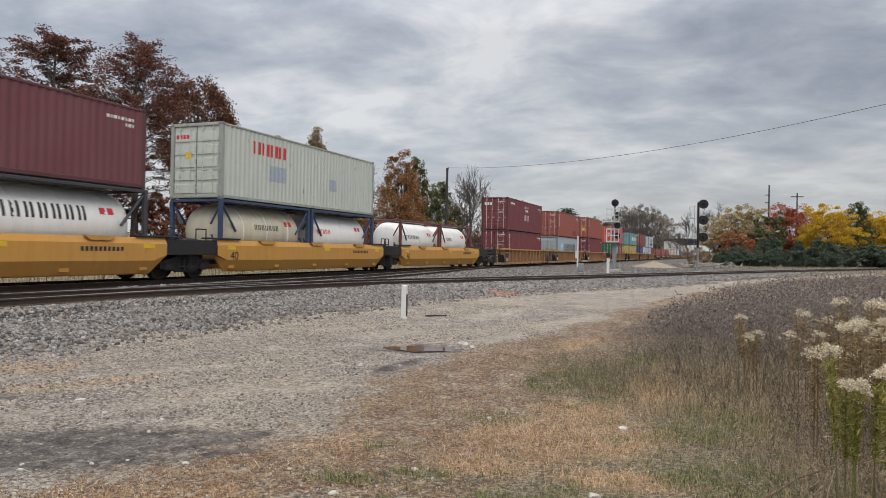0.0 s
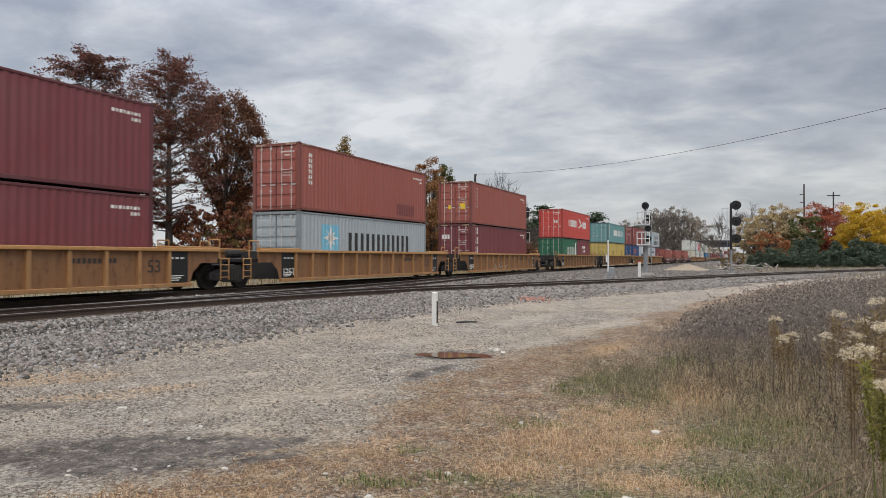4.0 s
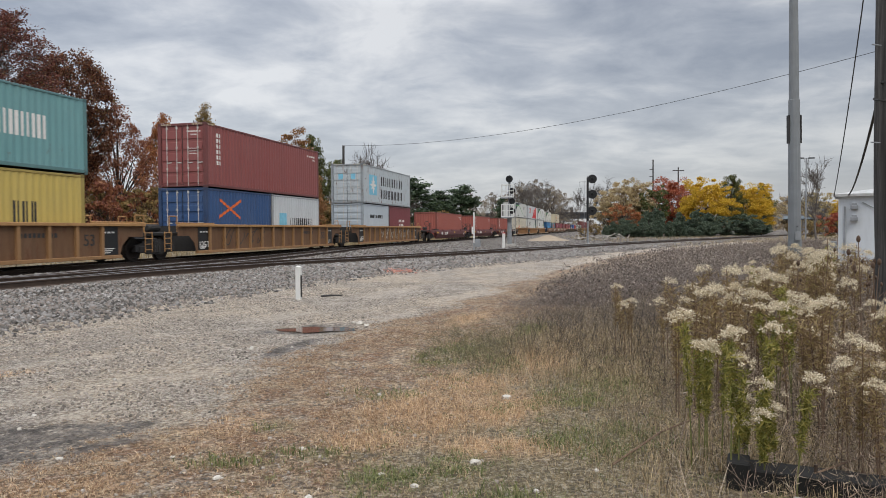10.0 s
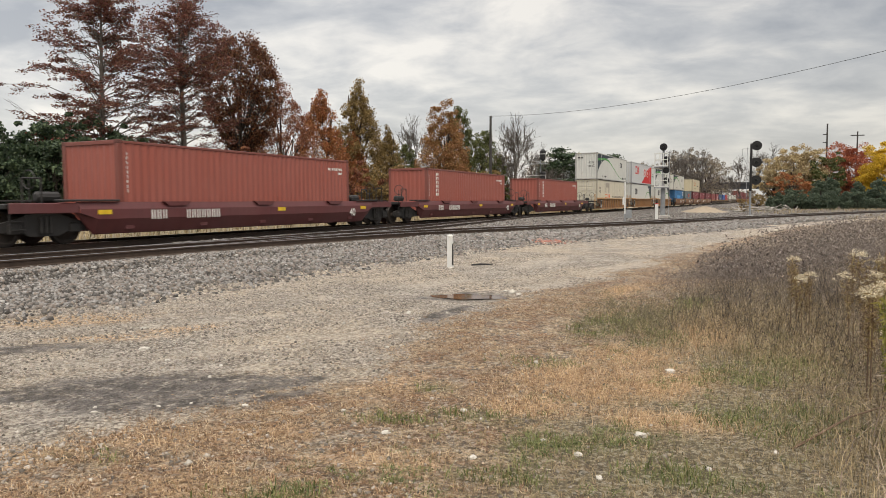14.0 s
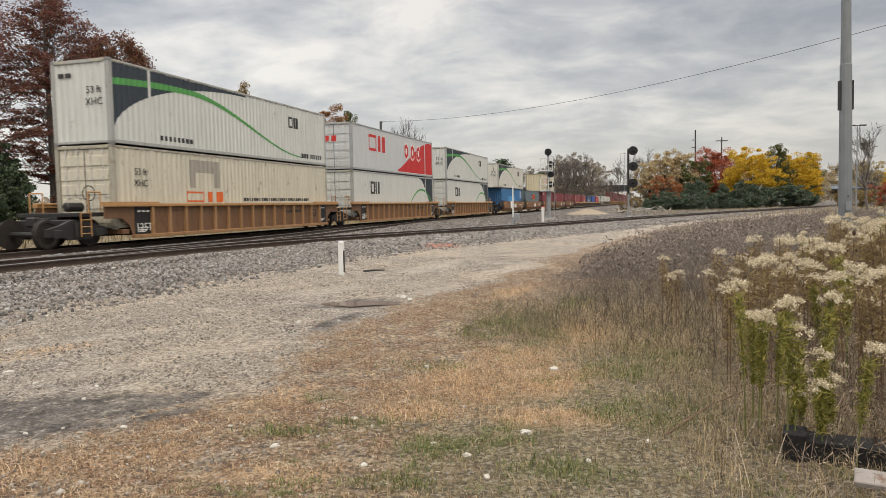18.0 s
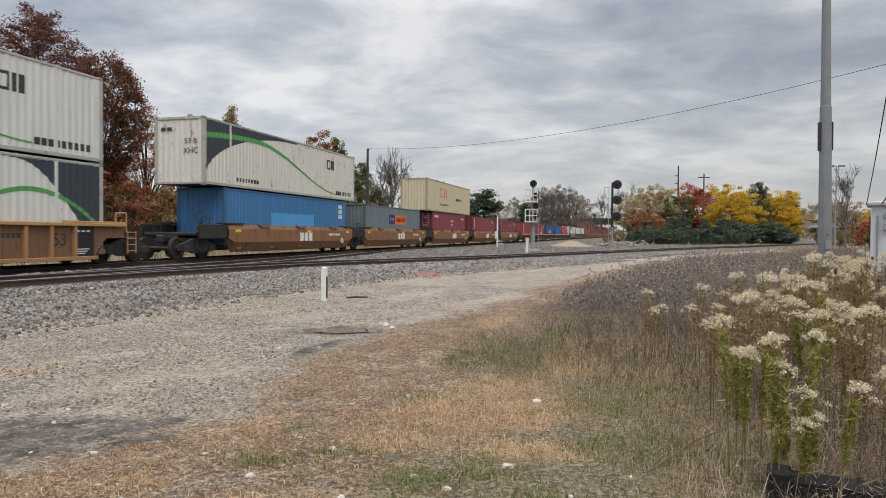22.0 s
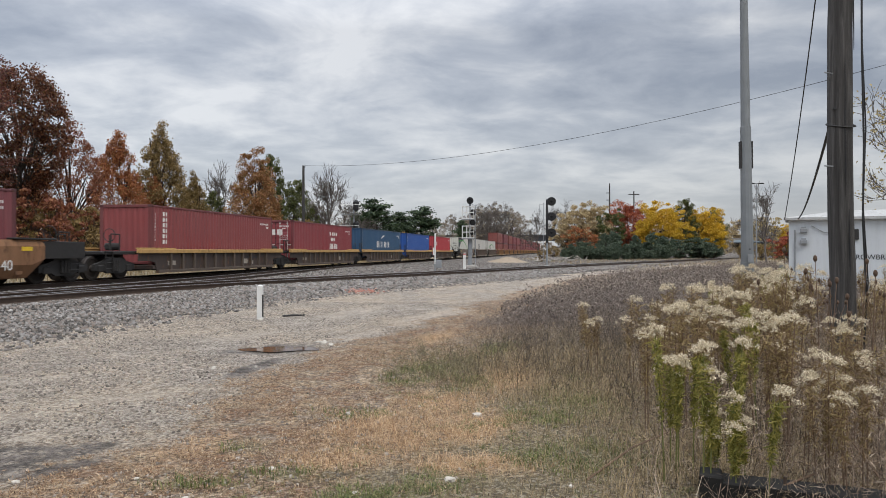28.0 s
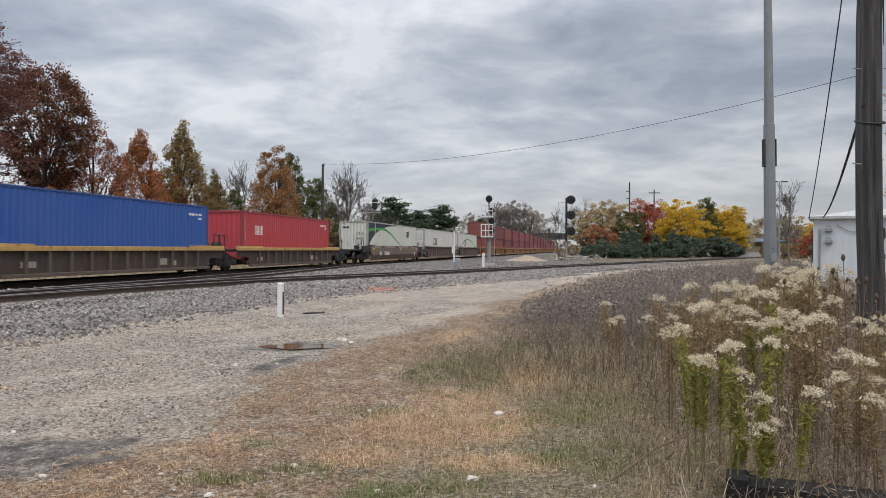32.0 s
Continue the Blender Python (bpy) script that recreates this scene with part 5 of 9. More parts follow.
b.bars("logo", -4.6, -2.9, 0.7, 2.2, 1, SKY_MARK, 0)
b.star(-3.75, 1.45, 0.78)
b.end_bars("logo", 0.25, 0.65, 1.75, 2.15, 1, SKY_MARK, 0)
b.end_bars("logo", -0.65, -0.25, 1.75, 2.15, 1, SKY_MARK, 0)

# C: oxide red wells
for s0 in (-7.2, 12.8, 32.8):
    smooth_car(s0, 7.6, 9.5, (-8.4, 8.4), OXIDE, "dark oxide-red well car with smooth sides", (True, True), size="40 ", mark=WHITE_MARK, raised=-0.26)
    b = crate(s0, C40S, RUSTRED, "faded brick-red shipping container in a red well", -0.12, doors=False, rust=0.1).serial()
    if s0 > 0:
        b.column("lettering", -4.9, 2.35, 1.0, 6, 0.34, WHITE_MARK)

# D: 53-foot wells with white and dark containers
for s0, trk, cp in ((55.3, (-9.6, 9.9), (True, False)), (75.0, (9.9,), (False, False)), (95.3, (9.3,), (False, True))):
    ribbed_car(s0, 8.8, 9.7, trk, (0.3, 0.16, 0.068), TANCAR, cp, box_half=8.0, ribs=15, top=1.4)
OFFWHITE, CREAM = (0.6, 0.61, 0.58), (0.62, 0.58, 0.47)


def arch_box(s0, level, label, rgb=OFFWHITE, rust=0.3, upper=True):
    b = crate(s0, C53, rgb, label, level, doors=not upper, rust=rust, flat_seams=(-6.1, 6.1))
    y0 = -8.0
    if upper:
        rim = lambda y: 0.25 + 2.45 * math.sqrt(max(0.0, 1 - ((y - 0.2) / 8.2) ** 2)) if y < 0.2 else 2.7
        b.region("dark_corner", y0 + 0.05, 0.2, rim, lambda y: 2.77, DARK_MARK, 0.2, "dark slate painted corner")
        mid_ = lambda y: 2.05 + 0.28 * math.sin((y + 7.9) / 4.6 * math.pi / 2 + 0.3) if y < -3.6 else 2.33 - 1.98 * sstep(-3.9, 5.4, y)
        b.region("stripe", y0 + 0.05, 5.2, lambda y: float(mid_(y)) - 0.09 * float(sstep(6, -7, y)) - 0.025, lambda y: float(mid_(y)) + 0.09 * float(sstep(6, -7, y)) + 0.025, GREEN_MARK, 0.2, "green swoosh", 0.009)
        b.bars("lettering", 5.3, 7.6, 0.32, 0.55, 9, BLACK_MARK)
        b.bars("lettering", -5.6, -3.6, 0.32, 0.5, 8, BLACK_MARK, 0.35)
        # a rounded mark of two joined bows
        ring_mark(b, 4.0, 1.75, 0.95, 0.55, BLACK_MARK)
        b.end_bars("marking", -0.9, -0.3, 2.3, 2.45, 2, BLACK_MARK, 0.2, -b.L / 2 + 0.004)
        for txt, z in (("53 ft", 1.85), ("XHC", 1.45)):
            part("size_mark", words(txt, 0.34, 0.004, BLACK_MARK), BLACK_MARK, b.root, at=pose(0.55, -b.L / 2 + 0.02, z, 90, 0, 0))
    else:
        ring_mark(b, -5.2, 1.45, 1.5, 0.8, BLACK_MARK)
        b.region("dark_corner", 4.4, 7.95, lambda y: 2.75 - 2.5 * float(sstep(4.4, 8.2, y)) ** 1.3, lambda y: 2.77, DARK_MARK, 0.2, "dark slate painted corner")
        b.region("stripe", 2.6, 7.95, lambda y: 0.55 + 1.35 * math.sin((y - 2.2) / 5.9 * math.pi) ** 0.8 - 0.1, lambda y: 0.55 + 1.35 * math.sin((y - 2.2) / 5.9 * math.pi) ** 0.8 + 0.04, GREEN_MARK, 0.2, "green swoosh", 0.009)
    return b


def ring_mark(b, y, z, wide, tall, mat):
    """A plain emblem: an open rectangle beside a solid slanted block."""
    t = tall * 0.17
    b.bars("logo", y, y + wide * 0.46, z, z + t, 1, mat, 0)
    b.bars("logo", y, y + wide * 0.46, z + tall - t, z + tall, 1, mat, 0)
    b.bars("logo", y, y + t, z + t, z + tall - t, 1, mat, 0)
    b.bars("logo", y + wide * 0.46 - t, y + wide * 0.46, z + t, z + tall - t, 1, mat, 0)
    b.bars("logo", y + wide * 0.56, y + wide * 0.7, z, z + tall, 1, mat, 0)
    b.bars("logo", y + wide * 0.8, y + wide, z, z + tall, 1, mat, 0)


b = crate(55.3, C53, CREAM, "stained cream 53-foot container with a faded orange mark", rust=0.45, dirt=0.6, flat_seams=(-6.1, 6.1))
ring_mark(b, -4.2, 0.93, 2.4, 0.42, ORANGE_MARK)
b.bars("lettering", -0.2, 6.0, 0.98, 1.12, 30, BLACK_MARK, 0.3)
PATCH = paint((0.36, 0.33, 0.28), 0.3, 0.6)
b.bars("patch", -4.0, -2.0, 2.1, 2.6, 1, PATCH, 0)
b.bars("patch", -4.0, -3.6, 1.5, 2.1, 1, PATCH, 0)
b.bars("patch", -2.4, -2.0, 1.5, 2.1, 1, PATCH, 0)
for txt, z in (("53 ft", 2.0), ("XHC", 1.6)):
    part("size_mark", words(txt, 0.34, 0.004, BLACK_MARK), BLACK_MARK, b.root, at=pose(1.225, -6.75, z, 90, 0, 90))
arch_box(55.3, HC, "off-white 53-foot container with dark corner and green swoosh")
arch_box(75.0, 0.0, "off-white 53-foot container with a dark emblem", upper=False)
b = crate(75.0, C53, (0.55, 0.57, 0.58), "grey 53-foot container with a red sweep and round white emblems", HC, flat_seams=(-6.1, 6.1), rust=0.15)
ring_mark(b, -5.4, 1.35, 2.9, 1.05, RED_MARK)
b.region("red_sweep", 0.0, 7.95, lambda y: 0.22, lambda y: 0.22 + 2.5 * float(sstep(-0.8, 7.4, y)) ** 0.8, RED_MARK, 0.2, "red painted sweep")
for k in range(3):
    yc = 1.75 + 1.4 * k
    b.region("emblem", yc - 0.5, yc + 0.5, lambda q: 1.75 - math.sqrt(max(0, 0.25 - (q - yc) ** 2)) * 1.25, lambda q: 1.75 + math.sqrt(max(0, 0.25 - (q - yc) ** 2)) * 1.25, WHITE_MARK, 0.1, "", 0.008)
    b.region("emblem", yc - 0.42, yc + 0.42, lambda q: 1.75 - math.sqrt(max(0, 0.176 - (q - yc) ** 2)) * 1.25, lambda q: 1.75 + math.sqrt(max(0, 0.176 - (q - yc) ** 2)) * 1.25, RED_MARK, 0.1, "", 0.012)
    b.region("emblem", yc - 0.22, yc + 0.22, lambda q: 1.75 - math.sqrt(max(0, 0.0484 - (q - yc) ** 2)), lambda q: 1.75 + math.sqrt(max(0, 0.0484 - (q - yc) ** 2)), WHITE_MARK, 0.08, "", 0.016)
b.end_bars("logo", -0.6, 0.3, 1.75, 2.1, 2, RED_MARK)
arch_box(95.3, 0.0, "off-white 53-foot container with a dark emblem", upper=False)
arch_box(95.3, HC, "off-white 53-foot container with dark corner and green swoosh")

# E: rusty smooth wells
for s0, trk, cp in ((117.4, (-8.6, 8.05), (True, False)), (133.3, (8.05,), (False, False)), (149.4, (8.05,), (False, False)), (165.4, (8.0,), (False, False)), (181.4, (8.2,), (False, True))):
    smooth_car(s0, 6.9, 8.9 if any(cp) else 8.0, trk, RUSTY, "rusty brown-orange well car with smooth sides", cp, mark=WHITE_MARK, logo=0.6, raised=0.06)
b = crate(117.3, (13.4, STD), (0.03, 0.16, 0.36), "bright blue shipping container with faded panels", doors=False, rust=0.1)
b.bars("patch", -2.6, 2.2, 0.9, 1.6, 1, paint((0.06, 0.3, 0.62), 0.05, 0.2), 0)
b.column("lettering", 5.6, 2.3, 1.4, 3, 0.45, WHITE_MARK)
arch_box(117.2, STD, "stained off-white 53-foot container with dark corner and green swoosh", (0.62, 0.61, 0.55), 0.5)
b = crate(133.3, C40S, (0.13, 0.18, 0.2), "slate-grey shipping container with navy and orange panels", doors=False, rust=0.2)
b.bars("logo", -1.4, -0.1, 1.3, 2.0, 1, NAVY_MARK, 0)
b.bars("logo", -0.1, 2.6, 1.3, 2.0, 1, ORANGE_MARK, 0)
b.bars("lettering", 0.2, 2.3, 1.5, 1.78, 6, NAVY_MARK)
b.bars("lettering", -1.2, -0.3, 1.5, 1.8, 3, WHITE_MARK)
b = crate(149.3, C40S, (0.21, 0.036, 0.047), "dark red shipping container with white block marks", rust=0.1).serial()
b.bars("logo", 0.4, 1.6, 1.75, 1.95, 4, WHITE_MARK, 0.4)
b.bars("logo", 0.6, 1.3, 1.4, 1.6, 3, WHITE_MARK, 0.4)
b.bars("lettering", -5.4, -4.0, 2.1, 2.3, 8, WHITE_MARK, 0.3)
b = crate(149.6, C53, (0.56, 0.49, 0.34), "cream-yellow 53-foot container with a faded orange emblem", STD, doors=False, rust=0.25, dirt=0.55, flat_seams=(-6.1, 6.1))
ring_mark(b, -3.9, 1.4, 2.4, 0.85, paint((0.6, 0.22, 0.1), 0.1, 0.6))
b.bars("lettering", -4.3, -0.5, 0.65, 0.82, 10, BLACK_MARK, 0.5)
b.bars("lettering", 2.0, 4.6, 1.3, 1.55, 9, BLACK_MARK, 0.3)
for s0 in (165.2, 181.3):
    b = crate(s0, C40S, (0.22, 0.036, 0.047) if s0 < 170 else MAROON, "dark red shipping container in a rusty well", doors=False, rust=0.1).serial()
    b.column("lettering", -5.3, 2.35, 1.2, 6, 0.25, WHITE_MARK)
    if s0 > 170:
        b.bars("logo", 1.0, 2.2, 1.7, 1.9, 4, WHITE_MARK, 0.4)

# F: dark ribbed wells with tan top chords
for s0, trk, cp in ((200.6, (-8.2, 7.8), (True, False)), (216.2, (7.8,), (False, False)), (231.8, (7.9,), (False, False)), (247.9, (7.8,), (False, False)), (263.6, (8.4,), (False, True))):
    ribbed_car(s0, 7.1, 9.0 if any(cp) else 7.75, trk, (0.085, 0.062, 0.046), "dark grimy ribbed well car with a tan top rail", cp, ribs=11, panel=False, chord=CHORD_TAN, top=1.2)
b = crate(200.8, C40S, (0.24, 0.05, 0.05), "brown-red shipping container with white lettering bars", doors=False, rust=0.1).serial()
b.column("lettering", -5.2, 2.3, 0.85, 6, 0.36, WHITE_MARK)
b = crate(216.2, C40S, (0.24, 0.04, 0.047), "dark red shipping container with white block marks", rust=0.1).serial()
b.bars("logo", 0.9, 2.6, 1.75, 2.0, 4, WHITE_MARK, 0.4)
b.bars("logo", 1.1, 2.1, 1.35, 1.6, 3, WHITE_MARK, 0.4)
b.bars("logo", 0.9, 2.6, 0.75, 1.15, 3, WHITE_MARK, 0.2)
b.end_bars("logo", -0.9, 0.6, 1.65, 2.0, 3, WHITE_MARK)
b = crate(232.0, (13.7, STD), (0.02, 0.075, 0.16), "deep blue shipping container with white lettering bars", doors=False, rust=0.12).serial()
b.bars("lettering", -2.1, -0.1, 0.95, 1.5, 3, WHITE_MARK)
b.bars("lettering", 0.4, 2.4, 0.95, 1.5, 3, WHITE_MARK)
b.region("logo", -0.7, 0.7, lambda y: 1.75 + (y + 0.7) * 0.22, lambda y: 1.75 + (y + 0.7) * 0.22 + 0.16 * math.sin((y + 0.7) / 1.4 * math.pi), WHITE_MARK)
crate(248.0, C40S, (0.02, 0.085, 0.33), "royal blue shipping container in a dark well", doors=False, rust=0.08, dirt=0.25).serial()
b = crate(263.5, C40S, (0.42, 0.04, 0.05), "bright red shipping container with a white mark", doors=False, rust=0.06).serial()
b.bars("logo", -4.7, -3.7, 1.35, 1.85, 3, WHITE_MARK, 0.3)

# G: low white boxes
smooth_car(286.0, 7.9, 9.9, (-8.8, 9.7), GREYWELL, "dull brown-grey well car with smooth sides", (True, False), mark=WHITE_MARK, box_half=8.0)
arch_box(286.2, 0.0, "stained off-white 53-foot container with dark corner and green swoosh", (0.58, 0.58, 0.52), 0.5)
for s0, trk in ((306.0, (9.7,)), (325.8, (9.2,))):
    ribbed_car(s0, 8.6, 9.7, trk, (0.13, 0.1, 0.08), "dark grimy ribbed well car", box_half=8.0, ribs=14, panel=False, far=True)
    b = crate(s0, C53, (0.58, 0.57, 0.53), "off-white 53-foot container in a dark well", rust=0.35, flat_seams=(-6.1, 6.1), far=True)
    ring_mark(b, -3.5, 1.1, 1.8, 0.8, BLACK_MARK)
    if s0 > 310:
        b.region("stripe", -7.5, 7.0, lambda y: 0.4 + 1.6 * math.sin((y + 7.9) / 15.9 * math.pi), lambda y: 0.5 + 1.65 * math.sin((y + 7.9) / 15.9 * math.pi), GREEN_MARK, 0.3)

# H: the long tail of stacked maroon boxes
tail = random.Random(11)
for k in range(16):
    s0 = 345.5 + 16.3 * k
    ribbed_car(s0, 7.2, 8.0, (8.15,), TAN2, "tan ribbed well car far down the train", box_half=6.1, ribs=8, panel=False, far=True)
    for lv in (0.0, STD):
        Box(s0, L40, STD, ((0.2, 0.045, 0.05), (0.17, 0.04, 0.047), (0.23, 0.05, 0.052), (0.22, 0.06, 0.05))[tail.randrange(4)], "dark red shipping container far down the train", level=lv, far=True, rust=0.1)

# ---- vegetation ----


def quads(centres, size, rng, flat=0.0, long=1.0):
    """Small leaf quads at random turns: arrays of vertices and faces."""
    n = len(centres)
    a = rng.normal(size=(n, 3))
    a /= np.linalg.norm(a, axis=1)[:, None]
    b = rng.normal(size=(n, 3))
    b -= (b * a).sum(1)[:, None] * a
    b /= np.linalg.norm(b, axis=1)[:, None]
    if flat:
        a[:, 2] *= 1 - flat
        b[:, 2] *= 1 - flat
    s = (size * rng.uniform(0.6, 1.35, n))[:, None]
    a, b = a * s * 0.5 * long, b * s * 0.5
    v = np.stack([centres - a, centres - b * 0.8, centres + a, centres + b * 0.8], 1).reshape(-1, 3)
    return v, np.arange(4 * n).reshape(n, 4)


def leafage(name, centres, size, mat, parent, rng, flat=0.0, long=1.0, label=""):
    v, f = quads(centres, size, rng, flat, long)
    return tagged(part(name, np_mesh(name, v, f, mat), mat, parent, label), kind="stuff")


def limb(geo, p, way, length, r, rng, tips, bend=0.25, rise=0.0, n=5, sides=5):
    """One crooked, tapering branch; its points go to tips as (place, share of the way)."""
    pts, q = [p], Vector(p)
    way = Vector(way).normalized()
    for i in range(n):
        way = (way + Vector(rng.normal(size=3)) * bend * 0.5 + Vector((0, 0, rise))).normalized()
        q = q + way * (length / n)
        pts.append(tuple(q))
        tips.append((tuple(q), (i + 1) / n, way.copy()))
    geo.tube(pts, [max(min(r, 0.016), r * (1 - 0.85 * i / n)) for i in range(n + 1)], sides, False)
    return pts, way


def tree_layered(H, seed, leaf_mat, label, top_round=0.0, spread=4.2, first=0.16, limbs=70, per=42, size=0.19, ball=0, ball_r=0.17):
    """A tall tree with a straight trunk and open tiers of level limbs."""
    rng = np.random.default_rng(seed)
    root = thing("tree", label, "tree", "trees behind the railway")
    g = Geo()
    lean = rng.normal(size=2) * 0.012
    trunk = [(lean[0] * z * z * 0.1, lean[1] * z * z * 0.1, z) for z in np.linspace(-0.3, H * 0.97, 14)]
    g.tube(trunk, [0.3 * (1 - 0.92 * (k / 13)) * H / 16 + 0.015 for k in range(14)], 8, False)
    leaf = []
    for k in range(limbs):
        u = first + (0.985 - first) * (k + rng.uniform(0, 0.9)) / limbs
        z = u * H * 0.97
        prof = (1 - u) ** 0.75 * (0.75 + 0.5 * min(1.0, (u - first) * 4)) * (1 - top_round) + top_round * math.sqrt(max(0.0, 1 - ((u - 0.66) / 0.42) ** 2))
        ln = spread * H / 16 * max(0.12, prof) * rng.uniform(0.55, 1.2)
        az = k * 2.4 + rng.uniform(-0.5, 0.5)
        tips = []
        x, y = np.interp(z, [p[2] for p in trunk], [p[0] for p in trunk]), np.interp(z, [p[2] for p in trunk], [p[1] for p in trunk])
        limb(g, (x, y, z), (math.cos(az), math.sin(az), 0.12 + 0.5 * u), ln, 0.055 * (1.15 - u) + 0.012, rng, tips, 0.28, 0.03)
        bare = rng.uniform() < 0.16 + 0.12 * (u < 0.4)
        for p, w, way in tips:
            if w < 0.35:
                continue
            sub = []
            for _ in range(2):
                d = Vector(rng.normal(size=3)) * 0.7 + way
                d.z *= 0.4
                limb(g, p, d, ln * 0.28 * rng.uniform(0.5, 1.2), 0.012, rng, sub, 0.3, 0.0, 3, 3)
            if bare:
                continue
            for q, w2, _ in sub:
                c = rng.uniform(-1, 1, size=(int(per * 0.34 * rng.uniform(0.2, 1.6)), 3)) * (0.34, 0.34, 0.09)
                leaf.append(c[: max(1, int(len(c) * (0.95 - 0.4 * u)))] + np.array(q))
    for k in range(ball):
        d = rng.normal(size=3)
        d *= rng.uniform(0.3, 1.0) ** 0.4 / np.linalg.norm(d)
        c = np.array((d[0] * ball_r * H, d[1] * ball_r * H, H * (0.985 - 1.15 * ball_r + 1.15 * ball_r * d[2])))
        leaf.append(c + rng.normal(size=(int(60 * rng.uniform(0.4, 1.4)), 3)) * 0.3)
        if k % 4 == 0:
            a = Vector((trunk[9][0], trunk[9][1], H * 0.6))
            limb(g, tuple(a), Vector(c) - a, (Vector(c) - a).length, 0.05, rng, [], 0.12, 0.0, 5, 4)
    part("trunk", g, BARK_GREY, root, "grey trunk with level limbs", True)
    leafage("crown", np.concatenate(leaf), size, leaf_mat, root, rng, 0.35)
    return root


def tree_round(H, seed, leaf_mat, label, wide=0.42, low=0.22, clumps=150, per=70, size=0.24, fill=0.75, group="trees behind the railway", bark_mat=None, peak=0.0, name="tree"):
    """A broad tree: forking limbs and a lumpy crown with gaps. peak: how far the crown narrows to a point."""
    rng = np.random.default_rng(seed)
    root = thing(name, label, "tree", group)
    g = Geo()
    tips = []
    R, zc, zr = H * wide, H * (1 + low) / 2, H * (1 - low) / 2
    pts, way = limb(g, (0, 0, -0.3), (0, 0, 1), H * (0.62 + 0.3 * peak), 0.022 * H, rng, [], 0.1, 0.1, 7, 7)
    centres = []
    for k in range(clumps):
        d = rng.normal(size=3)
        d /= np.linalg.norm(d)
        rad = rng.uniform(0.55 * (1 - fill) + 0.25, 1.0) ** 0.6
        lump = 1 + 0.22 * math.sin(d[0] * 4 + seed) * math.cos(d[1] * 3.3 + seed * 2) + rng.normal() * 0.07
        p = np.array((d[0] * R, d[1] * R, d[2] * zr)) * rad * lump
        p[2] = min(p[2], zr * (0.97 - 0.03 * peak))
        u = (p[2] / zr + 1) / 2
        if peak:
            p[:2] *= max(0.05, (1 - peak) + peak * 1.55 * (1 - max(0.0, min(1.0, u))) ** 0.85)
        p[2] += zc
        centres.append(p)
    centres = np.array(centres)
    for c in centres[:: max(1, clumps // 44)]:
        k = 1 + int(5 * min(1.0, max(0.0, c[2] / H - 0.15)))
        a = Vector(pts[min(k, len(pts) - 1)])
        d = Vector(c) - a
        limb(g, tuple(a), d, d.length, 0.008 * H * 0.8, rng, tips, 0.14, 0.0, 5, 4)
    part("trunk", g, bark_mat or BARK_DARK, root, "", True)
    leaf = []
    for c in centres:
        k = int(per * rng.uniform(0.4, 1.5))
        d = rng.normal(size=(k, 3))
        d *= (rng.uniform(0, 1, k) ** 0.45 / np.linalg.norm(d, axis=1))[:, None]
        leaf.append(c + d * (R * 0.19, R * 0.19, zr * 0.1) * rng.uniform(0.5, 1.3) * (1 - 0.4 * peak * max(0.0, (c[2] - zc) / zr)))
    leafage("crown", np.concatenate(leaf), size, leaf_mat, root, rng)
    return root


def tree_oak(H, seed, leaf_mat, label, wide=0.26, low=0.2, clumps=400, per=150, size=0.17):
    """A broad tree whose limbs fan up from the trunk to a dense, lumpy outer crown."""
    rng = np.random.default_rng(seed)
    root = thing("tree", label, "tree", "trees behind the railway")
    g = Geo()
    R, z0 = H * wide, H * low
    pts, _ = limb(g, (0, 0, -0.3), (0, 0, 1), H * 0.8, 0.024 * H, rng, [], 0.07, 0.2, 8, 8)
    leaf, k = [], 0
    while k < clumps:
        u = rng.uniform(0, 1)
        edge = R * (0.14 + 0.88 * float(sstep(0.1, 0.66, u))) * math.sqrt(max(0.1, 1 - max(0.0, (u - 0.72) / 0.3) ** 2))
        az = rng.uniform(0, 2 * math.pi)
        lump = 1 + 0.09 * math.sin(az * 3 + u * 7 + seed) + 0.07 * math.sin(az * 5 - u * 13)
        r = edge * lump * rng.uniform(0.35, 1.0) ** 0.45
        z = z0 + (H - z0) * u * (0.97 + 0.05 * math.sin(az * 4 + seed))
        if rng.uniform() > 0.3 + 0.9 * u:
            continue
        k += 1
        c = np.array((r * math.cos(az), r * math.sin(az), z))
        if k % 6 == 0:
            a = Vector(pts[min(8, 1 + int(6.5 * max(0.0, z - 0.45 * r - z0 * 0.6) / H))])
            d = Vector(c) - a
            tips = []
            limb(g, tuple(a), d, d.length * 0.92, 0.006 * H, rng, tips, 0.1, 0.0, 6, 4)
            for q, w, way in tips[2:]:
                limb(g, q, way + Vector(rng.normal(size=3)) * 0.7, d.length * 0.16, 0.02, rng, [], 0.3, 0.03, 3, 3)
        n = int(per * rng.uniform(0.35, 1.4))
        q = np.clip(rng.normal(size=(n, 3)), -1.6, 1.6) * (0.1, 0.1, 0.075) * np.array((R, R, R)) * rng.uniform(0.6, 1.2)
        leaf.append(c + q)
    part("trunk", g, BARK_DARK, root, "dark trunk with limbs fanning upwards", True)
    leafage("crown", np.concatenate(leaf), size, leaf_mat, root, rng)
    return root


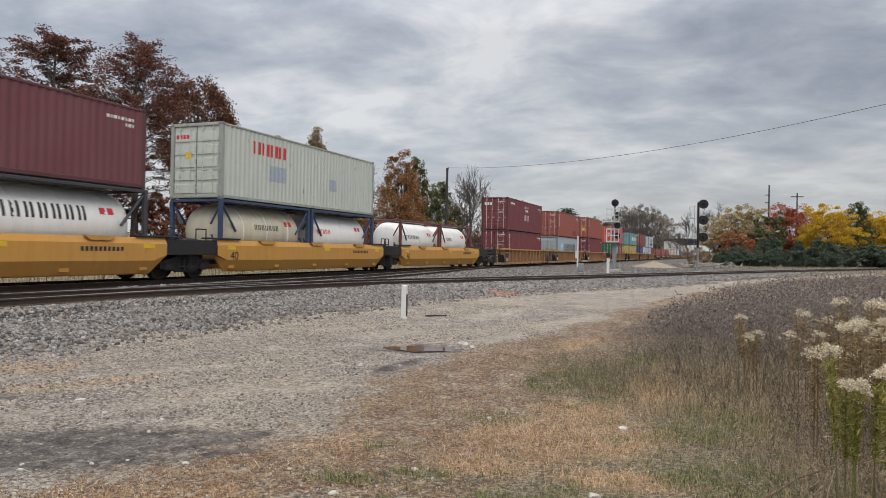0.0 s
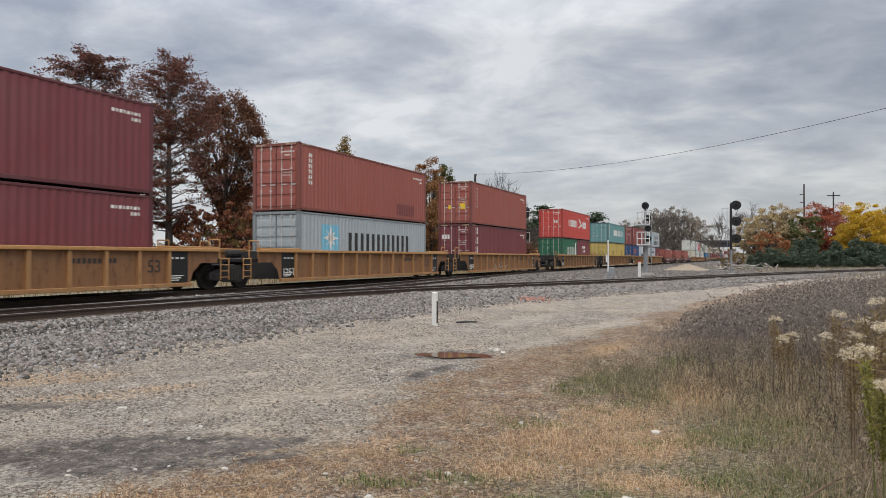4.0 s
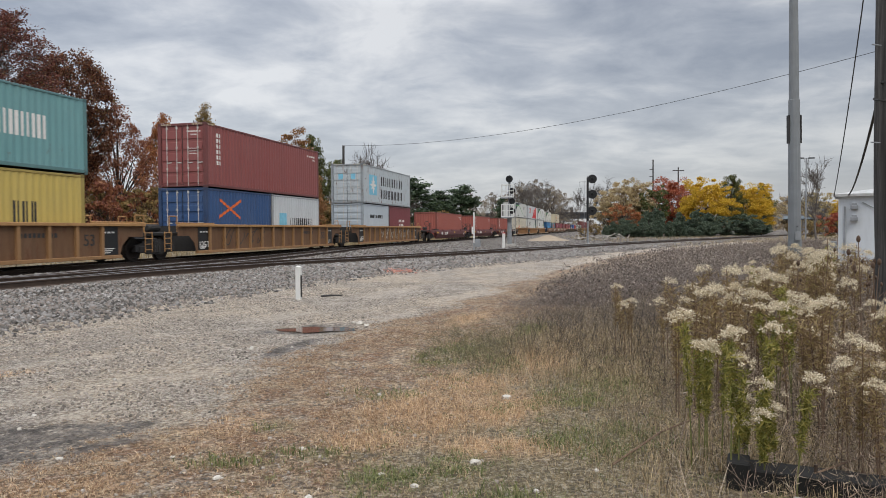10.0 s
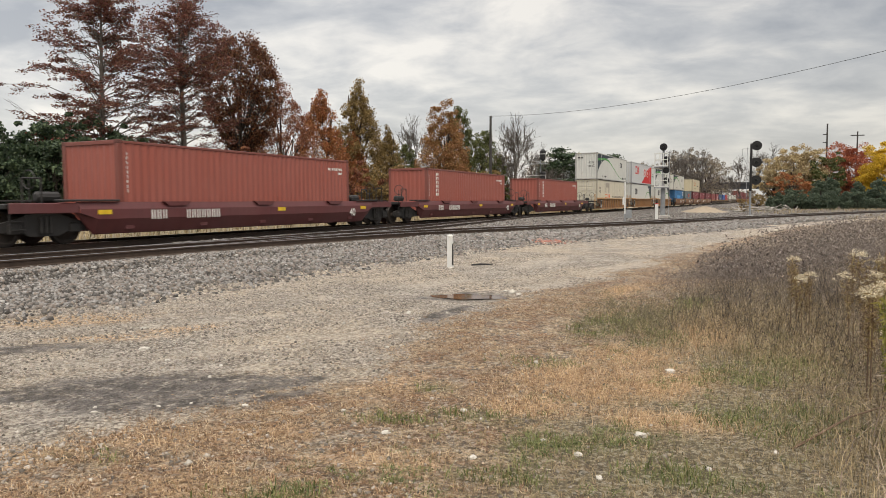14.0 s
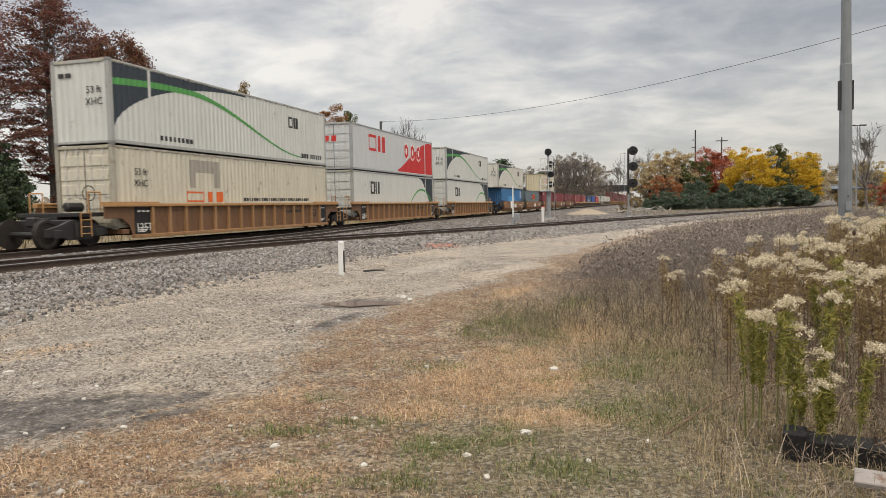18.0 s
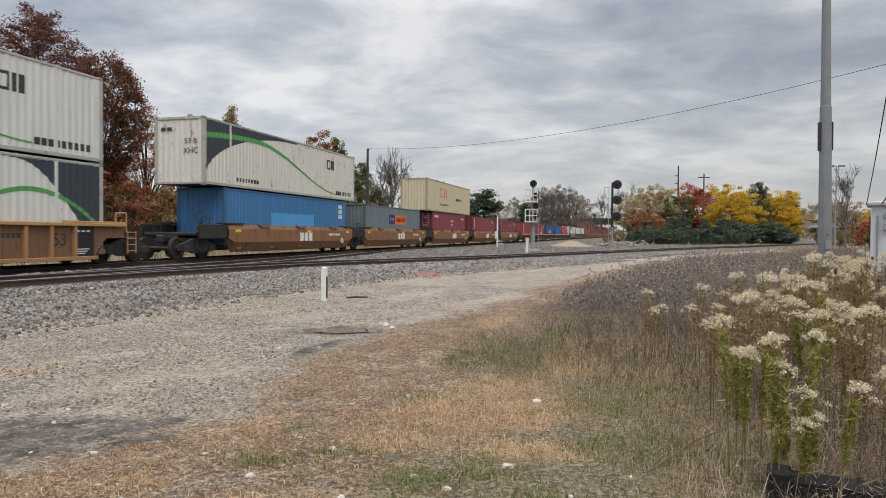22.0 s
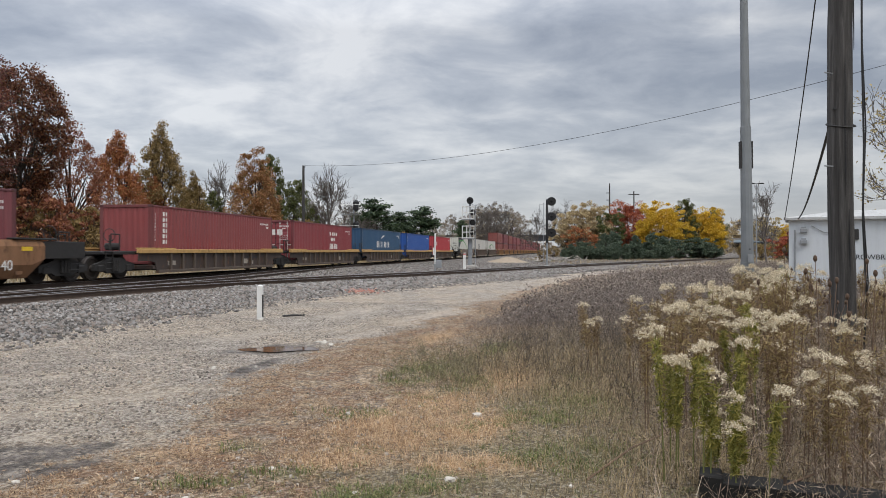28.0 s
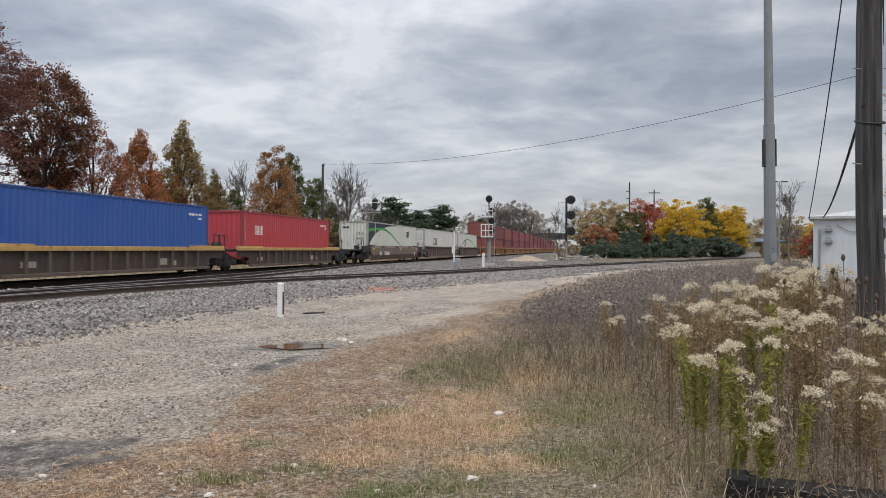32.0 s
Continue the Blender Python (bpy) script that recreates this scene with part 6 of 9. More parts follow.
def tree_bare(H, seed, label, leaf_mat=None, mat=None, group="trees behind the railway", wide=0.5, depth=4):
    """A leafless tree of fine forking branches, with a few leaves left where leaf_mat is given."""
    rng = np.random.default_rng(seed)
    root = thing("bare_tree", label, "tree", group)
    g = Geo()
    ends = []

    def grow(p, way, ln, r, d):
        tips = []
        pts, w = limb(g, p, way, ln, r, rng, tips, 0.22, 0.05, 4, 5 if d < 2 else 3)
        if d >= depth:
            ends.append(tips[-1][0])
            ends.append(tips[1][0])
            return
        for k in range(5 if d else 7):
            i = rng.integers(1, 4) if k else 3
            q = Vector(tips[i][0])
            side = Vector(rng.normal(size=3))
            nw = (Vector(tips[i][2]) * 0.9 + side * wide + Vector((0, 0, 0.22))).normalized()
            grow(tuple(q), nw, ln * rng.uniform(0.5, 0.78), max(0.024, r * 0.5), d + 1)

    grow((0, 0, -0.3), (0, 0, 1), H * 0.36, H * 0.016, 0)
    part("trunk", g, mat or BARK_GREY, root, "", True)
    if leaf_mat:
        e = np.array(ends)
        keep = e[rng.uniform(size=len(e)) < 0.55]
        leafage("crown", np.repeat(keep, 3, 0) + rng.normal(size=(len(keep) * 3, 3)) * 0.22, 0.17, leaf_mat, root, rng, label="sparse last leaves")
    return root


def tree_pine(H, seed, leaf_mat, label, group="trees behind the railway"):
    """A dark pine with a bare lower trunk and irregular flat-topped clumps."""
    rng = np.random.default_rng(seed)
    root = thing("pine_tree", label, "tree", group)
    g = Geo()
    pts, _ = limb(g, (0, 0, -0.3), (0, 0, 1), H * 0.95, 0.018 * H, rng, [], 0.06, 0.2, 9, 6)
    leaf = []
    for k in range(34):
        u = 0.3 + 0.68 * k / 34
        a = Vector(pts[min(9, int(u * 9.4))])
        az = k * 2.4
        ln = H * 0.34 * (1.05 - u) ** 0.5 * rng.uniform(0.45, 1.15)
        tips = []
        limb(g, tuple(a), (math.cos(az), math.sin(az), 0.25), ln, 0.05, rng, tips, 0.2, 0.05)
        for p, w, _ in tips[2:]:
            leaf.append(np.array(p) + rng.normal(size=(90, 3)) * (H * 0.045, H * 0.045, H * 0.018))
    part("trunk", g, BARK_DARK, root, "", True)
    leafage("crown", np.concatenate(leaf), 0.34, leaf_mat, root, rng, 0.3)
    return root


LEAF_MAROON = leaves("red_brown_leaves", (0.0, (0.075, 0.03, 0.027)), (0.5, (0.17, 0.062, 0.05)), (0.85, (0.25, 0.1, 0.068)), (1.0, (0.22, 0.16, 0.075)))
LEAF_BROWN = leaves("orange_brown_leaves", (0.0, (0.15, 0.068, 0.03)), (0.5, (0.32, 0.155, 0.06)), (0.85, (0.44, 0.225, 0.09)), (1.0, (0.27, 0.23, 0.08)))
LEAF_REDDISH = leaves("dull_red_leaves", (0.0, (0.12, 0.04, 0.025)), (0.5, (0.28, 0.1, 0.055)), (1.0, (0.38, 0.18, 0.085)))
LEAF_EVER = leaves("blue_green_needles", (0.0, (0.035, 0.058, 0.04)), (0.6, (0.09, 0.13, 0.083)), (1.0, (0.18, 0.21, 0.13)), shine=0.15)
LEAF_OAK = leaves("dark_russet_leaves", (0.0, (0.05, 0.021, 0.013)), (0.55, (0.14, 0.054, 0.027)), (0.9, (0.24, 0.095, 0.04)), (1.0, (0.12, 0.105, 0.04)))
LEAF_RUST = leaves("rust_orange_leaves", (0.0, (0.16, 0.056, 0.024)), (0.5, (0.36, 0.13, 0.05)), (0.85, (0.5, 0.205, 0.075)), (1.0, (0.3, 0.22, 0.08)))
LEAF_OLIVE = leaves("olive_brown_leaves", (0.0, (0.1, 0.07, 0.03)), (0.5, (0.24, 0.165, 0.062)), (1.0, (0.4, 0.275, 0.105)))
LEAF_GREEN = leaves("autumn_green_leaves", (0.0, (0.035, 0.046, 0.016)), (0.5, (0.09, 0.108, 0.032)), (1.0, (0.19, 0.185, 0.06)))
LEAF_CEDAR = leaves("dark_cedar_needles", (0.0, (0.022, 0.04, 0.023)), (0.6, (0.056, 0.092, 0.046)), (1.0, (0.105, 0.145, 0.068)), shine=0.15)
LEAF_YELLOW = leaves("golden_yellow_leaves", (0.0, (0.32, 0.19, 0.015)), (0.5, (0.62, 0.4, 0.025)), (1.0, (0.78, 0.56, 0.06)))
LEAF_RED = leaves("scarlet_leaves", (0.0, (0.2, 0.045, 0.026)), (0.6, (0.4, 0.1, 0.05)), (1.0, (0.52, 0.19, 0.08)))
LEAF_TAN = leaves("tan_leaves", (0.0, (0.28, 0.2, 0.11)), (0.5, (0.48, 0.37, 0.2)), (1.0, (0.62, 0.52, 0.3)))
LEAF_PALE = leaves("pale_yellow_leaves", (0.0, (0.25, 0.19, 0.07)), (1.0, (0.52, 0.42, 0.2)))
LEAF_FAR = leaves("far_woodland", (0.0, (0.13, 0.11, 0.095)), (0.5, (0.23, 0.19, 0.15)), (1.0, (0.36, 0.3, 0.2)))


def stand(ob, x, y, turn=0.0, sc=1.0, scz=None):
    ob.matrix_basis = pose(x, y, gz(x, y), 0, 0, turn) @ Matrix.Diagonal((sc, sc, scz or sc, 1))
    return ob


def again(ob, x, y, turn, sc=1.0, scz=None):
    c = copy_thing(ob, pose(x, y, gz(x, y), 0, 0, turn))
    c.matrix_basis = pose(x, y, gz(x, y), 0, 0, turn) @ Matrix.Diagonal((sc, sc, scz or sc, 1))
    return c


stand(tree_layered(15.2, 3, LEAF_MAROON, "tall open tree with level limbs and red-brown leaves", 0.05, 7.4, 0.2, 100, 100, 0.14, 5, 0.07), -34.2, 39.2, 20)
stand(tree_layered(16.2, 8, LEAF_MAROON, "tall open tree with a rounded red-brown top", 0.35, 4.8, 0.2, 90, 88, 0.14, 170, 0.185), -31.9, 44.8, 75)
stand(tree_oak(15.2, 4, LEAF_OAK, "dark russet oak with a broad dense crown", 0.22, 0.2, 420, 80, 0.17), -32.2, 53.2, 10)
con = tree_round(13.0, 6, LEAF_RUST, "pointed rust-orange autumn tree", 0.26, 0.0, 300, 110, 0.15, peak=0.85)
stand(con, -30.6, 65.3, 0, 0.88, 1.0)
again(con, -28.6, 69.0, 130, 0.6, 0.7)
again(con, -35.0, 60.2, 70, 0.7)
brown = tree_round(13.0, 26, LEAF_BROWN, "orange-brown autumn tree with a rounded point", 0.26, 0.02, 300, 100, 0.15, peak=0.6)
stand(brown, -20.8, 77.3, 40, 0.98, 1.0)
stand(tree_round(12.4, 16, LEAF_REDDISH, "thin reddish autumn tree with gaps", 0.24, 0.08, 220, 75, 0.14, peak=0.55), -30.6, 57.8, 80)
oli = tree_round(14.0, 17, LEAF_OLIVE, "pointed olive-brown autumn tree", 0.23, 0.02, 320, 90, 0.15, peak=0.92)
stand(oli, -28.5, 70.4, 0, 1.06)
again(oli, -26.2, 73.2, 110, 0.72)
grn = tree_round(11.0, 9, LEAF_GREEN, "green tree turning olive", 0.26, 0.06, 190, 90, 0.17, peak=0.6)
stand(grn, -26.8, 80.7, 0, 0.8)
again(grn, -18.6, 88.0, 90, 1.0)
again(grn, -22.4, 91.0, 200, 0.85, 1.34)
bare = tree_bare(12.0, 21, "leafless grey tree with fine twigs")
stand(bare, -15.8, 92.0, 0, 1.05)
again(bare, -26.2, 84.5, 120, 1.1)
again(bare, -13.2, 97.0, 220, 0.85)
again(bare, -24.6, 86.5, 20, 1.0)
again(bare, -14.2, 91.5, 120, 1.15)
again(bare, -41.0, 22.0, 40, 0.7)
ced = tree_round(6.4, 12, LEAF_CEDAR, "bushy dark green cedar", 0.36, -0.02, 160, 95, 0.175, fill=0.9, peak=0.45)
stand(ced, -34.4, 33.5)
for x, y, a, s in ((-36.4, 36.2, 90, 1.05), (-33.8, 29.8, 30, 0.95), (-36.6, 27.0, 150, 1.0), (-36.0, 23.6, 70, 0.92), (-39.0, 20.5, 200, 1.1), (-38.6, 16.4, 10, 0.95), (-37.0, 39.8, 250, 0.9), (-41.0, 12.0, 300, 1.0), (-35.3, 31.6, 210, 0.85), (-33.2, 36.0, 20, 1.12), (-32.4, 38.4, 130, 1.05), (-31.4, 37.2, 290, 0.9), (-31.2, 39.4, 75, 0.82), (-32.6, 33.8, 160, 1.0)):
    again(ced, x, y, a, s)
# the thicket along the far side of the tracks
thick = tree_round(5.0, 31, LEAF_OLIVE, "scrubby olive-brown thicket bush", 0.5, -0.1, 70, 60, 0.22, group="thicket behind the railway", name="bush")
stand(thick, -30.0, 50.0)
rust_bush = tree_round(5.4, 33, LEAF_REDDISH, "scrubby red-brown thicket bush", 0.42, -0.1, 70, 60, 0.22, group="thicket behind the railway", name="bush")
stand(rust_bush, -29.8, 57.5)
rr = random.Random(4)
for k in range(36):
    s = 38 + k * 2.2
    x, y = xy(-36.5 + rr.uniform(-2.0, 3.0) + 0.004 * k * k, s)
    again(rust_bush if rr.random() < 0.5 else thick, x, y, rr.uniform(0, 360), rr.uniform(0.6, 1.15))
pine = tree_pine(11.0, 5, LEAF_CEDAR, "dark flat-topped pine tree")
stand(pine, -12.3, 129.4, 0, 1.5, 1.04)
again(pine, -15.8, 131.0, 90, 1.0, 0.8)
again(pine, -4.6, 139.9, 160, 1.3, 0.98)
again(pine, -8.2, 136.0, 60, 1.2, 0.85)
again(pine, 4.5, 160.0, 60, 0.8)
far_round = tree_round(15.0, 41, LEAF_FAR, "brown autumn tree far away", 0.34, 0.1, 130, 42, 0.3, group="woods beyond the bridge")
stand(far_round, 3.4, 258.0)
for x, y, a, s in ((10.0, 262, 40, 1.0), (16.0, 292, 90, 1.4), (23.0, 300, 10, 1.5), (30.0, 310, 200, 1.35), (-6.0, 240, 120, 0.9), (-14.0, 225, 300, 0.85), (7.0, 215, 77, 0.8), (-3.0, 190, 33, 0.75), (-22.0, 170, 15, 0.8), (36.0, 330, 60, 1.3), (-24.0, 130, 60, 0.7)):
    again(far_round, x, y, a, s)
for x, y, a, s in ((12.5, 258, 0, 1.5), (18.5, 270, 80, 1.75), (6.0, 235, 200, 1.2), (22.0, 285, 10, 1.9), (27.0, 290, 140, 1.8), (15.0, 262, 220, 1.7)):
    again(bare, x, y, a, s)
# trees along the branch line
rt = "trees along the branch line"
again(bare, 24.3, 148.0, 15, 1.08)
again(bare, 21.0, 150.0, 95, 0.9)
tan = tree_round(10.2, 51, LEAF_TAN, "tan half-bare autumn tree", 0.34, 0.08, 150, 90, 0.22, group=rt)
stand(tan, 28.0, 140.0, 0, 1.12)
again(tan, 31.0, 139.0, 90, 1.05)
again(tan, 25.4, 142.0, 30, 0.95)
again(tan, 66.5, 168.0, 200, 0.8)
again(tan, 112.0, 264.0, 20, 1.35)
stand(tree_round(9.6, 57, LEAF_GREEN, "olive-green tree among others", 0.36, 0.05, 90, 70, 0.3, group=rt), 32.5, 136.0, 0)
stand(tree_round(6.2, 52, LEAF_RUST, "low spreading orange-brown bush", 0.55, 0.0, 80, 60, 0.26, group=rt, name="bush"), 25.8, 128.0)
stand(tree_round(11.6, 53, LEAF_RED, "scarlet maple in autumn leaf", 0.42, 0.05, 280, 100, 0.22, group=rt), 38.3, 145.0)
yel = tree_round(10.7, 54, LEAF_YELLOW, "golden yellow maple in full leaf", 0.42, 0.05, 260, 170, 0.2, fill=0.95, group=rt)
stand(yel, 40.0, 128.0, 0, 1.0, 0.98)
again(yel, 49.8, 134.0, 140, 0.92)
again(yel, 84.0, 170.0, 60, 0.75)
again(grn, 45.5, 131.5, 0, 1.05)
again(grn, 54.5, 140.0, 120, 0.95)
pale = tree_round(10.0, 55, LEAF_PALE, "pale yellow thinning tree", 0.38, 0.1, 80, 45, 0.28, group=rt)
stand(pale, 76.2, 163.1, 0, 1.0)
again(pale, 121.0, 266.0, 70, 1.4)
again(pale, 103.0, 262.0, 150, 1.25)
again(pale, 96.0, 176.0, 20, 1.0)
stand(tree_round(3.4, 56, LEAF_RED, "small scarlet autumn bush", 0.5, 0.0, 60, 60, 0.17, group=rt, name="bush"), 40.0, 80.5, 0, 1.15)
ev = tree_round(5.5, 61, LEAF_EVER, "dark blue-green evergreen shrub beside the branch track", 0.36, -0.06, 170, 90, 0.2, group="evergreen shrubs along the branch line", name="bush", fill=0.9, peak=0.45)
stand(ev, 18.0, 98.0, 0, 0.45)
low_ev = tree_round(3.4, 62, LEAF_EVER, "low spreading blue-green juniper beside the branch track", 0.62, -0.1, 120, 90, 0.17, group="evergreen shrubs along the branch line", name="bush", fill=0.9)
stand(low_ev, 21.0, 103.0, 0, 0.8)
for x, y, a, s, kind in ((21.5, 108, 50, 0.62, 0), (24.0, 106, 90, 0.62, 0), (26.5, 114, 130, 0.9, 0), (29.5, 107, 10, 0.8, 0), (31.5, 118, 200, 0.85, 1), (33.0, 110, 250, 0.92, 0), (37.5, 117, 70, 0.85, 1), (40.5, 120, 310, 1.15, 1), (44.5, 119, 20, 1.2, 1), (47.5, 122, 66, 0.8, 1),
                         (27.0, 103, 160, 0.5, 0), (16.0, 92, 160, 0.35, 0), (35.6, 112, 40, 0.7, 1), (31.0, 105, 190, 0.5, 1), (24.8, 100, 10, 0.45, 0), (38.4, 122, 80, 0.8, 0), (19.6, 100, 140, 0.4, 0), (28.4, 116, 60, 1.0, 0)):
    again((ev, low_ev)[kind], x, y, a, s * (1.0 if kind else 0.8), s * 0.9)
for x, y, a, s in ((14.2, 90, 10, 0.42), (12.0, 84, 120, 0.3), (50.0, 104, 120, 0.5), (53.0, 100, 60, 0.55), (47.5, 110, 200, 0.5), (56.0, 108, 10, 0.55), (44.0, 96, 10, 0.45)):
    again(thick, x, y, a, s)
rv = random.Random(33)
for k in range(18):
    u = rv.random()
    x, y, sc = 19.5 + 28 * u + rv.uniform(-1.5, 1.5), 103 + 17 * u + rv.uniform(-3, 4), rv.uniform(0.35, 0.8)
    again((ev, low_ev)[k % 2], x, y, rv.uniform(0, 360), sc * 1.1, sc * rv.uniform(0.6, 1.15))
bigbare = tree_bare(15.5, 71, "tall thin tree with a few last yellow leaves", LEAF_PALE, group="trees behind the hut", wide=0.62, depth=4)
stand(bigbare, 30.6, 41.5, 0, 1.0)
again(bigbare, 38.0, 48.0, 120, 0.9)
again(bare, 33.5, 72.0, 40, 0.75)

# distant woods closing the horizon
rng = np.random.default_rng(77)
pts = []
for k in range(520):
    az, r = rng.uniform(-1.35, 1.35), rng.uniform(420, 760)
    h, w = rng.uniform(8, 15) * (r / 560), rng.uniform(6, 13)
    if -0.02 < az - 0.135 < 0.05:
        h *= 0.75
    c = np.array((math.sin(az) * r, math.cos(az) * r, 0.2))
    d = rng.normal(size=(70, 3)) * (w * 0.5, w * 0.5, 0)
    d[:, 2] = h * rng.uniform(0, 1, 70) ** 0.8 * np.exp(-(d[:, 0] ** 2 + d[:, 1] ** 2) / (w * w))
    pts.append(c + d)
v, f = quads(np.concatenate(pts), 2.6, rng)
tagged(new("far_woods", np_mesh("far_woods", v, f, LEAF_FAR)), "brown autumn woods along the horizon", "woods", kind="stuff")

# ---- stones, litter, grass, weeds ----


def stones(name, x, y, size, rng, mat, label, sink=0.3):
    n = len(x)
    cube = np.array([(a, b, c) for c in (-1, 1) for b in (-1, 1) for a in (-1, 1)], float)
    s = size * rng.uniform(0.55, 1.45, n)
    p = cube[None] * rng.uniform(0.5, 1.0, (n, 1, 3)) * (1 + rng.uniform(-0.35, 0.35, (n, 8, 3)))
    q = rng.normal(size=(n, 4))
    q /= np.linalg.norm(q, axis=1)[:, None]
    w, a, b, c = q.T
    R = np.stack([np.stack([1 - 2 * (b * b + c * c), 2 * (a * b - c * w), 2 * (a * c + b * w)], -1), np.stack([2 * (a * b + c * w), 1 - 2 * (a * a + c * c), 2 * (b * c - a * w)], -1), np.stack([2 * (a * c - b * w), 2 * (b * c + a * w), 1 - 2 * (a * a + b * b)], -1)], 1)
    p = np.einsum("nij,nkj->nki", R, p) * s[:, None, None] * 0.5
    z = ground_z(x, y) + s * (0.5 - sink) * 0.6
    v = p + np.stack([x, y, z], -1)[:, None]
    face = np.array(((0, 2, 3, 1), (4, 5, 7, 6), (0, 1, 5, 4), (2, 6, 7, 3), (0, 4, 6, 2), (1, 3, 7, 5)))
    f = (np.arange(n)[:, None, None] * 8 + face[None]).reshape(-1, 4)
    return tagged(new(name, np_mesh(name, v.reshape(-1, 3), f, mat)), label, "stones", kind="stuff")


def stone_mat(name, *stops):
    m = Mat(name, 0.9)
    t = m.noise(m.coord(own=False), 30, 4)
    m.color(m.mix(m.ramp(t, (0.3, 0.0), (0.7, 0.35)), m.ramp(m.island(), *stops), (0.1, 0.09, 0.08)))
    return m.m


BALLAST = stone_mat("crushed_stone", (0.0, (0.05, 0.046, 0.043)), (0.3, (0.145, 0.136, 0.126)), (0.5, (0.27, 0.222, 0.188)), (0.75, (0.265, 0.255, 0.245)), (0.95, (0.36, 0.345, 0.33)), (1.0, (0.5, 0.48, 0.455)))
CHIPS = stone_mat("drive_gravel", (0.0, (0.1, 0.085, 0.07)), (0.35, (0.29, 0.25, 0.21)), (0.7, (0.44, 0.385, 0.325)), (0.97, (0.52, 0.465, 0.4)), (1.0, (0.66, 0.6, 0.53)))
PALE_STONE = stone_mat("pale_stones", (0.0, (0.36, 0.33, 0.28)), (1.0, (0.6, 0.56, 0.5)))
rng = np.random.default_rng(2)


def scatter(n, s0, s1, r0, r1, rng):
    """Places right of the diverging track: s along, r sideways from its centre."""
    s = s0 + (s1 - s0) * rng.uniform(0, 1, n) ** 1.25
    r = rng.uniform(r0, r1, n)
    c = np.interp(s, SID[:, 0], SID[:, 1]) + r * np.sqrt(1 + np.interp(s, SID[:, 0], np.gradient(SID[:, 1], SID[:, 0])) ** 2)
    return c * TN[0] + s * TD[0], c * TN[1] + s * TD[1]


x, y = scatter(66000, -3, 40, 1.2, 5.8, rng)
keep = rng.uniform(size=len(x)) < zones(x, y)[0] + 0.12
stones("ballast_stones", x[keep], y[keep], 0.053, rng, BALLAST, "grey and white crushed ballast stones")
x, y = scatter(9000, 22, 75, 1.0, 4.6, rng)
keep = rng.uniform(size=len(x)) < zones(x, y)[0]
stones("ballast_stones", x[keep], y[keep], 0.085, rng, BALLAST, "grey crushed ballast stones along the branch track")
s_ = 16 + 60 * rng.uniform(0, 1, 16000) ** 1.4
side = np.interp(s_, SID[:, 0], SID[:, 1])
l_ = -17.2 + (side + 17.2) * rng.uniform(0, 1, 16000)
x, y = l_ * TN[0] + s_ * TD[0], l_ * TN[1] + s_ * TD[1]
stones("ballast_stones", x, y, 0.075, rng, BALLAST, "brown-grey ballast stones between the two tracks")
x, y = rng.uniform(-13, 2.5, 150000), 2.6 + 18 * rng.uniform(0, 1, 150000) ** 1.7
zb = zones(x, y)
keep = rng.uniform(size=len(x)) < (zb[1] * 0.75 + zb[2] * 0.14) * sstep(-0.9, 0.7, wobble(x, y, 2.2, 5)) - zb[4] * 2.0 - zb[7] * 0.6
stones("gravel_chips", x[keep], y[keep], 0.022, rng, CHIPS, "tan and grey gravel chips on the drive", 0.4)
x, y = rng.uniform(-9, 2.2, 900), rng.uniform(3, 17, 900)
keep = rng.uniform(size=len(x)) < (zones(x, y)[1] * 0.25 + zones(x, y)[2] * 0.12 + 0.04)
keep &= rng.uniform(size=len(x)) < 0.35
stones("pale_pebbles", x[keep], y[keep], 0.036, rng, PALE_STONE, "pale loose pebbles")


RED_STONE = stone_mat("orange_red_sprayed_stone", (0.0, (0.3, 0.12, 0.09)), (0.6, (0.6, 0.24, 0.18)), (1.0, (0.66, 0.4, 0.32)))
x, y = -2.9 + 0.32 * rng.normal(size=150), 24.7 + 0.5 * rng.normal(size=150)
stones("painted_stones", x, y, 0.055, rng, RED_STONE, "stones sprayed with orange-red marking paint")


def blades(name, x, y, h, wide, lean, rng, mat, label, category="grass"):
    n = len(x)
    z = ground_z(x, y) - 0.01
    az = rng.uniform(0, 2 * np.pi, n)
    d = np.stack([np.cos(az), np.sin(az), np.zeros(n)], -1)
    sd = np.stack([-np.sin(az + rng.normal(size=n)), np.cos(az), np.zeros(n)], -1)
    hh = h * rng.uniform(0.45, 1.3, n)
    ln = (lean * rng.uniform(0.1, 1.3, n))[:, None] * d * hh[:, None]
    base = np.stack([x, y, z], -1)
    upv = np.array((0, 0, 1.0))
    w = (wide * rng.uniform(0.6, 1.3, n))[:, None] * sd * 0.5
    mid_ = base + ln * 0.3 + upv * (hh * 0.6)[:, None]
    tip = base + ln + upv * (hh * (1 - 0.25 * lean))[:, None]
    v = np.stack([base - w, base + w, mid_ + w * 0.75, tip + w * 0.12, tip - w * 0.12, mid_ - w * 0.75], 1).reshape(-1, 3)
    f = (np.arange(n)[:, None, None] * 6 + np.array(((0, 1, 2, 5), (5, 2, 3, 4)))[None]).reshape(-1, 4)
    return tagged(new(name, np_mesh(name, v, f, mat)), label, category, kind="stuff")


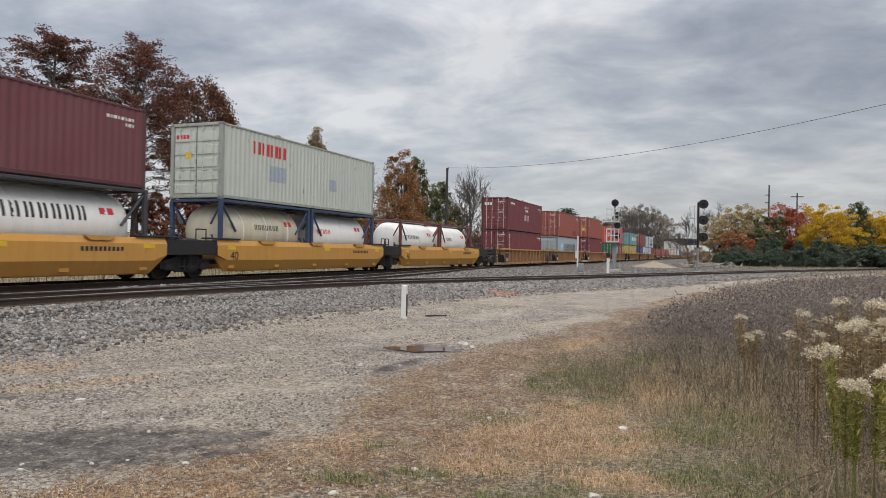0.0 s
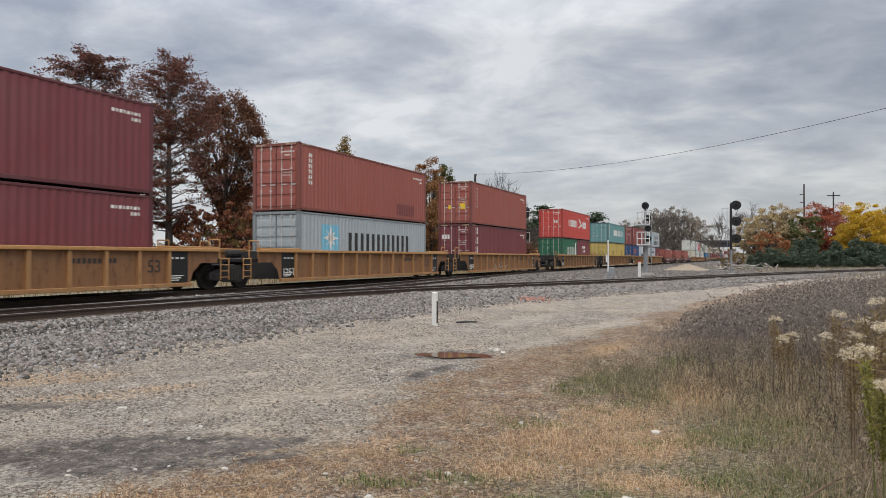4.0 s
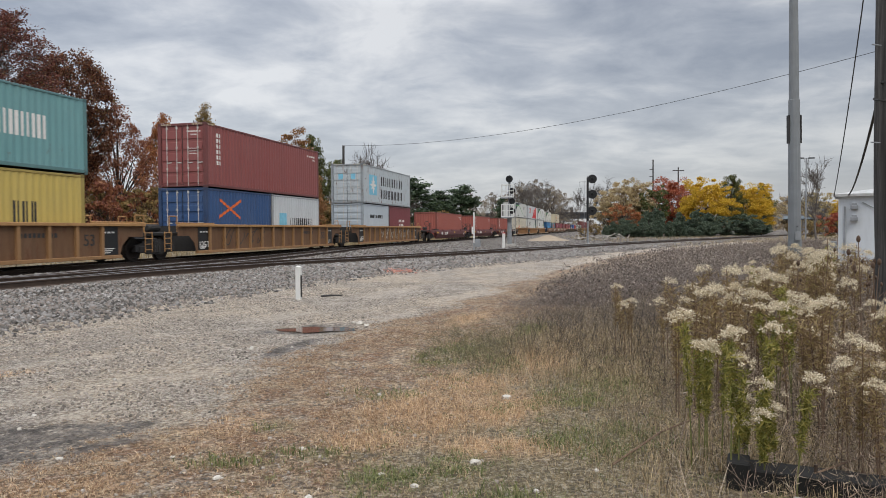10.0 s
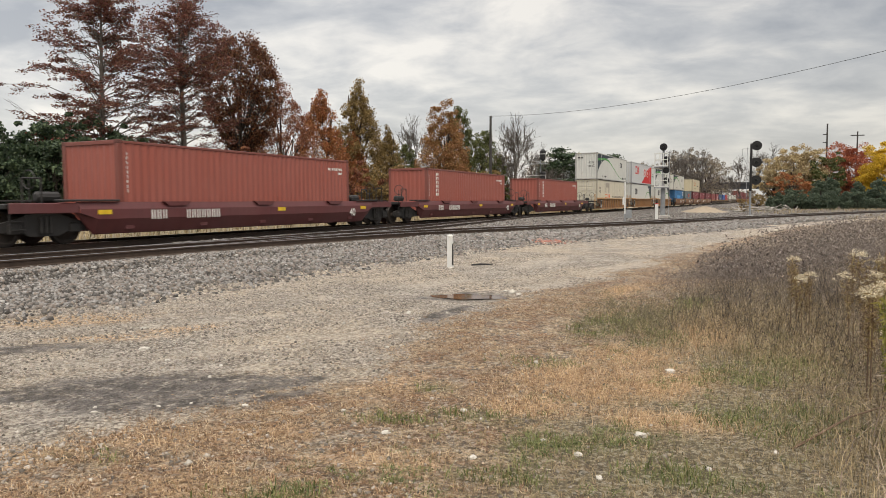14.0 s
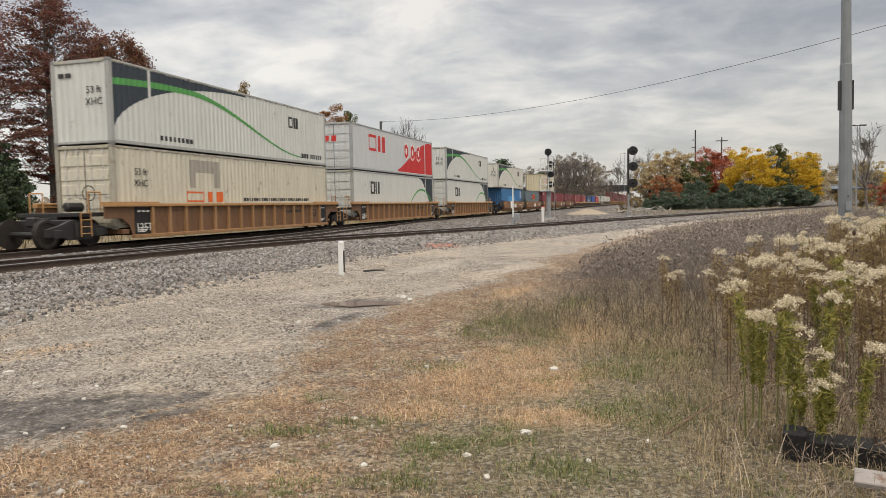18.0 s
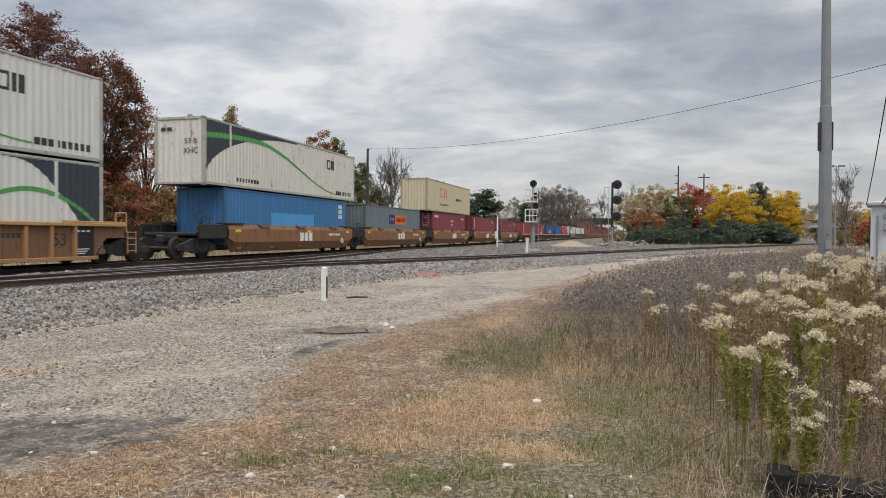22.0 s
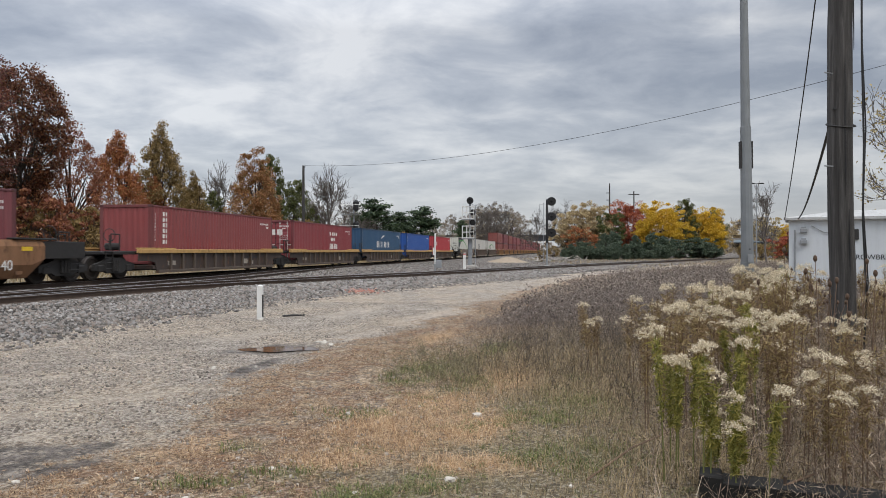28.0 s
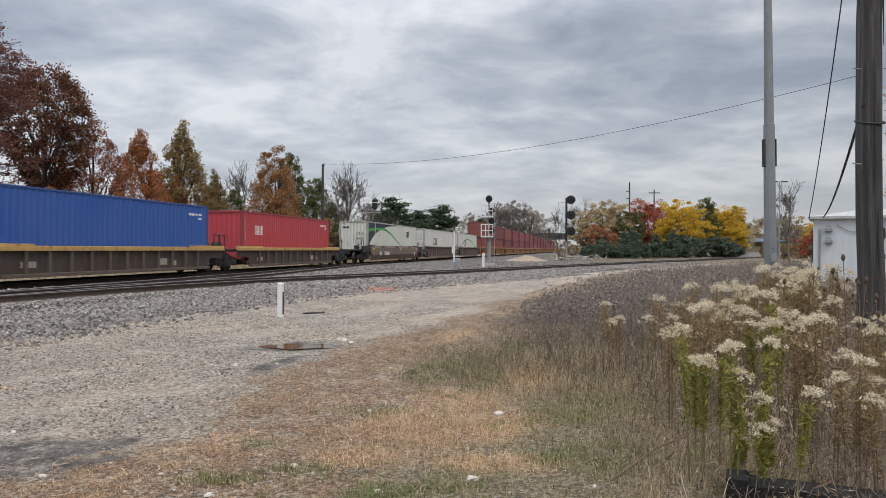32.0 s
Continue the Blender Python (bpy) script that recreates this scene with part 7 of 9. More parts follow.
GRASS_GREEN = leaves("olive_green_grass", (0.0, (0.07, 0.09, 0.03)), (0.5, (0.17, 0.2, 0.065)), (1.0, (0.33, 0.33, 0.14)))
GRASS_STRAW = leaves("straw_grass", (0.0, (0.3, 0.17, 0.085)), (0.5, (0.61, 0.415, 0.24)), (1.0, (0.85, 0.66, 0.44)))
GRASS_MIX = leaves("mixed_dry_grass", (0.0, (0.11, 0.09, 0.048)), (0.4, (0.33, 0.25, 0.14)), (0.75, (0.56, 0.44, 0.27)), (1.0, (0.3, 0.26, 0.125)))
LITTER = leaves("fallen_leaves", (0.0, (0.08, 0.05, 0.034)), (0.45, (0.26, 0.165, 0.1)), (0.85, (0.46, 0.33, 0.215)), (1.0, (0.6, 0.5, 0.39)), shine=0.1)
WEED = leaves("purple_grey_weeds", (0.0, (0.075, 0.06, 0.053)), (0.5, (0.18, 0.146, 0.127)), (0.85, (0.3, 0.25, 0.212)), (1.0, (0.4, 0.34, 0.29)), shine=0.2)
TWIG = leaves("brown_twigs", (0.0, (0.085, 0.06, 0.045)), (0.5, (0.26, 0.19, 0.14)), (0.85, (0.46, 0.365, 0.27)), (1.0, (0.58, 0.49, 0.38)), shine=0.15)
TWIG_DARK = leaves("dark_stalks", (0.0, (0.03, 0.024, 0.02)), (0.6, (0.08, 0.06, 0.045)), (1.0, (0.2, 0.15, 0.1)), shine=0.1)
WEED_STRAW = leaves("straw_weed_stalks", (0.0, (0.09, 0.068, 0.045)), (0.4, (0.34, 0.26, 0.165)), (0.75, (0.64, 0.5, 0.33)), (1.0, (0.26, 0.25, 0.1)), shine=0.2)
GRASS_LONG = leaves("long_olive_grass", (0.0, (0.1, 0.078, 0.045)), (0.35, (0.32, 0.245, 0.135)), (0.7, (0.6, 0.46, 0.28)), (1.0, (0.24, 0.195, 0.1)), shine=0.25)
WEED_GREEN = leaves("fading_weed_leaves", (0.0, (0.08, 0.08, 0.045)), (0.35, (0.17, 0.145, 0.105)), (0.7, (0.2, 0.19, 0.09)), (1.0, (0.34, 0.3, 0.18)))

x, y = rng.uniform(-3.5, 3.2, 260000), 2.8 + 13.5 * rng.uniform(0, 1, 260000) ** 1.35
zb = zones(x, y)
d = x - edge_x(DRIVE, y)
pick = rng.uniform(size=len(x))
keep = pick < np.clip(zb[3] * 1.2 - 0.15, 0, 1) * (1 - zb[4]) * (0.18 + 0.82 * sstep(-1.5, -0.9, x)) * (0.45 + 0.55 * sstep(-0.4, 0.4, wobble(x, y, 4.0, 6)))
blades("straw_grass", x[keep], y[keep], 0.075, 0.0048, 1.2, rng, GRASS_STRAW, "orange-tan dead grass patch")
keep = (d > 0.4) & (rng.uniform(size=len(x)) < 0.34 * (1 - zb[3]) * sstep(1.0, 3.2, d))
blades("mown_grass", x[keep], y[keep], 0.06, 0.005, 1.0, rng, GRASS_MIX, "short mixed dry and green grass")
keep = rng.uniform(size=len(x)) < np.clip(zb[6] * 0.8 - 0.1, 0, 1) * sstep(-0.6, 0.4, wobble(x, y, 5.0, 2))
blades("green_grass", x[keep], y[keep], 0.075, 0.0075, 0.9, rng, GRASS_GREEN, "tufts of green grass")
x, y = rng.uniform(-9.5, -3.0, 60000), rng.uniform(3.2, 9.5, 60000)
zb = zones(x, y)
keep = rng.uniform(size=len(x)) < np.clip(zb[3] * 0.35 - 0.08, 0, 1) * (1 - zb[4]) * sstep(-0.3, 0.6, wobble(x, y, 4.0, 3))
blades("straw_grass", x[keep], y[keep], 0.05, 0.005, 1.3, rng, GRASS_STRAW, "thin dead grass at the foot of the ballast")
x, y = rng.uniform(-8, 2.6, 60000), 2.8 + 20 * rng.uniform(0, 1, 60000) ** 1.3
zb = zones(x, y)
keep = rng.uniform(size=len(x)) < (zb[2] * 0.9 + 0.04 * zb[1] + 0.1 * (1 - zb[0] - zb[1])) * sstep(-0.6, 0.7, wobble(x, y, 2.7, 4))
x, y = x[keep], y[keep]
v, f = quads(np.stack([x, y, ground_z(x, y) + 0.01], -1), 0.024, rng, 0.75, 1.5)
tagged(new("leaf_litter", np_mesh("leaf_litter", v, f, LITTER)), "brown fallen leaves along the drive's edge", "leaves", kind="stuff")


def tufts(n, x0, x1, y0, y1, power, rng, share, per, radius, along_edge=False):
    """Places of blades gathered in tufts; share gives the chance of a tuft at a place."""
    y = y0 + (y1 - y0) * rng.uniform(0, 1, n) ** power
    x = rng.uniform(x0, x1, n) + (edge_x(DRIVE, y) if along_edge else 0.0)
    keep = rng.uniform(size=n) < share(x, y)
    x, y = np.repeat(x[keep], per), np.repeat(y[keep], per)
    r = radius * np.repeat(rng.uniform(0.4, 1.5, keep.sum()), per)
    return x + rng.normal(size=len(x)) * r, y + rng.normal(size=len(x)) * r


def edge_share(x, y):
    zb = zones(x, y)
    return np.clip(zb[2] * 0.9 + zb[1] * 0.05 + zb[3] * 0.3, 0, 1) * (1 - zb[4]) * (1 - zb[0]) * (0.15 + 0.85 * sstep(-0.4, 0.5, wobble(x, y, 1.7, 8)))


MATTED = leaves("matted_rusty_grass", (0.0, (0.085, 0.05, 0.032)), (0.4, (0.3, 0.17, 0.088)), (0.8, (0.57, 0.395, 0.23)), (1.0, (0.7, 0.57, 0.4)), shine=0.15)
x, y = tufts(11000, -0.7, 3.3, 2.9, 20, 1.5, rng, edge_share, 20, 0.04, True)
blades("matted_grass", x, y, 0.04, 0.0052, 2.0, rng, MATTED, "matted rusty and straw dead grass along the drive's edge")
x, y = tufts(1500, -10.5, -3.0, 3.0, 11, 1.2, rng, lambda a, b: (0.35 + 0.65 * sstep(0.1, 0.6, wobble(a, b, 0.9, 2))) * 0.55 * (1 - zones(a, b)[4]) * (1 - zones(a, b)[0] * 0.7), 20, 0.05)
blades("matted_grass", x, y, 0.022, 0.0052, 2.6, rng, MATTED, "thin straw tufts on the gravel drive")
x, y = tufts(4200, -2.4, 2.6, 2.9, 9.5, 1.2, rng, lambda a, b: sstep(1.4, 2.6, a - edge_x(DRIVE, b)) * (0.04 + 0.96 * sstep(0.25, 0.75, wobble(a, b, 2.3, 14))), 24, 0.045)
blades("green_grass", x, y, 0.045, 0.007, 1.5, rng, GRASS_GREEN, "low green tufts in the dry grass")


def off_beam(x, y):
    """True away from the timber beam and the trodden strip before it."""
    return ~((x > 1.35) & (x < 4.2) & (y < 4.82 - 0.38 * (x - 1.72)) & (y > 3.2 + 0.0 * x))


def weed_field(name, x, y, h, thick, rng, mat, leaf_n, leaf_s, label, long=1.8, sway=0.22):
    """Dry upright weeds: a thin stem each with twigs and curled leaves."""
    ok = off_beam(x, y) | (rng.uniform(size=len(x)) < 0.3)
    x, y, h = x[ok], y[ok], np.broadcast_to(h, len(ok))[ok]
    n = len(x)
    base = np.stack([x, y, ground_z(x, y) - 0.02], -1)
    hh = h * rng.uniform(0.35, 1.25, n)
    lean = rng.normal(size=(n, 2)) * sway
    top = base + np.stack([lean[:, 0] * hh, lean[:, 1] * hh, hh], -1)
    az = rng.uniform(0, np.pi, n)
    w = np.stack([np.cos(az), np.sin(az), 0 * az], -1) * thick * 0.5
    v1 = np.stack([base - w, base + w, top + w * 0.4, top - w * 0.4], 1).reshape(-1, 3)
    f1 = np.arange(4 * n).reshape(n, 4)
    u = rng.uniform(0.25, 1.0, (n, leaf_n))
    c = base[:, None] + (top - base)[:, None] * u[..., None] + rng.normal(size=(n, leaf_n, 3)) * np.reshape(0.05 * np.asarray(h) / 0.6 + 0.01, (-1, 1, 1))
    v2, f2 = quads(c.reshape(-1, 3), leaf_s, rng, 0.0, long)
    return tagged(new(name, np_mesh(name, np.concatenate([v1, v2]), np.concatenate([f1, f2 + len(v1)]), mat)), label, "weeds", kind="stuff")


x, y = rng.uniform(-0.8, 10.0, 74000), 3.0 + 18 * rng.uniform(0, 1, 74000) ** 1.05
dw = x - edge_x(WEEDS, y) + 0.35 * wobble(x, y, 1.9, 5)
straw_ = zones(x, y)[3]
keep = (rng.uniform(size=len(x)) < sstep(-0.4, 1.2, dw) * (1 - 0.85 * straw_) * (0.4 + 0.6 * sstep(-0.3, 0.5, wobble(x, y, 0.8, 9)))) & (np.hypot(x, y) > 3.0)
x, y, dw = x[keep], y[keep], dw[keep]
hgt = 0.14 + 0.15 * sstep(0, 2.2, dw) + 0.1 * sstep(9, 13, y) * sstep(0.2, 1.5, dw) + 0.24 * sstep(2.2, 4.4, dw) + 0.1 * wobble(x, y, 0.7, 3)
back = rng.uniform(size=len(x)) < sstep(9.6, 14.5, y + 2.2 * wobble(x, y, 1.1, 8))
weed_field("dry_weeds", x[back], y[back], hgt[back] * 0.85, 0.0026, rng, WEED, 16, 0.0042, "purple-grey dry weeds gone to seed", 12.0)
front = ~back
front &= rng.uniform(size=len(x)) < 0.62
weed_field("straw_weeds", x[front], y[front], hgt[front] * 0.85, 0.0028, rng, WEED_STRAW, 11, 0.0042, "thin straw-coloured weeds and seed stalks", 11.0)
# a low grey-green clump standing out into the straw
x, y = 0.05 + 0.42 * rng.normal(size=700), 9.5 + 1.1 * rng.normal(size=700)
keep = wobble(x, y, 2.6, 17) > -0.35
x, y = x[keep], y[keep]
weed_field("grey_green_weeds", x - 0.1 * (y - 9.5), y, 0.23, 0.0026, rng, WEED_GREEN, 16, 0.0045, "grey-green bushy weeds beside the straw patch", 10.0, 0.35)
# brown twiggy undergrowth and taller bare stalks
x, y = rng.uniform(0.9, 7.0, 14000), 3.2 + 8 * rng.uniform(0, 1, 14000)
dw = x - edge_x(WEEDS, y)
keep = (rng.uniform(size=len(x)) < sstep(0.24, 0.42, x / y) * sstep(-0.5, 0.6, wobble(x, y, 1.0, 12))) & (np.hypot(x, y) > 3.3)
x, y, dw = x[keep], y[keep], dw[keep]
weed_field("twiggy_weeds", x, y, 0.3 + 0.42 * sstep(0.4, 2.4, dw), 0.003, rng, TWIG, 18, 0.0055, "brown twiggy undergrowth with fine side twigs", 13.0, 0.5)
x, y = rng.uniform(-0.2, 6.5, 2800), 3.4 + 9 * rng.uniform(0, 1, 2800)
dw = x - edge_x(WEEDS, y)
keep = (rng.uniform(size=len(x)) < sstep(-0.1, 1.4, dw)) & (np.hypot(x, y) > 3.3)
x, y, dw = x[keep], y[keep], dw[keep]
seeded = rng.uniform(size=len(x)) < 0.8
weed_field("seeded_weeds", x[seeded] + 0.1, y[seeded] + 0.07, 0.26 + 0.22 * sstep(0.3, 2.6, dw[seeded]), 0.0034, rng, TWIG_DARK, 13, 0.0115, "dark weeds hung with small seed heads", 1.5, 0.35)
weed_field("bare_stalks", x, y, 0.32 + 0.4 * sstep(0.3, 2.6, dw), 0.0045, rng, TWIG_DARK, 9, 0.005, "dark bare weed stalks", 13.0, 0.3)
x, y = rng.uniform(-0.5, 8.0, 100000), 3.0 + 11 * rng.uniform(0, 1, 100000) ** 1.3
dw = x - edge_x(WEEDS, y)
keep = (rng.uniform(size=len(x)) < sstep(-0.6, 1.2, dw) * (0.4 + 0.6 * sstep(-0.5, 0.4, wobble(x, y, 1.3, 4))) * sstep(12.5, 8.5, y)) & (np.hypot(x, y) > 3.0) & (off_beam(x, y) | (rng.uniform(size=len(x)) < 0.3))
blades("long_grass", x[keep], y[keep], 0.18, 0.0046, 0.8, rng, GRASS_LONG, "tangled olive and straw long grass among the weeds")
x, y = rng.uniform(1.0, 6.6, 9000), 3.3 + 7.5 * rng.uniform(0, 1, 9000)
keep = (rng.uniform(size=len(x)) < sstep(0.2, 0.42, x / y) * (0.35 + 0.65 * sstep(-0.4, 0.4, wobble(x, y, 1.4, 21)))) & (np.hypot(x, y) > 3.4) & (off_beam(x, y) | (rng.uniform(size=len(x)) < 0.15))
blades("tangled_stalks", x[keep], y[keep], 0.42, 0.0045, 1.7, rng, TWIG, "tangle of bent brown stalks under the flowering weeds", "weeds")
x, y = rng.uniform(0, 48, 42000), 14 + 52 * rng.uniform(0, 1, 42000) ** 1.2
right, left, s, lat = side_of(x, y)
dw = x - edge_x(WEEDS, y)
keep = (dw > 0) & (right > 4.2 + 1.5 * wobble(x, y, 0.4, 2)) & (rng.uniform(size=len(x)) < sstep(0, 1.6, dw))
x, y = x[keep], y[keep]
weed_field("dry_weeds", x, y, 0.42, 0.009, rng, WEED, 7, 0.045, "grey-brown dry weeds towards the branch track")
x, y = xy(-23.5 - 9 * rng.uniform(0, 1, 9000), rng.uniform(5, 120, 9000))
blades("verge_grass", x, y, 0.7, 0.03, 0.7, rng, GRASS_MIX, "tall straw-coloured grass beyond the tracks")
x, y = rng.uniform(12, 75, 9000), rng.uniform(45, 118, 9000)
right, left, s, lat = side_of(x, y)
keep = np.abs(right) > 3.0
blades("verge_grass", x[keep], y[keep], 0.28, 0.05, 0.8, rng, GRASS_MIX, "dry verge grass along the branch track")
# grass and weeds on the near side, round the standpoint
x, y = rng.uniform(-6, 7, 22000), rng.uniform(-7, 3.2, 22000)
keep = x > edge_x(DRIVE, np.maximum(y, 0)) + 0.8 + 0.5 * wobble(x, y, 1.2, 3)
blades("mown_grass", x[keep], y[keep], 0.06, 0.007, 1.0, rng, GRASS_MIX, "short mixed dry and green grass underfoot")
x, y = rng.uniform(1.8, 10, 9000), rng.uniform(-7, 3.2, 9000)
keep = np.hypot(x, y) > 2.6
weed_field("dry_weeds", x[keep], y[keep], 0.4, 0.005, rng, WEED, 9, 0.016, "dry weeds beside the standpoint")

# ---- flowering weeds ----
STEM = plain("dry_stems", (0.17, 0.11, 0.07), 0.8)
STEM_GREEN = plain("green_stems", (0.16, 0.17, 0.05), 0.8)
FLUFF = leaves("cream_seed_fluff", (0.0, (0.46, 0.38, 0.25)), (0.5, (0.7, 0.61, 0.44)), (1.0, (0.88, 0.81, 0.65)), shine=0.3)
ROD_GREEN = leaves("yellow_green_rod_leaves", (0.0, (0.11, 0.12, 0.024)), (0.5, (0.25, 0.24, 0.05)), (1.0, (0.45, 0.38, 0.1)))
ROD_BROWN = leaves("brown_rod_leaves", (0.0, (0.13, 0.085, 0.046)), (0.5, (0.27, 0.18, 0.092)), (1.0, (0.4, 0.32, 0.14)))


def goldenrod(seed, h, stems, leaf_mat, label, heads=1.0, spread=0.16):
    """A clump of upright stalks with narrow leaves and domed fluffy heads."""
    rng = np.random.default_rng(seed)
    root = thing("goldenrod_plant", label, "plant", "goldenrod in the weeds")
    lf = []
    for k in range(stems):
        p = rng.normal(size=2) * spread * 0.7
        tip = p * 1.15 + rng.normal(size=2) * spread * 0.22
        hh = h * rng.uniform(0.72, 1.05)
        line = [(p[0] + (tip[0] - p[0]) * u**1.6, p[1] + (tip[1] - p[1]) * u**1.6, hh * u - 0.03) for u in np.linspace(0, 1, 6)]
        part("stem", Geo().tube(line, [0.006, 0.006, 0.005, 0.005, 0.004, 0.003], 4, False), STEM_GREEN if leaf_mat is ROD_GREEN else STEM, root)
        n_ = 330 if leaf_mat is ROD_GREEN else 170
        u = 0.42 + 0.54 * rng.uniform(0, 1, n_) ** 0.8
        a = rng.uniform(0, 2 * np.pi, n_)
        r = rng.uniform(0.006, 0.055 if leaf_mat is ROD_GREEN else 0.085, n_) * (0.35 + 0.65 * (u - 0.4) / 0.55)
        lf.append(np.stack([p[0] + (tip[0] - p[0]) * u**1.6 + r * np.cos(a), p[1] + (tip[1] - p[1]) * u**1.6 + r * np.sin(a), hh * u - rng.uniform(0, 0.03, n_)], -1))
        if rng.uniform() < heads:
            c = []
            for _ in range(19):
                q = rng.normal(size=3) * (0.042, 0.042, 0.0)
                q[2] = 0.03 - 5.5 * (q[0] ** 2 + q[1] ** 2) + rng.uniform(-0.02, 0.03)
                c.append(np.array((tip[0], tip[1], hh)) + q + rng.normal(size=(26, 3)) * (0.012, 0.012, 0.009))
            leafage("seed_head", np.concatenate(c), 0.0125, FLUFF, root, rng, label="cream fluffy seed head")
    leafage("leaf_mass", np.concatenate(lf), 0.0125, leaf_mat, root, rng, 0.0, 5.6)
    return root


rods = [goldenrod(1, 1.1, 5, ROD_GREEN, "yellow-green goldenrod with cream seed heads"), goldenrod(2, 1.15, 6, ROD_BROWN, "browning goldenrod with cream seed heads", 0.4),
        goldenrod(3, 1.05, 4, ROD_GREEN, "yellow-green goldenrod with cream seed heads"), goldenrod(4, 1.2, 7, ROD_BROWN, "browning goldenrod with cream seed heads", 0.3, 0.24),
        goldenrod(5, 0.7, 3, ROD_GREEN, "small yellow-green goldenrod with cream seed heads")]
# bearing in degrees from straight ahead, distance, height of the heads, kind
ROD_PLACES = ((18.4, 5.3, 1.04, 0), (21.3, 5.0, 1.02, 2), (23.1, 5.1, 0.66, 4), (21.0, 5.2, 0.5, 4), (17.2, 6.6, 1.13, 1), (19.3, 7.0, 1.2, 3), (12.0, 9.2, 0.95, 1), (25.4, 6.4, 1.15, 3),
              (26.7, 6.1, 1.12, 1), (23.9, 7.2, 1.17, 0), (28.0, 5.4, 0.86, 3), (30.3, 5.2, 0.95, 1), (22.3, 8.2, 1.28, 3), (24.3, 9.6, 1.28, 3), (26.5, 9.0, 1.36, 1),
              (17.8, 9.0, 1.18, 1), (29.0, 8.0, 1.0, 3), (30.8, 6.6, 1.0, 1), (22.7, 10.4, 1.34, 1), (25.4, 10.2, 1.38, 3), (15.7, 8.7, 1.05, 1), (20.9, 7.7, 1.25, 1),
              (27.2, 11.5, 1.38, 1), (23.3, 12.5, 1.4, 3), (28.6, 12.0, 1.35, 3), (33.5, 6.0, 1.1, 3), (35.5, 7.5, 1.15, 1), (34.0, 9.0, 1.2, 3), (37.0, 6.0, 1.05, 0), (31.8, 10.6, 1.2, 1))
used = set()
for az, r, top, kind in ROD_PLACES:
    x, y = r * math.sin(radians(az)), r * math.cos(radians(az))
    sc = top / (1.1, 1.15, 1.05, 1.2, 0.7)[kind]
    if kind in used:
        again(rods[kind], x, y, (az * 77) % 360, sc)
    else:
        used.add(kind)
        stand(rods[kind], x, y, 0, sc)
rp = random.Random(9)
for k in range(14):
    az, r = rp.uniform(20, 36), rp.uniform(11, 24)
    again(rods[rp.choice((0, 1, 3, 3))], r * math.sin(radians(az)), r * math.cos(radians(az)), rp.uniform(0, 360), rp.uniform(0.85, 1.15))

TEASEL = plain("brown_teasel_head", (0.1, 0.062, 0.04), 0.9, 0, 0.4, 60)


def teasel(seed, h):
    root = thing("teasel", "dry brown teasel on a bare stalk", "plant", "teasels by the utility pole")
    rt_ = random.Random(seed)
    lean = rt_.uniform(-0.08, 0.08)
    part("stem", Geo().tube([(0, 0, -0.05), (lean * 0.3, 0, h * 0.5), (lean, 0, h)], [0.007, 0.006, 0.004], 5, False), STEM, root)
    part("seed_head", Geo().lathe("z", [(0, 0.008), (0.012, 0.018), (0.035, 0.024), (0.06, 0.018), (0.075, 0.006)], 9, (lean, 0, h - 0.01)), TEASEL, root, "spiny egg-shaped seed head", True)
    for sx in (-1, 1):
        part("twig", Geo().tube([(lean * 0.5, 0, h * 0.6), (lean + sx * 0.09, 0.02, h * 0.85)], 0.003, 4, False), STEM, root)
        part("seed_head", Geo().lathe("z", [(0, 0.006), (0.02, 0.017), (0.05, 0.004)], 8, (lean + sx * 0.09, 0.02, h * 0.84)), TEASEL, root, "", True)
    return root


tz = [teasel(k, h) for k, h in enumerate((1.35, 1.15, 1.5))]
TZ = ((27.2, 8.2), (27.9, 8.6), (28.4, 7.9), (29.3, 7.6), (30.2, 7.8), (30.9, 8.4), (31.6, 7.7), (28.9, 9.4), (26.5, 9.2), (32.5, 8.0), (30.4, 6.9), (29.0, 6.8), (24.2, 7.9), (22.0, 9.3), (33.4, 9.0))
for k, (az, r) in enumerate(TZ):
    r += 1.1
    x, y = r * math.sin(radians(az)), r * math.cos(radians(az))
    if k < 3:
        stand(tz[k], x, y, k * 50)
    else:
        again(tz[k % 3], x, y, k * 63 % 360, 0.82 + 0.03 * (k % 9))

# ---- puddles ----
m = Mat("muddy_water", 0.05)
m.color(m.mix(m.ramp(m.noise(m.coord(own=False), 1.2, 3), (0.4, 0.0), (0.6, 1.0)), (0.075, 0.042, 0.026), (0.12, 0.07, 0.045)))
m.p.inputs["IOR"].default_value = 1.2
m.bump(m.noise(m.coord(own=False), 9, 3), 0.02, 0.01)
WATER = m.m
for px, py, rx, ry in PUDDLES:
    g = Geo()
    zc_ = gz(px, py) + 0.026
    ring = []
    for k in range(40):
        a = 2 * math.pi * k / 40
        q = 1 + 0.2 * math.sin(2 * a + 0.6) + 0.13 * math.sin(5 * a + px) + 0.08 * math.sin(9 * a + py)
        ring.append((px + rx * 0.86 * q * math.cos(a), py + ry * 0.86 * q * math.sin(a), zc_))
    g.add([(px, py, zc_)] + ring, [(0, 1 + k, 1 + (k + 1) % 40) for k in range(40)])
    tagged(part("puddle", g, WATER), "shallow muddy brown puddle on the drive", "puddle", kind="structure")

# ---- loose pale stones ----


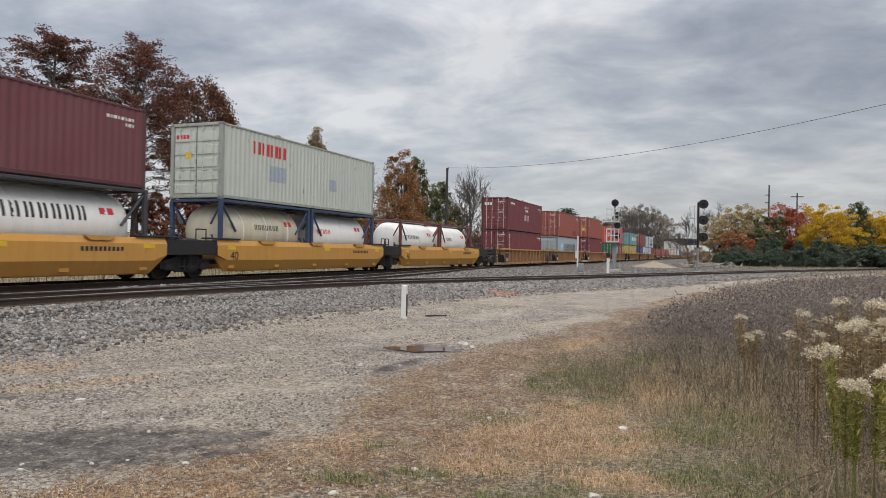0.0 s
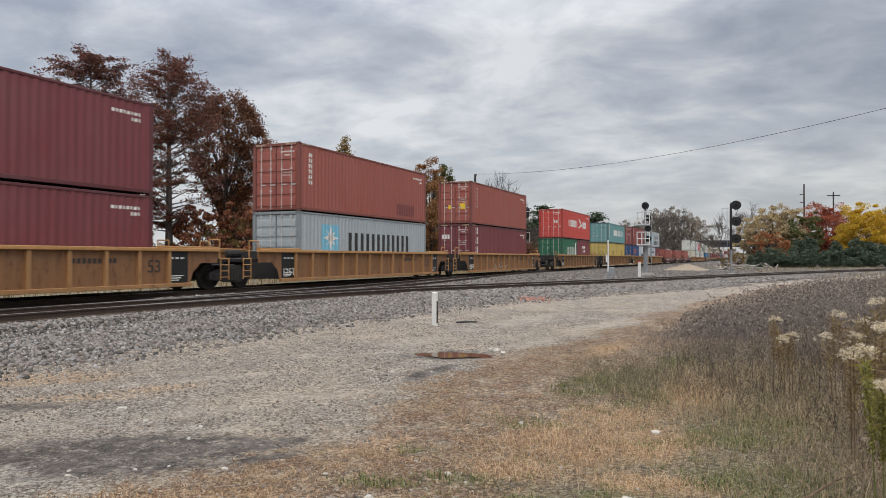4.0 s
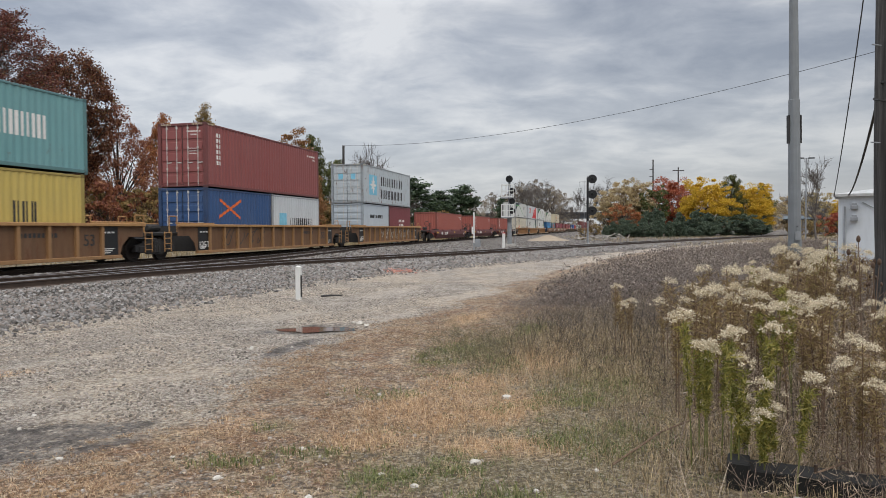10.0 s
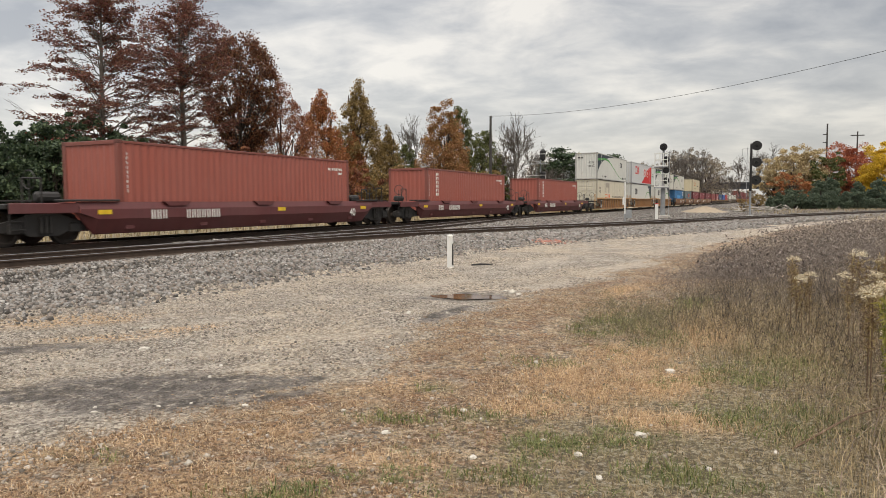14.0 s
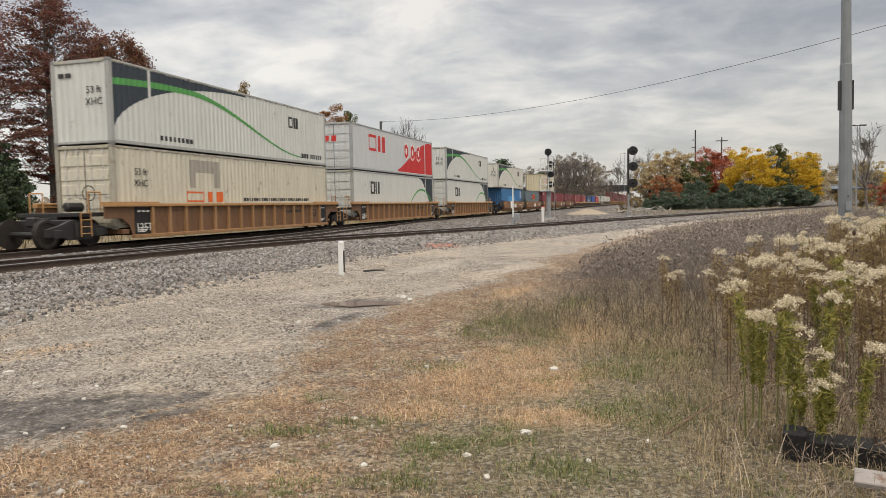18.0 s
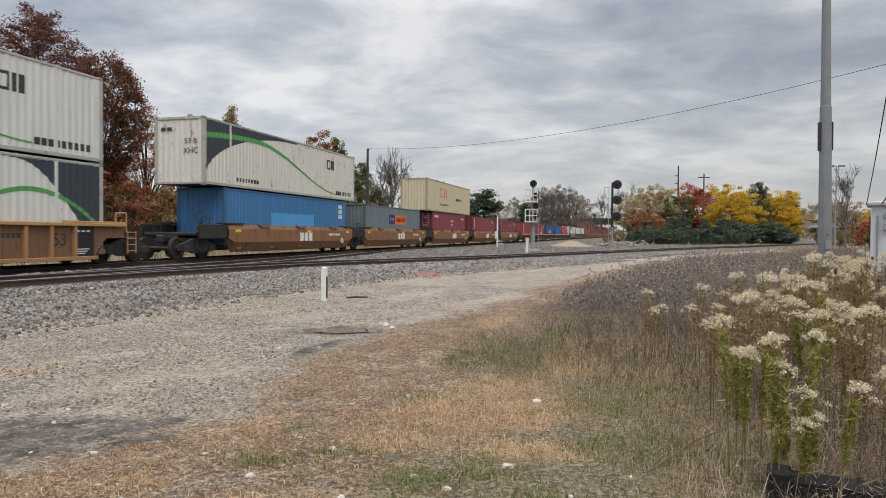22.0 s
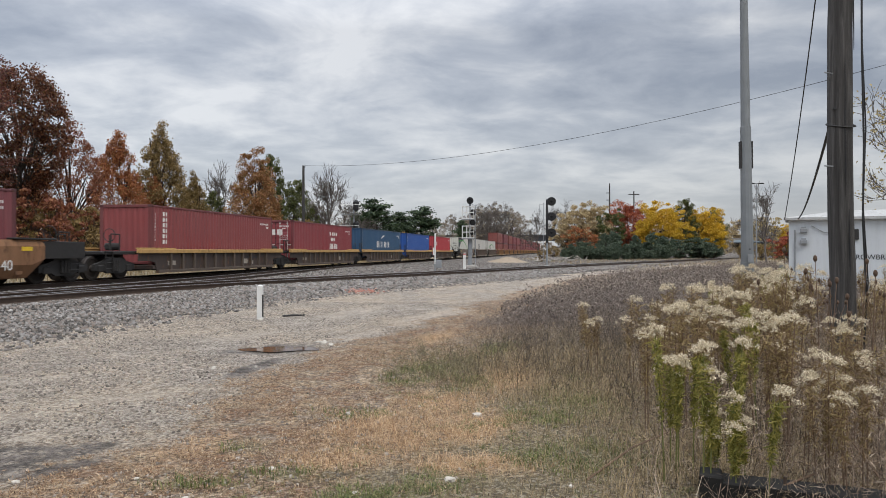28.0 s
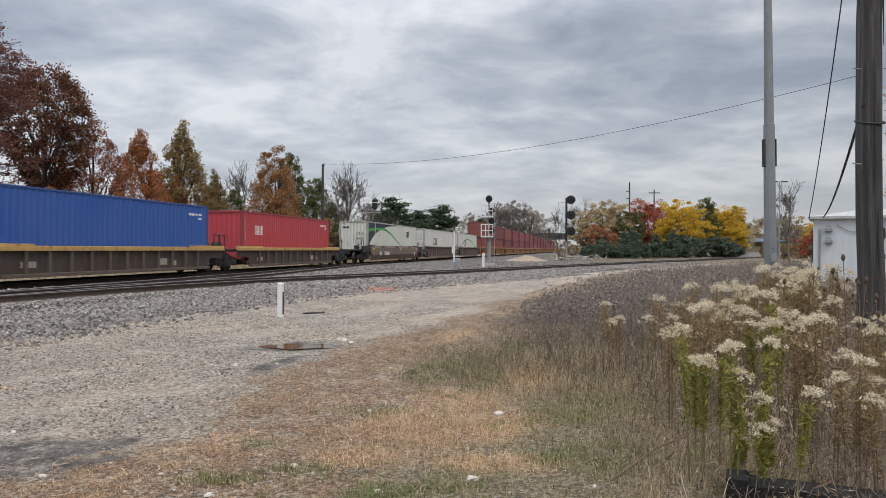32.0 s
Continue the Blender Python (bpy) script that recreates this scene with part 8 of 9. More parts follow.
def rock(x, y, size, seed):
    rng = np.random.default_rng(seed)
    bm = bmesh.new()
    bmesh.ops.create_icosphere(bm, subdivisions=2, radius=1)
    for v in bm.verts:
        n_ = noise.noise(v.co * 1.7 + Vector((seed, 0, 0)))
        v.co = Vector((v.co.x * size * 0.6, v.co.y * size * 0.45, v.co.z * size * 0.3)) * (1 + 0.5 * n_)
    me = bpy.data.meshes.new("stone")
    bm.to_mesh(me)
    bm.free()
    me.materials.append(PALE_STONE)
    ob = tagged(new("stone", me), "pale loose stone lying on the grass", "stone", "pale stones")
    ob.matrix_basis = pose(x, y, gz(x, y) + size * 0.12, 0, 0, seed * 40)


for k, (x, y, s) in enumerate(((-2.02, 11.85, 0.2), (-1.88, 11.7, 0.14), (-2.15, 11.95, 0.12), (-3.7, 4.75, 0.05), (-4.1, 4.5, 0.06), (-4.2, 4.62, 0.045), (-3.5, 4.9, 0.04), (0.34, 6.95, 0.13), (0.05, 5.0, 0.1), (-5.3, 6.6, 0.13), (-4.7, 6.2, 0.08), (-4.0, 6.1, 0.07), (-0.35, 4.55, 0.07), (-0.6, 4.75, 0.06), (0.9, 4.9, 0.06), (-0.2, 4.2, 0.06), (-2.7, 7.4, 0.07), (-6.1, 7.6, 0.1), (-2.2, 5.0, 0.05), (-4.1, 15.7, 0.17), (-3.15, 9.6, 0.09), (-1.3, 5.3, 0.07), (-1.7, 4.6, 0.08), (-1.0, 4.3, 0.07), (0.45, 4.5, 0.06), (-2.6, 4.3, 0.06), (-3.0, 4.9, 0.07))):
    rock(x, y, s * 0.72, k + 1)

# ---- marker posts ----


def marker_post(x, y, h, wide, cap, label):
    root = thing("marker_post", label, "post", "white track posts", pose(x, y, gz(x, y), 0, 0, -8))
    part("post", Geo().box(-wide / 2, wide / 2, -wide / 2, wide / 2, -0.3, h - 0.06, 0.012), WHITE, root)
    part("cap", Geo().lathe("z", [(h - 0.06, wide * 0.62), (h - 0.02, wide * 0.62), (h, wide * 0.3)], 10), WHITE if not cap else cap, root)
    part("dark_edge", Geo().box(wide / 2, wide / 2 + 0.006, -wide * 0.32, wide * 0.32, 0.05, h * 0.72), STEEL_DARK, root)
    return root


marker_post(-4.2, 16.0, 0.78, 0.12, None, "white-painted wooden marker post with a dark edge")
marker_post(1.56, 50.5, 1.1, 0.2, RED_MARK, "white post with a red top beside the track")
p = thing("switch_marker", "slim white post with a grey relay box", "post", at=pose(-0.49, 43.1, gz(-0.49, 43.1)))
part("pole", Geo().lathe("z", [(-0.3, 0.05), (2.35, 0.045), (2.4, 0.02)], 8), WHITE, p)
part("relay_box", Geo().box(0.06, 0.4, -0.15, 0.15, 0.25, 0.75, 0.02), GALV, p, "grey relay box")
part("sign", Geo().box(-0.14, -0.05, -0.02, 0.02, 1.05, 1.5, 0.005), WHITE, p)
part("stake", Geo().box(-0.05, 0.05, -0.3, -0.2, -0.2, 0.5), GALV, p)

# ---- signals ----
LENS = plain("dark_signal_lens", (0.015, 0.015, 0.018), 0.15)


def signal_head(parent, x, y, z, r=0.36):
    """A round black backboard with a hooded lens, facing -y."""
    h = part("signal_head", Geo().lathe("y", [(y - 0.03, r - 0.03), (y - 0.04, r), (y, r), (y + 0.02, r - 0.04), (y + 0.22, 0.17), (y + 0.26, 0.1)], 26, (x, 0, z)), BLACK, parent, "round black signal head")
    g = Geo()
    for k in range(9):
        a0, a1 = math.pi * (k / 9 * 1.2 - 0.1), math.pi * ((k + 1) / 9 * 1.2 - 0.1)
        p0, p1 = (x + 0.14 * math.cos(a0), z + 0.14 * math.sin(a0)), (x + 0.14 * math.cos(a1), z + 0.14 * math.sin(a1))
        g.quad((p0[0], y - 0.36, p0[1]), (p1[0], y - 0.36, p1[1]), (p1[0], y - 0.04, p1[1]), (p0[0], y - 0.04, p0[1]))
    part("hood", g, BLACK, h)
    part("lens", Geo().lathe("y", [(y - 0.05, 0.11), (y - 0.042, 0.11)], 14, (x, 0, z)), LENS, h)
    return h


sg = thing("railway_signal", "silver signal mast with three round black heads", "signal", at=pose(8.66, 58.0, gz(8.66, 58.0), 0, 0, -8) @ Matrix.Diagonal((0.875, 0.875, 0.84, 1)))
part("mast", Geo().lathe("z", [(-0.3, 0.09), (2.3, 0.085), (6.7, 0.075), (6.75, 0.03)], 10), GALV, sg)
part("upper_mast", Geo().lathe("z", [(2.35, 0.11), (6.6, 0.1)], 10), BLACK, sg)
part("base", Geo().box(-0.28, 0.28, -0.28, 0.28, -0.1, 0.14, 0.03), plain("pale_concrete", (0.42, 0.4, 0.37), 0.9), sg, "concrete footing")
for z in (3.35, 4.95, 6.45):
    signal_head(sg, 0.42, -0.05, z, 0.43)
    part("bracket", Geo().box(0.05, 0.42, 0.0, 0.08, z - 0.05, z + 0.05), BLACK, sg)
ladder(sg, -0.32, 0.0, 0.5, 6.3, GALV, 0.4, 18)
for z in (4.0, 5.1, 6.2):
    part("ladder_bracket", Geo().tube([(-0.32, 0, z), (-0.05, 0, z)], 0.02, 5).tube([(-0.75, 0, z), (-0.32, 0, z)], 0.02, 5), GALV, sg)
part("guard_rail", Geo().tube([(-0.75, 0, 6.2), (-0.7, 0, 5.6), (-0.32, 0, 4.8)], 0.018, 5), GALV, sg)

sg = thing("railway_signal", "silver signal mast with white-framed platforms and black heads", "signal", at=pose(2.11, 54.2, gz(2.11, 54.2), 0, 0, -4))
part("mast", Geo().lathe("z", [(-0.3, 0.17), (2.25, 0.17), (2.27, 0.1), (5.1, 0.085)], 12), GALV, sg)
part("base", Geo().box(-0.5, 0.5, -0.4, 0.4, -0.1, 0.2, 0.03), plain("pale_concrete", (0.42, 0.4, 0.37), 0.9), sg, "concrete footing")
signal_head(sg, 0.0, -0.25, 5.2, 0.27)
for z in (4.3, 3.5, 2.75):
    part("signal_head", Geo().lathe("y", [(-0.16, 0.22), (-0.1, 0.24), (0.12, 0.1)], 18, (0.2, 0, z)), BLACK, sg, "round black signal head")
for z0 in (2.27, 3.78):
    for a in (-0.6, -0.26, 0.0, 0.3):
        for y in (-0.42, 0.38):
            part("frame_post", Geo().box(a - 0.022, a + 0.022, y, y + 0.04, z0, z0 + 1.0), WHITE, sg)
    for y in (-0.43, 0.37):
        for z in (z0 + 0.05, z0 + 0.5, z0 + 0.97):
            part("frame_rail", Geo().box(-0.63, 0.33, y, y + 0.05, z - 0.025, z + 0.025), WHITE, sg)
    for x in (-0.62, 0.29):
        part("frame_rail", Geo().box(x, x + 0.04, -0.42, 0.4, z0 + 0.94, z0 + 1.0), WHITE, sg)
    part("platform", Geo().box(-0.63, 0.33, -0.45, 0.42, z0 - 0.06, z0), GALV, sg)
ladder(sg, 0.42, 0.2, 0.2, 4.9, GALV, 0.4, 16)

sg = thing("railway_signal", "silver signal mast with two black heads beyond the train", "signal", at=pose(-9.66, 75.4, gz(-9.66, 75.4), 0, 0, -8))
part("mast", Geo().lathe("z", [(-0.3, 0.1), (6.6, 0.08), (6.65, 0.03)], 10), GALV, sg)
for z in (4.2, 6.5):
    part("signal_head", Geo().box(-0.05, 0.6, -0.35, 0.2, z - 0.62, z + 0.62, 0.22), BLACK, sg, "tall black signal head")
for z in (3.35, 5.6):
    part("platform", Geo().box(-1.4, 0.7, -0.5, 0.5, z - 0.06, z), GALV, sg)
    part("rail", Geo().tube([(-1.4, -0.5, z), (-1.4, -0.5, z + 1.0), (0.7, -0.5, z + 1.0), (0.7, -0.5, z)], 0.025, 5, False), WHITE, sg)
ladder(sg, -0.4, -0.2, 0.2, 6.3, GALV, 0.4, 18)

# ---- poles and wires ----
m = Mat("weathered_pole_timber", 0.92)
t = m.noise(m.coord((9, 9, 0.35)), 2.4, 8, 0.68, 0.5)
m.color(m.ramp(t, (0.3, (0.02, 0.018, 0.017)), (0.5, (0.05, 0.047, 0.045)), (0.72, (0.115, 0.11, 0.104))))
m.bump(t, 0.9, 0.03)
POLE_WOOD = m.m
CABLE = plain("black_cable", (0.012, 0.012, 0.012), 0.6)

ux, uy = 5.2, 9.1
up_ = thing("utility_pole", "weathered grey wooden utility pole with cracks and cables", "pole", at=pose(ux, uy, gz(ux, uy)))
part("pole", Geo().tube([(0.02 * math.sin(k), 0.015 * math.cos(k * 2), -0.4 + k * 0.82) for k in range(14)], [0.158 - 0.002 * k for k in range(14)], 20), POLE_WOOD, up_, "", True)
for k, a in enumerate((-1.4, -1.75, -0.9, -2.2)):
    part("crack", Geo().tube([(0.157 * math.cos(a + 0.03 * math.sin(j + k)), 0.157 * math.sin(a + 0.03 * math.sin(j + k)), 0.4 + 1.9 * k + j * 0.35) for j in range(6)], [0.004, 0.009, 0.008, 0.01, 0.008, 0.003], 4, False), BLACK, up_, "dark drying crack")
part("wire_band", Geo().tube([(0.168 * math.cos(k * math.pi / 10), 0.168 * math.sin(k * math.pi / 10), 3.25 + 0.05 * math.sin(k * math.pi / 10)) for k in range(21)], 0.011, 5, False), CABLE, up_)
part("service_cable", Geo().tube([(0.15, -0.13, 10.4), (0.2, -0.12, 6.0), (0.21, -0.11, 4.2), (0.24, -0.1, 3.0), (0.2, -0.14, 2.0), (0.26, -0.12, 1.0), (0.22, -0.1, 0.1)], 0.013, 5, False), CABLE, up_)
part("service_cable", Geo().tube([(0.22, -0.08, 4.6), (0.29, -0.06, 3.2), (0.24, -0.08, 2.2), (0.31, -0.07, 1.2), (0.25, -0.06, 0.1)], 0.009, 5, False), CABLE, up_)
for z in (2.7, 3.9):
    part("step_bolt", Geo().tube([(-0.16, -0.1, z), (-0.3, -0.16, z)], 0.009, 5), GALV, up_)

gx_, gy_ = 14.62, 33.44
POLE_GREY = plain("dull_grey_steel", (0.19, 0.205, 0.215), 0.65, 0.0, 0.12, 1.5)
gp = thing("steel_pole", "tall tapered grey steel pole", "pole", at=pose(gx_, gy_, gz(gx_, gy_), 0, -0.7, 0))
part("lower_shaft", Geo().lathe("z", [(-0.2, 0.3), (0.9, 0.295), (0.92, 0.285), (7.4, 0.245), (7.42, 0.225)], 12), POLE_GREY, gp)
part("upper_shaft", Geo().lathe("z", [(7.3, 0.222), (13.6, 0.175), (13.62, 0.19), (14.0, 0.188), (14.02, 0.168), (22.0, 0.13)], 12), POLE_GREY, gp)
for sx in (-1, 1):
    part("side_bracket", Geo().box(sx * 0.27 - 0.03, sx * 0.27 + 0.03, -0.12, 0.12, 5.4, 6.7, 0.01), STEEL_DARK, gp, "dark flat bracket")
part("clamp", Geo().lathe("z", [(13.55, 0.2), (14.05, 0.2)], 12), STEEL_DARK, gp)
part("plate", Geo().box(-0.12, 0.12, -0.36, -0.34, 0.9, 1.3), GALV, gp)
part("bolt", Geo().box(-0.06, 0.0, -0.37, -0.35, 1.5, 1.56), STEEL_DARK, gp)

tx, ty = -14.74, 73.54
tp = thing("telegraph_pole", "thin grey wooden pole beyond the train", "pole", at=pose(tx, ty, gz(tx, ty)))
part("pole", Geo().tube([(0, 0, -0.3), (0, 0, 5), (0, 0, 10.6)], [0.17, 0.15, 0.12], 8), POLE_WOOD, tp)
part("insulator", Geo().lathe("z", [(10.4, 0.05), (10.55, 0.07), (10.68, 0.03)], 8, (0.14, 0, 0)), GALV, tp)
for x, y, h, arms in ((37.2, 155.5, 16.4, 0), (45.5, 166.0, 15.6, 1), (30.6, 68.0, 7.9, 2), (29.0, 66.0, 6.4, 0)):
    fp = thing("distant_pole", "slim dark pole in the distance", "pole", "distant poles", pose(x, y, gz(x, y)))
    part("pole", Geo().tube([(0, 0, -0.3), (0, 0, h)], [0.2 if arms < 2 else 0.07, 0.14 if arms < 2 else 0.05], 8), POLE_WOOD if arms < 2 else GALV, fp)
    if arms == 1:
        part("crossarm", Geo().box(-1.3, 1.3, -0.06, 0.06, h - 0.9, h - 0.7), POLE_WOOD, fp)
    if arms == 0 and h > 10:
        for k in range(3):
            part("crossarm", Geo().box(-0.75, 0.1, -0.05, 0.05, h - 2.2 - 1.6 * k, h - 2.05 - 1.6 * k), POLE_WOOD, fp)
    if arms == 2:
        part("lamp_head", Geo().box(-0.75, -0.2, -0.1, 0.1, h - 0.05, h + 0.06, 0.02).box(0.2, 0.75, -0.1, 0.1, h - 0.05, h + 0.06, 0.02).box(-0.3, 0.3, -0.03, 0.03, h - 0.02, h + 0.02), BLACK, fp, "twin floodlight heads")


def cable(name, a, b, sag, r, label, n=40):
    pts = []
    for k in range(n + 1):
        u = k / n
        q = Vector(a).lerp(Vector(b), u)
        pts.append((q.x, q.y, q.z - sag * 4 * u * (1 - u)))
    return tagged(part(name, Geo().tube(pts, r, 5), CABLE), label, "cable")


cable("overhead_wire", (tx + 0.14, ty, gz(tx, ty) + 10.6), (28.28, 28.28, 12.15), 2.0, 0.014, "single black overhead wire crossing the sky")
ep = thing("wooden_pole", "wooden pole carrying the overhead wire", "pole", at=pose(28.28, 28.28, gz(28.28, 28.28)))
part("pole", Geo().tube([(0, 0, -0.3), (0, 0, 12.3)], [0.17, 0.12], 8), POLE_WOOD, ep)

# ---- the signal hut ----
HUT_WHITE = paint((0.6, 0.635, 0.67), 0.06, 0.35, 0.5)
HUT_ROOF = paint((0.46, 0.465, 0.46), 0.45, 0.8, 0.65)
hx, hy = 13.8, 27.8
hut = thing("signal_hut", "white metal railway hut with a low hipped roof", "hut", at=pose(hx, hy, gz(hx, hy), 0, 0, -27))
# local x runs to the right along the front, y goes back
part("front_wall", Geo().box(0, 9.0, 0, 0.1, -0.3, 2.72, 0.01), HUT_WHITE, hut)
part("end_wall", Geo().box(0, 0.1, 0.1, 3.4, -0.3, 2.72, 0.01), HUT_WHITE, hut)
part("end_wall", Geo().box(8.9, 9.0, 0.1, 3.4, -0.3, 2.72, 0.01), HUT_WHITE, hut)
part("back_wall", Geo().box(0, 9.0, 3.4, 3.5, -0.3, 2.72, 0.01), HUT_WHITE, hut)
part("roof", Geo().add([(-0.16, -0.16, 2.72), (9.16, -0.16, 2.72), (9.16, 3.66, 2.72), (-0.16, 3.66, 2.72), (-0.16, -0.16, 2.78), (9.16, -0.16, 2.78), (9.16, 3.66, 2.78), (-0.16, 3.66, 2.78), (1.9, 1.75, 3.12), (7.1, 1.75, 3.12)],
                       [(3, 2, 1, 0), (0, 1, 5, 4), (1, 2, 6, 5), (2, 3, 7, 6), (3, 0, 4, 7), (4, 5, 9, 8), (5, 6, 9), (6, 7, 8, 9), (7, 4, 8)]), HUT_ROOF, hut, "pale stained metal roof")
part("eave_strip", Geo().box(-0.18, 9.18, -0.2, -0.16, 2.68, 2.78), HUT_ROOF, hut)
part("corner_pipe", Geo().lathe("z", [(0.2, 0.035), (2.3, 0.035)], 8, (0.22, -0.05, 0)), GALV, hut)
for z in (2.3, 1.85):
    part("wall_lamp", Geo().box(0.4, 0.66, -0.2, 0.0, z - 0.12, z + 0.05, 0.02).box(0.44, 0.62, -0.14, 0.0, z + 0.05, z + 0.12, 0.01), GALV, hut, "small grey wall fixture")
part("equipment_box", Geo().box(1.65, 2.05, -0.16, 0.0, 1.75, 2.0, 0.02), GALV, hut)
part("conduit", Geo().tube([(0.8, -0.05, 2.45), (1.2, -0.05, 2.2), (1.85, -0.06, 2.1)], 0.018, 5).tube([(1.85, -0.06, 2.0), (1.85, -0.06, 0.2)], 0.02, 5), GALV, hut)
part("meter", Geo().box(2.15, 2.4, -0.14, 0.0, 1.9, 2.3, 0.02), STEEL_DARK, hut)
part("meter_box", Geo().box(-0.35, -0.05, 0.3, 0.7, 0.1, 0.95, 0.02), GALV, hut)
part("name_board", words("TROWBRIDGE", 0.27, 0.004, BLACK_MARK), BLACK_MARK, hut, at=pose(3.0, -0.008, 1.22, 90, 0, 0))
part("door", Geo().box(6.9, 7.8, -0.03, 0.0, 0.1, 2.15, 0.01), HUT_WHITE, hut)
# partial ring of white tube for the dish-like shape on the roof
g = Geo()
for k in range(13):
    a0, a1 = math.pi * (0.08 + 0.42 * k / 13), math.pi * (0.08 + 0.42 * (k + 1) / 13)
    c0 = (5.6 - 1.6 * math.cos(a0), 3.3 + 1.5 * math.sin(a0) - 0.3)
    c1 = (5.6 - 1.6 * math.cos(a1), 3.3 + 1.5 * math.sin(a1) - 0.3)
    g.tube([(c0[0], 1.0, c0[1]), (c1[0], 1.0, c1[1])], 0.13, 8)
part("vent_pipe", g, HUT_WHITE, hut, "dish-like curved white tube on the roof")
part("roof_mast", Geo().tube([(3.95, 1.2, 3.2), (3.95, 1.2, 4.4)], 0.05, 6).box(3.6, 4.3, 1.17, 1.23, 4.34, 4.42), GALV, hut)


def hut_point(x, y, z):
    return tuple(pose(hx, hy, gz(hx, hy), 0, 0, -27) @ Vector((x, y, z)))


cable("service_drop", (ux - 0.15, uy - 0.12, gz(ux, uy) + 3.45), hut_point(0.35, -0.16, 2.75), 0.25, 0.022, "thick black service cable to the hut")
cable("service_drop", (7.4, 13.1, 9.6), hut_point(-0.15, -0.16, 2.7), 0.5, 0.016, "thin black cable coming down to the hut's eave")

# ---- bridges ----
CONCRETE = plain("stained_concrete", (0.24, 0.22, 0.2), 0.9, 0, 0.3, 0.6)
# one dark tone for the road bridge's deck and parapets
BRIDGE_DARK = plain("dark_bridge_deck", (0.05, 0.052, 0.058), 0.8, 0, 0.3, 0.3)
BEAM = plain("dark_bridge_beam", (0.06, 0.065, 0.075), 0.7)
bx, by = xy(-10, 402)
br = thing("road_bridge", "concrete road bridge over the railway", "bridge", at=pose(bx, by, 0.0, 0, 0, -HEADING))
part("deck", Geo().box(-75, 60, -5, 5, 9.4, 10.3, 0.05), BRIDGE_DARK, br)
part("parapet", Geo().box(-75, 60, -5.2, -5.0, 9.8, 11.0), BRIDGE_DARK, br)
part("parapet", Geo().box(-75, 60, 5.0, 5.2, 9.8, 11.0), BRIDGE_DARK, br)
for y in (-4, -1.4, 1.4, 4):
    part("beam", Geo().box(-70, 55, y - 0.3, y + 0.3, 7.5, 9.4), BEAM, br)
for x in (-38, -24, 6, 22):
    for y in (-3.5, 0, 3.5):
        part("pier", Geo().lathe("z", [(-0.5, 0.5), (6.9, 0.5)], 10, (x, y, 0)), CONCRETE, br)
    part("pier_cap", Geo().box(x - 0.7, x + 0.7, -4.8, 4.8, 6.9, 7.5), CONCRETE, br)
for sx, x in ((-1, -75), (1, 60)):
    g = Geo().prism([(-6, -0.5), (6, -0.5), (6, 9.5), (-6, 9.5)], *sorted((x, x - sx * 14)))
    part("abutment", g, CONCRETE, br)
bx, by = 104.0, 240.0
br = thing("highway_bridge", "low highway bridge with a pale blue-grey beam", "bridge", at=pose(bx, by, 0.0, 0, 0, -23))
part("deck", Geo().box(-24, 40, -4, 4, 5.4, 6.1, 0.05), CONCRETE, br)
part("beam", Geo().box(-22, 40, -4.2, -3.9, 4.6, 5.5), plain("pale_blue_beam", (0.3, 0.37, 0.42), 0.6), br)
part("underside", Geo().box(-22, 40, -3.9, 3.9, 4.3, 5.4), BEAM, br)
part("railing", Geo().box(-24, 40, -4.2, -4.1, 6.9, 7.0).box(-24, 40, -4.2, -4.1, 6.5, 6.58), STEEL_DARK, br)
for x in (-13, 3, 20, 36):
    part("pier", Geo().box(x - 0.6, x + 0.6, -3, 3, -0.5, 4.3), CONCRETE, br)
    part("railing_post", Geo().box(x - 0.08, x + 0.08, -4.2, -4.1, 6.1, 7.0), STEEL_DARK, br)

# ---- mound, brush pile, scrap ----
m = Mat("pale_sand", 0.95)
t = m.noise(m.coord(), 3, 6)
m.color(m.ramp(t, (0.3, (0.24, 0.185, 0.125)), (0.7, (0.37, 0.3, 0.22))))
m.bump(t, 0.4, 0.05)
SAND = m.m
g = Geo()
R_, A_ = 9, 26
vs = [(0, 0, 0.62)]
for i in range(1, R_ + 1):
    for k in range(A_):
        a, u = 2 * math.pi * k / A_, i / R_
        vs.append((u * 3.0 * math.cos(a), u * 8.0 * math.sin(a), 0.62 * (1 - u) ** 1.1 * (1 + 0.15 * math.sin(5 * a + i)) - 0.12 * u))
fs = [(0, 1 + k, 1 + (k + 1) % A_) for k in range(A_)]
fs += [(1 + (i - 1) * A_ + k, 1 + i * A_ + k, 1 + i * A_ + (k + 1) % A_, 1 + (i - 1) * A_ + (k + 1) % A_) for i in range(1, R_) for k in range(A_)]
g.add(vs, fs)
tagged(part("sand_mound", g, SAND, None, "", True, pose(7.7, 83.0, gz(7.7, 83.0))), "low mound of pale sand between the tracks", "mound")
bp = thing("brush_pile", "heap of pale cut branches beside the signal", "branches", at=pose(13.2, 80.0, gz(13.2, 80.0)))
rb = random.Random(8)
DEADWOOD = plain("pale_dead_wood", (0.4, 0.37, 0.33), 0.9)
for k in range(34):
    x, y, z, a, l = rb.gauss(0, 1.5), rb.gauss(0, 1.0), rb.uniform(0.05, 0.5), rb.uniform(0, 6.3), rb.uniform(0.6, 1.6)
    part("branch", Geo().tube([(x, y, z), (x + 0.5 * l * math.cos(a), y + 0.5 * l * math.sin(a), z + rb.uniform(-0.1, 0.25)), (x + l * math.cos(a), y + l * math.sin(a), z + rb.uniform(0.0, 0.5))], [0.06, 0.05, 0.02], 5), DEADWOOD, bp)
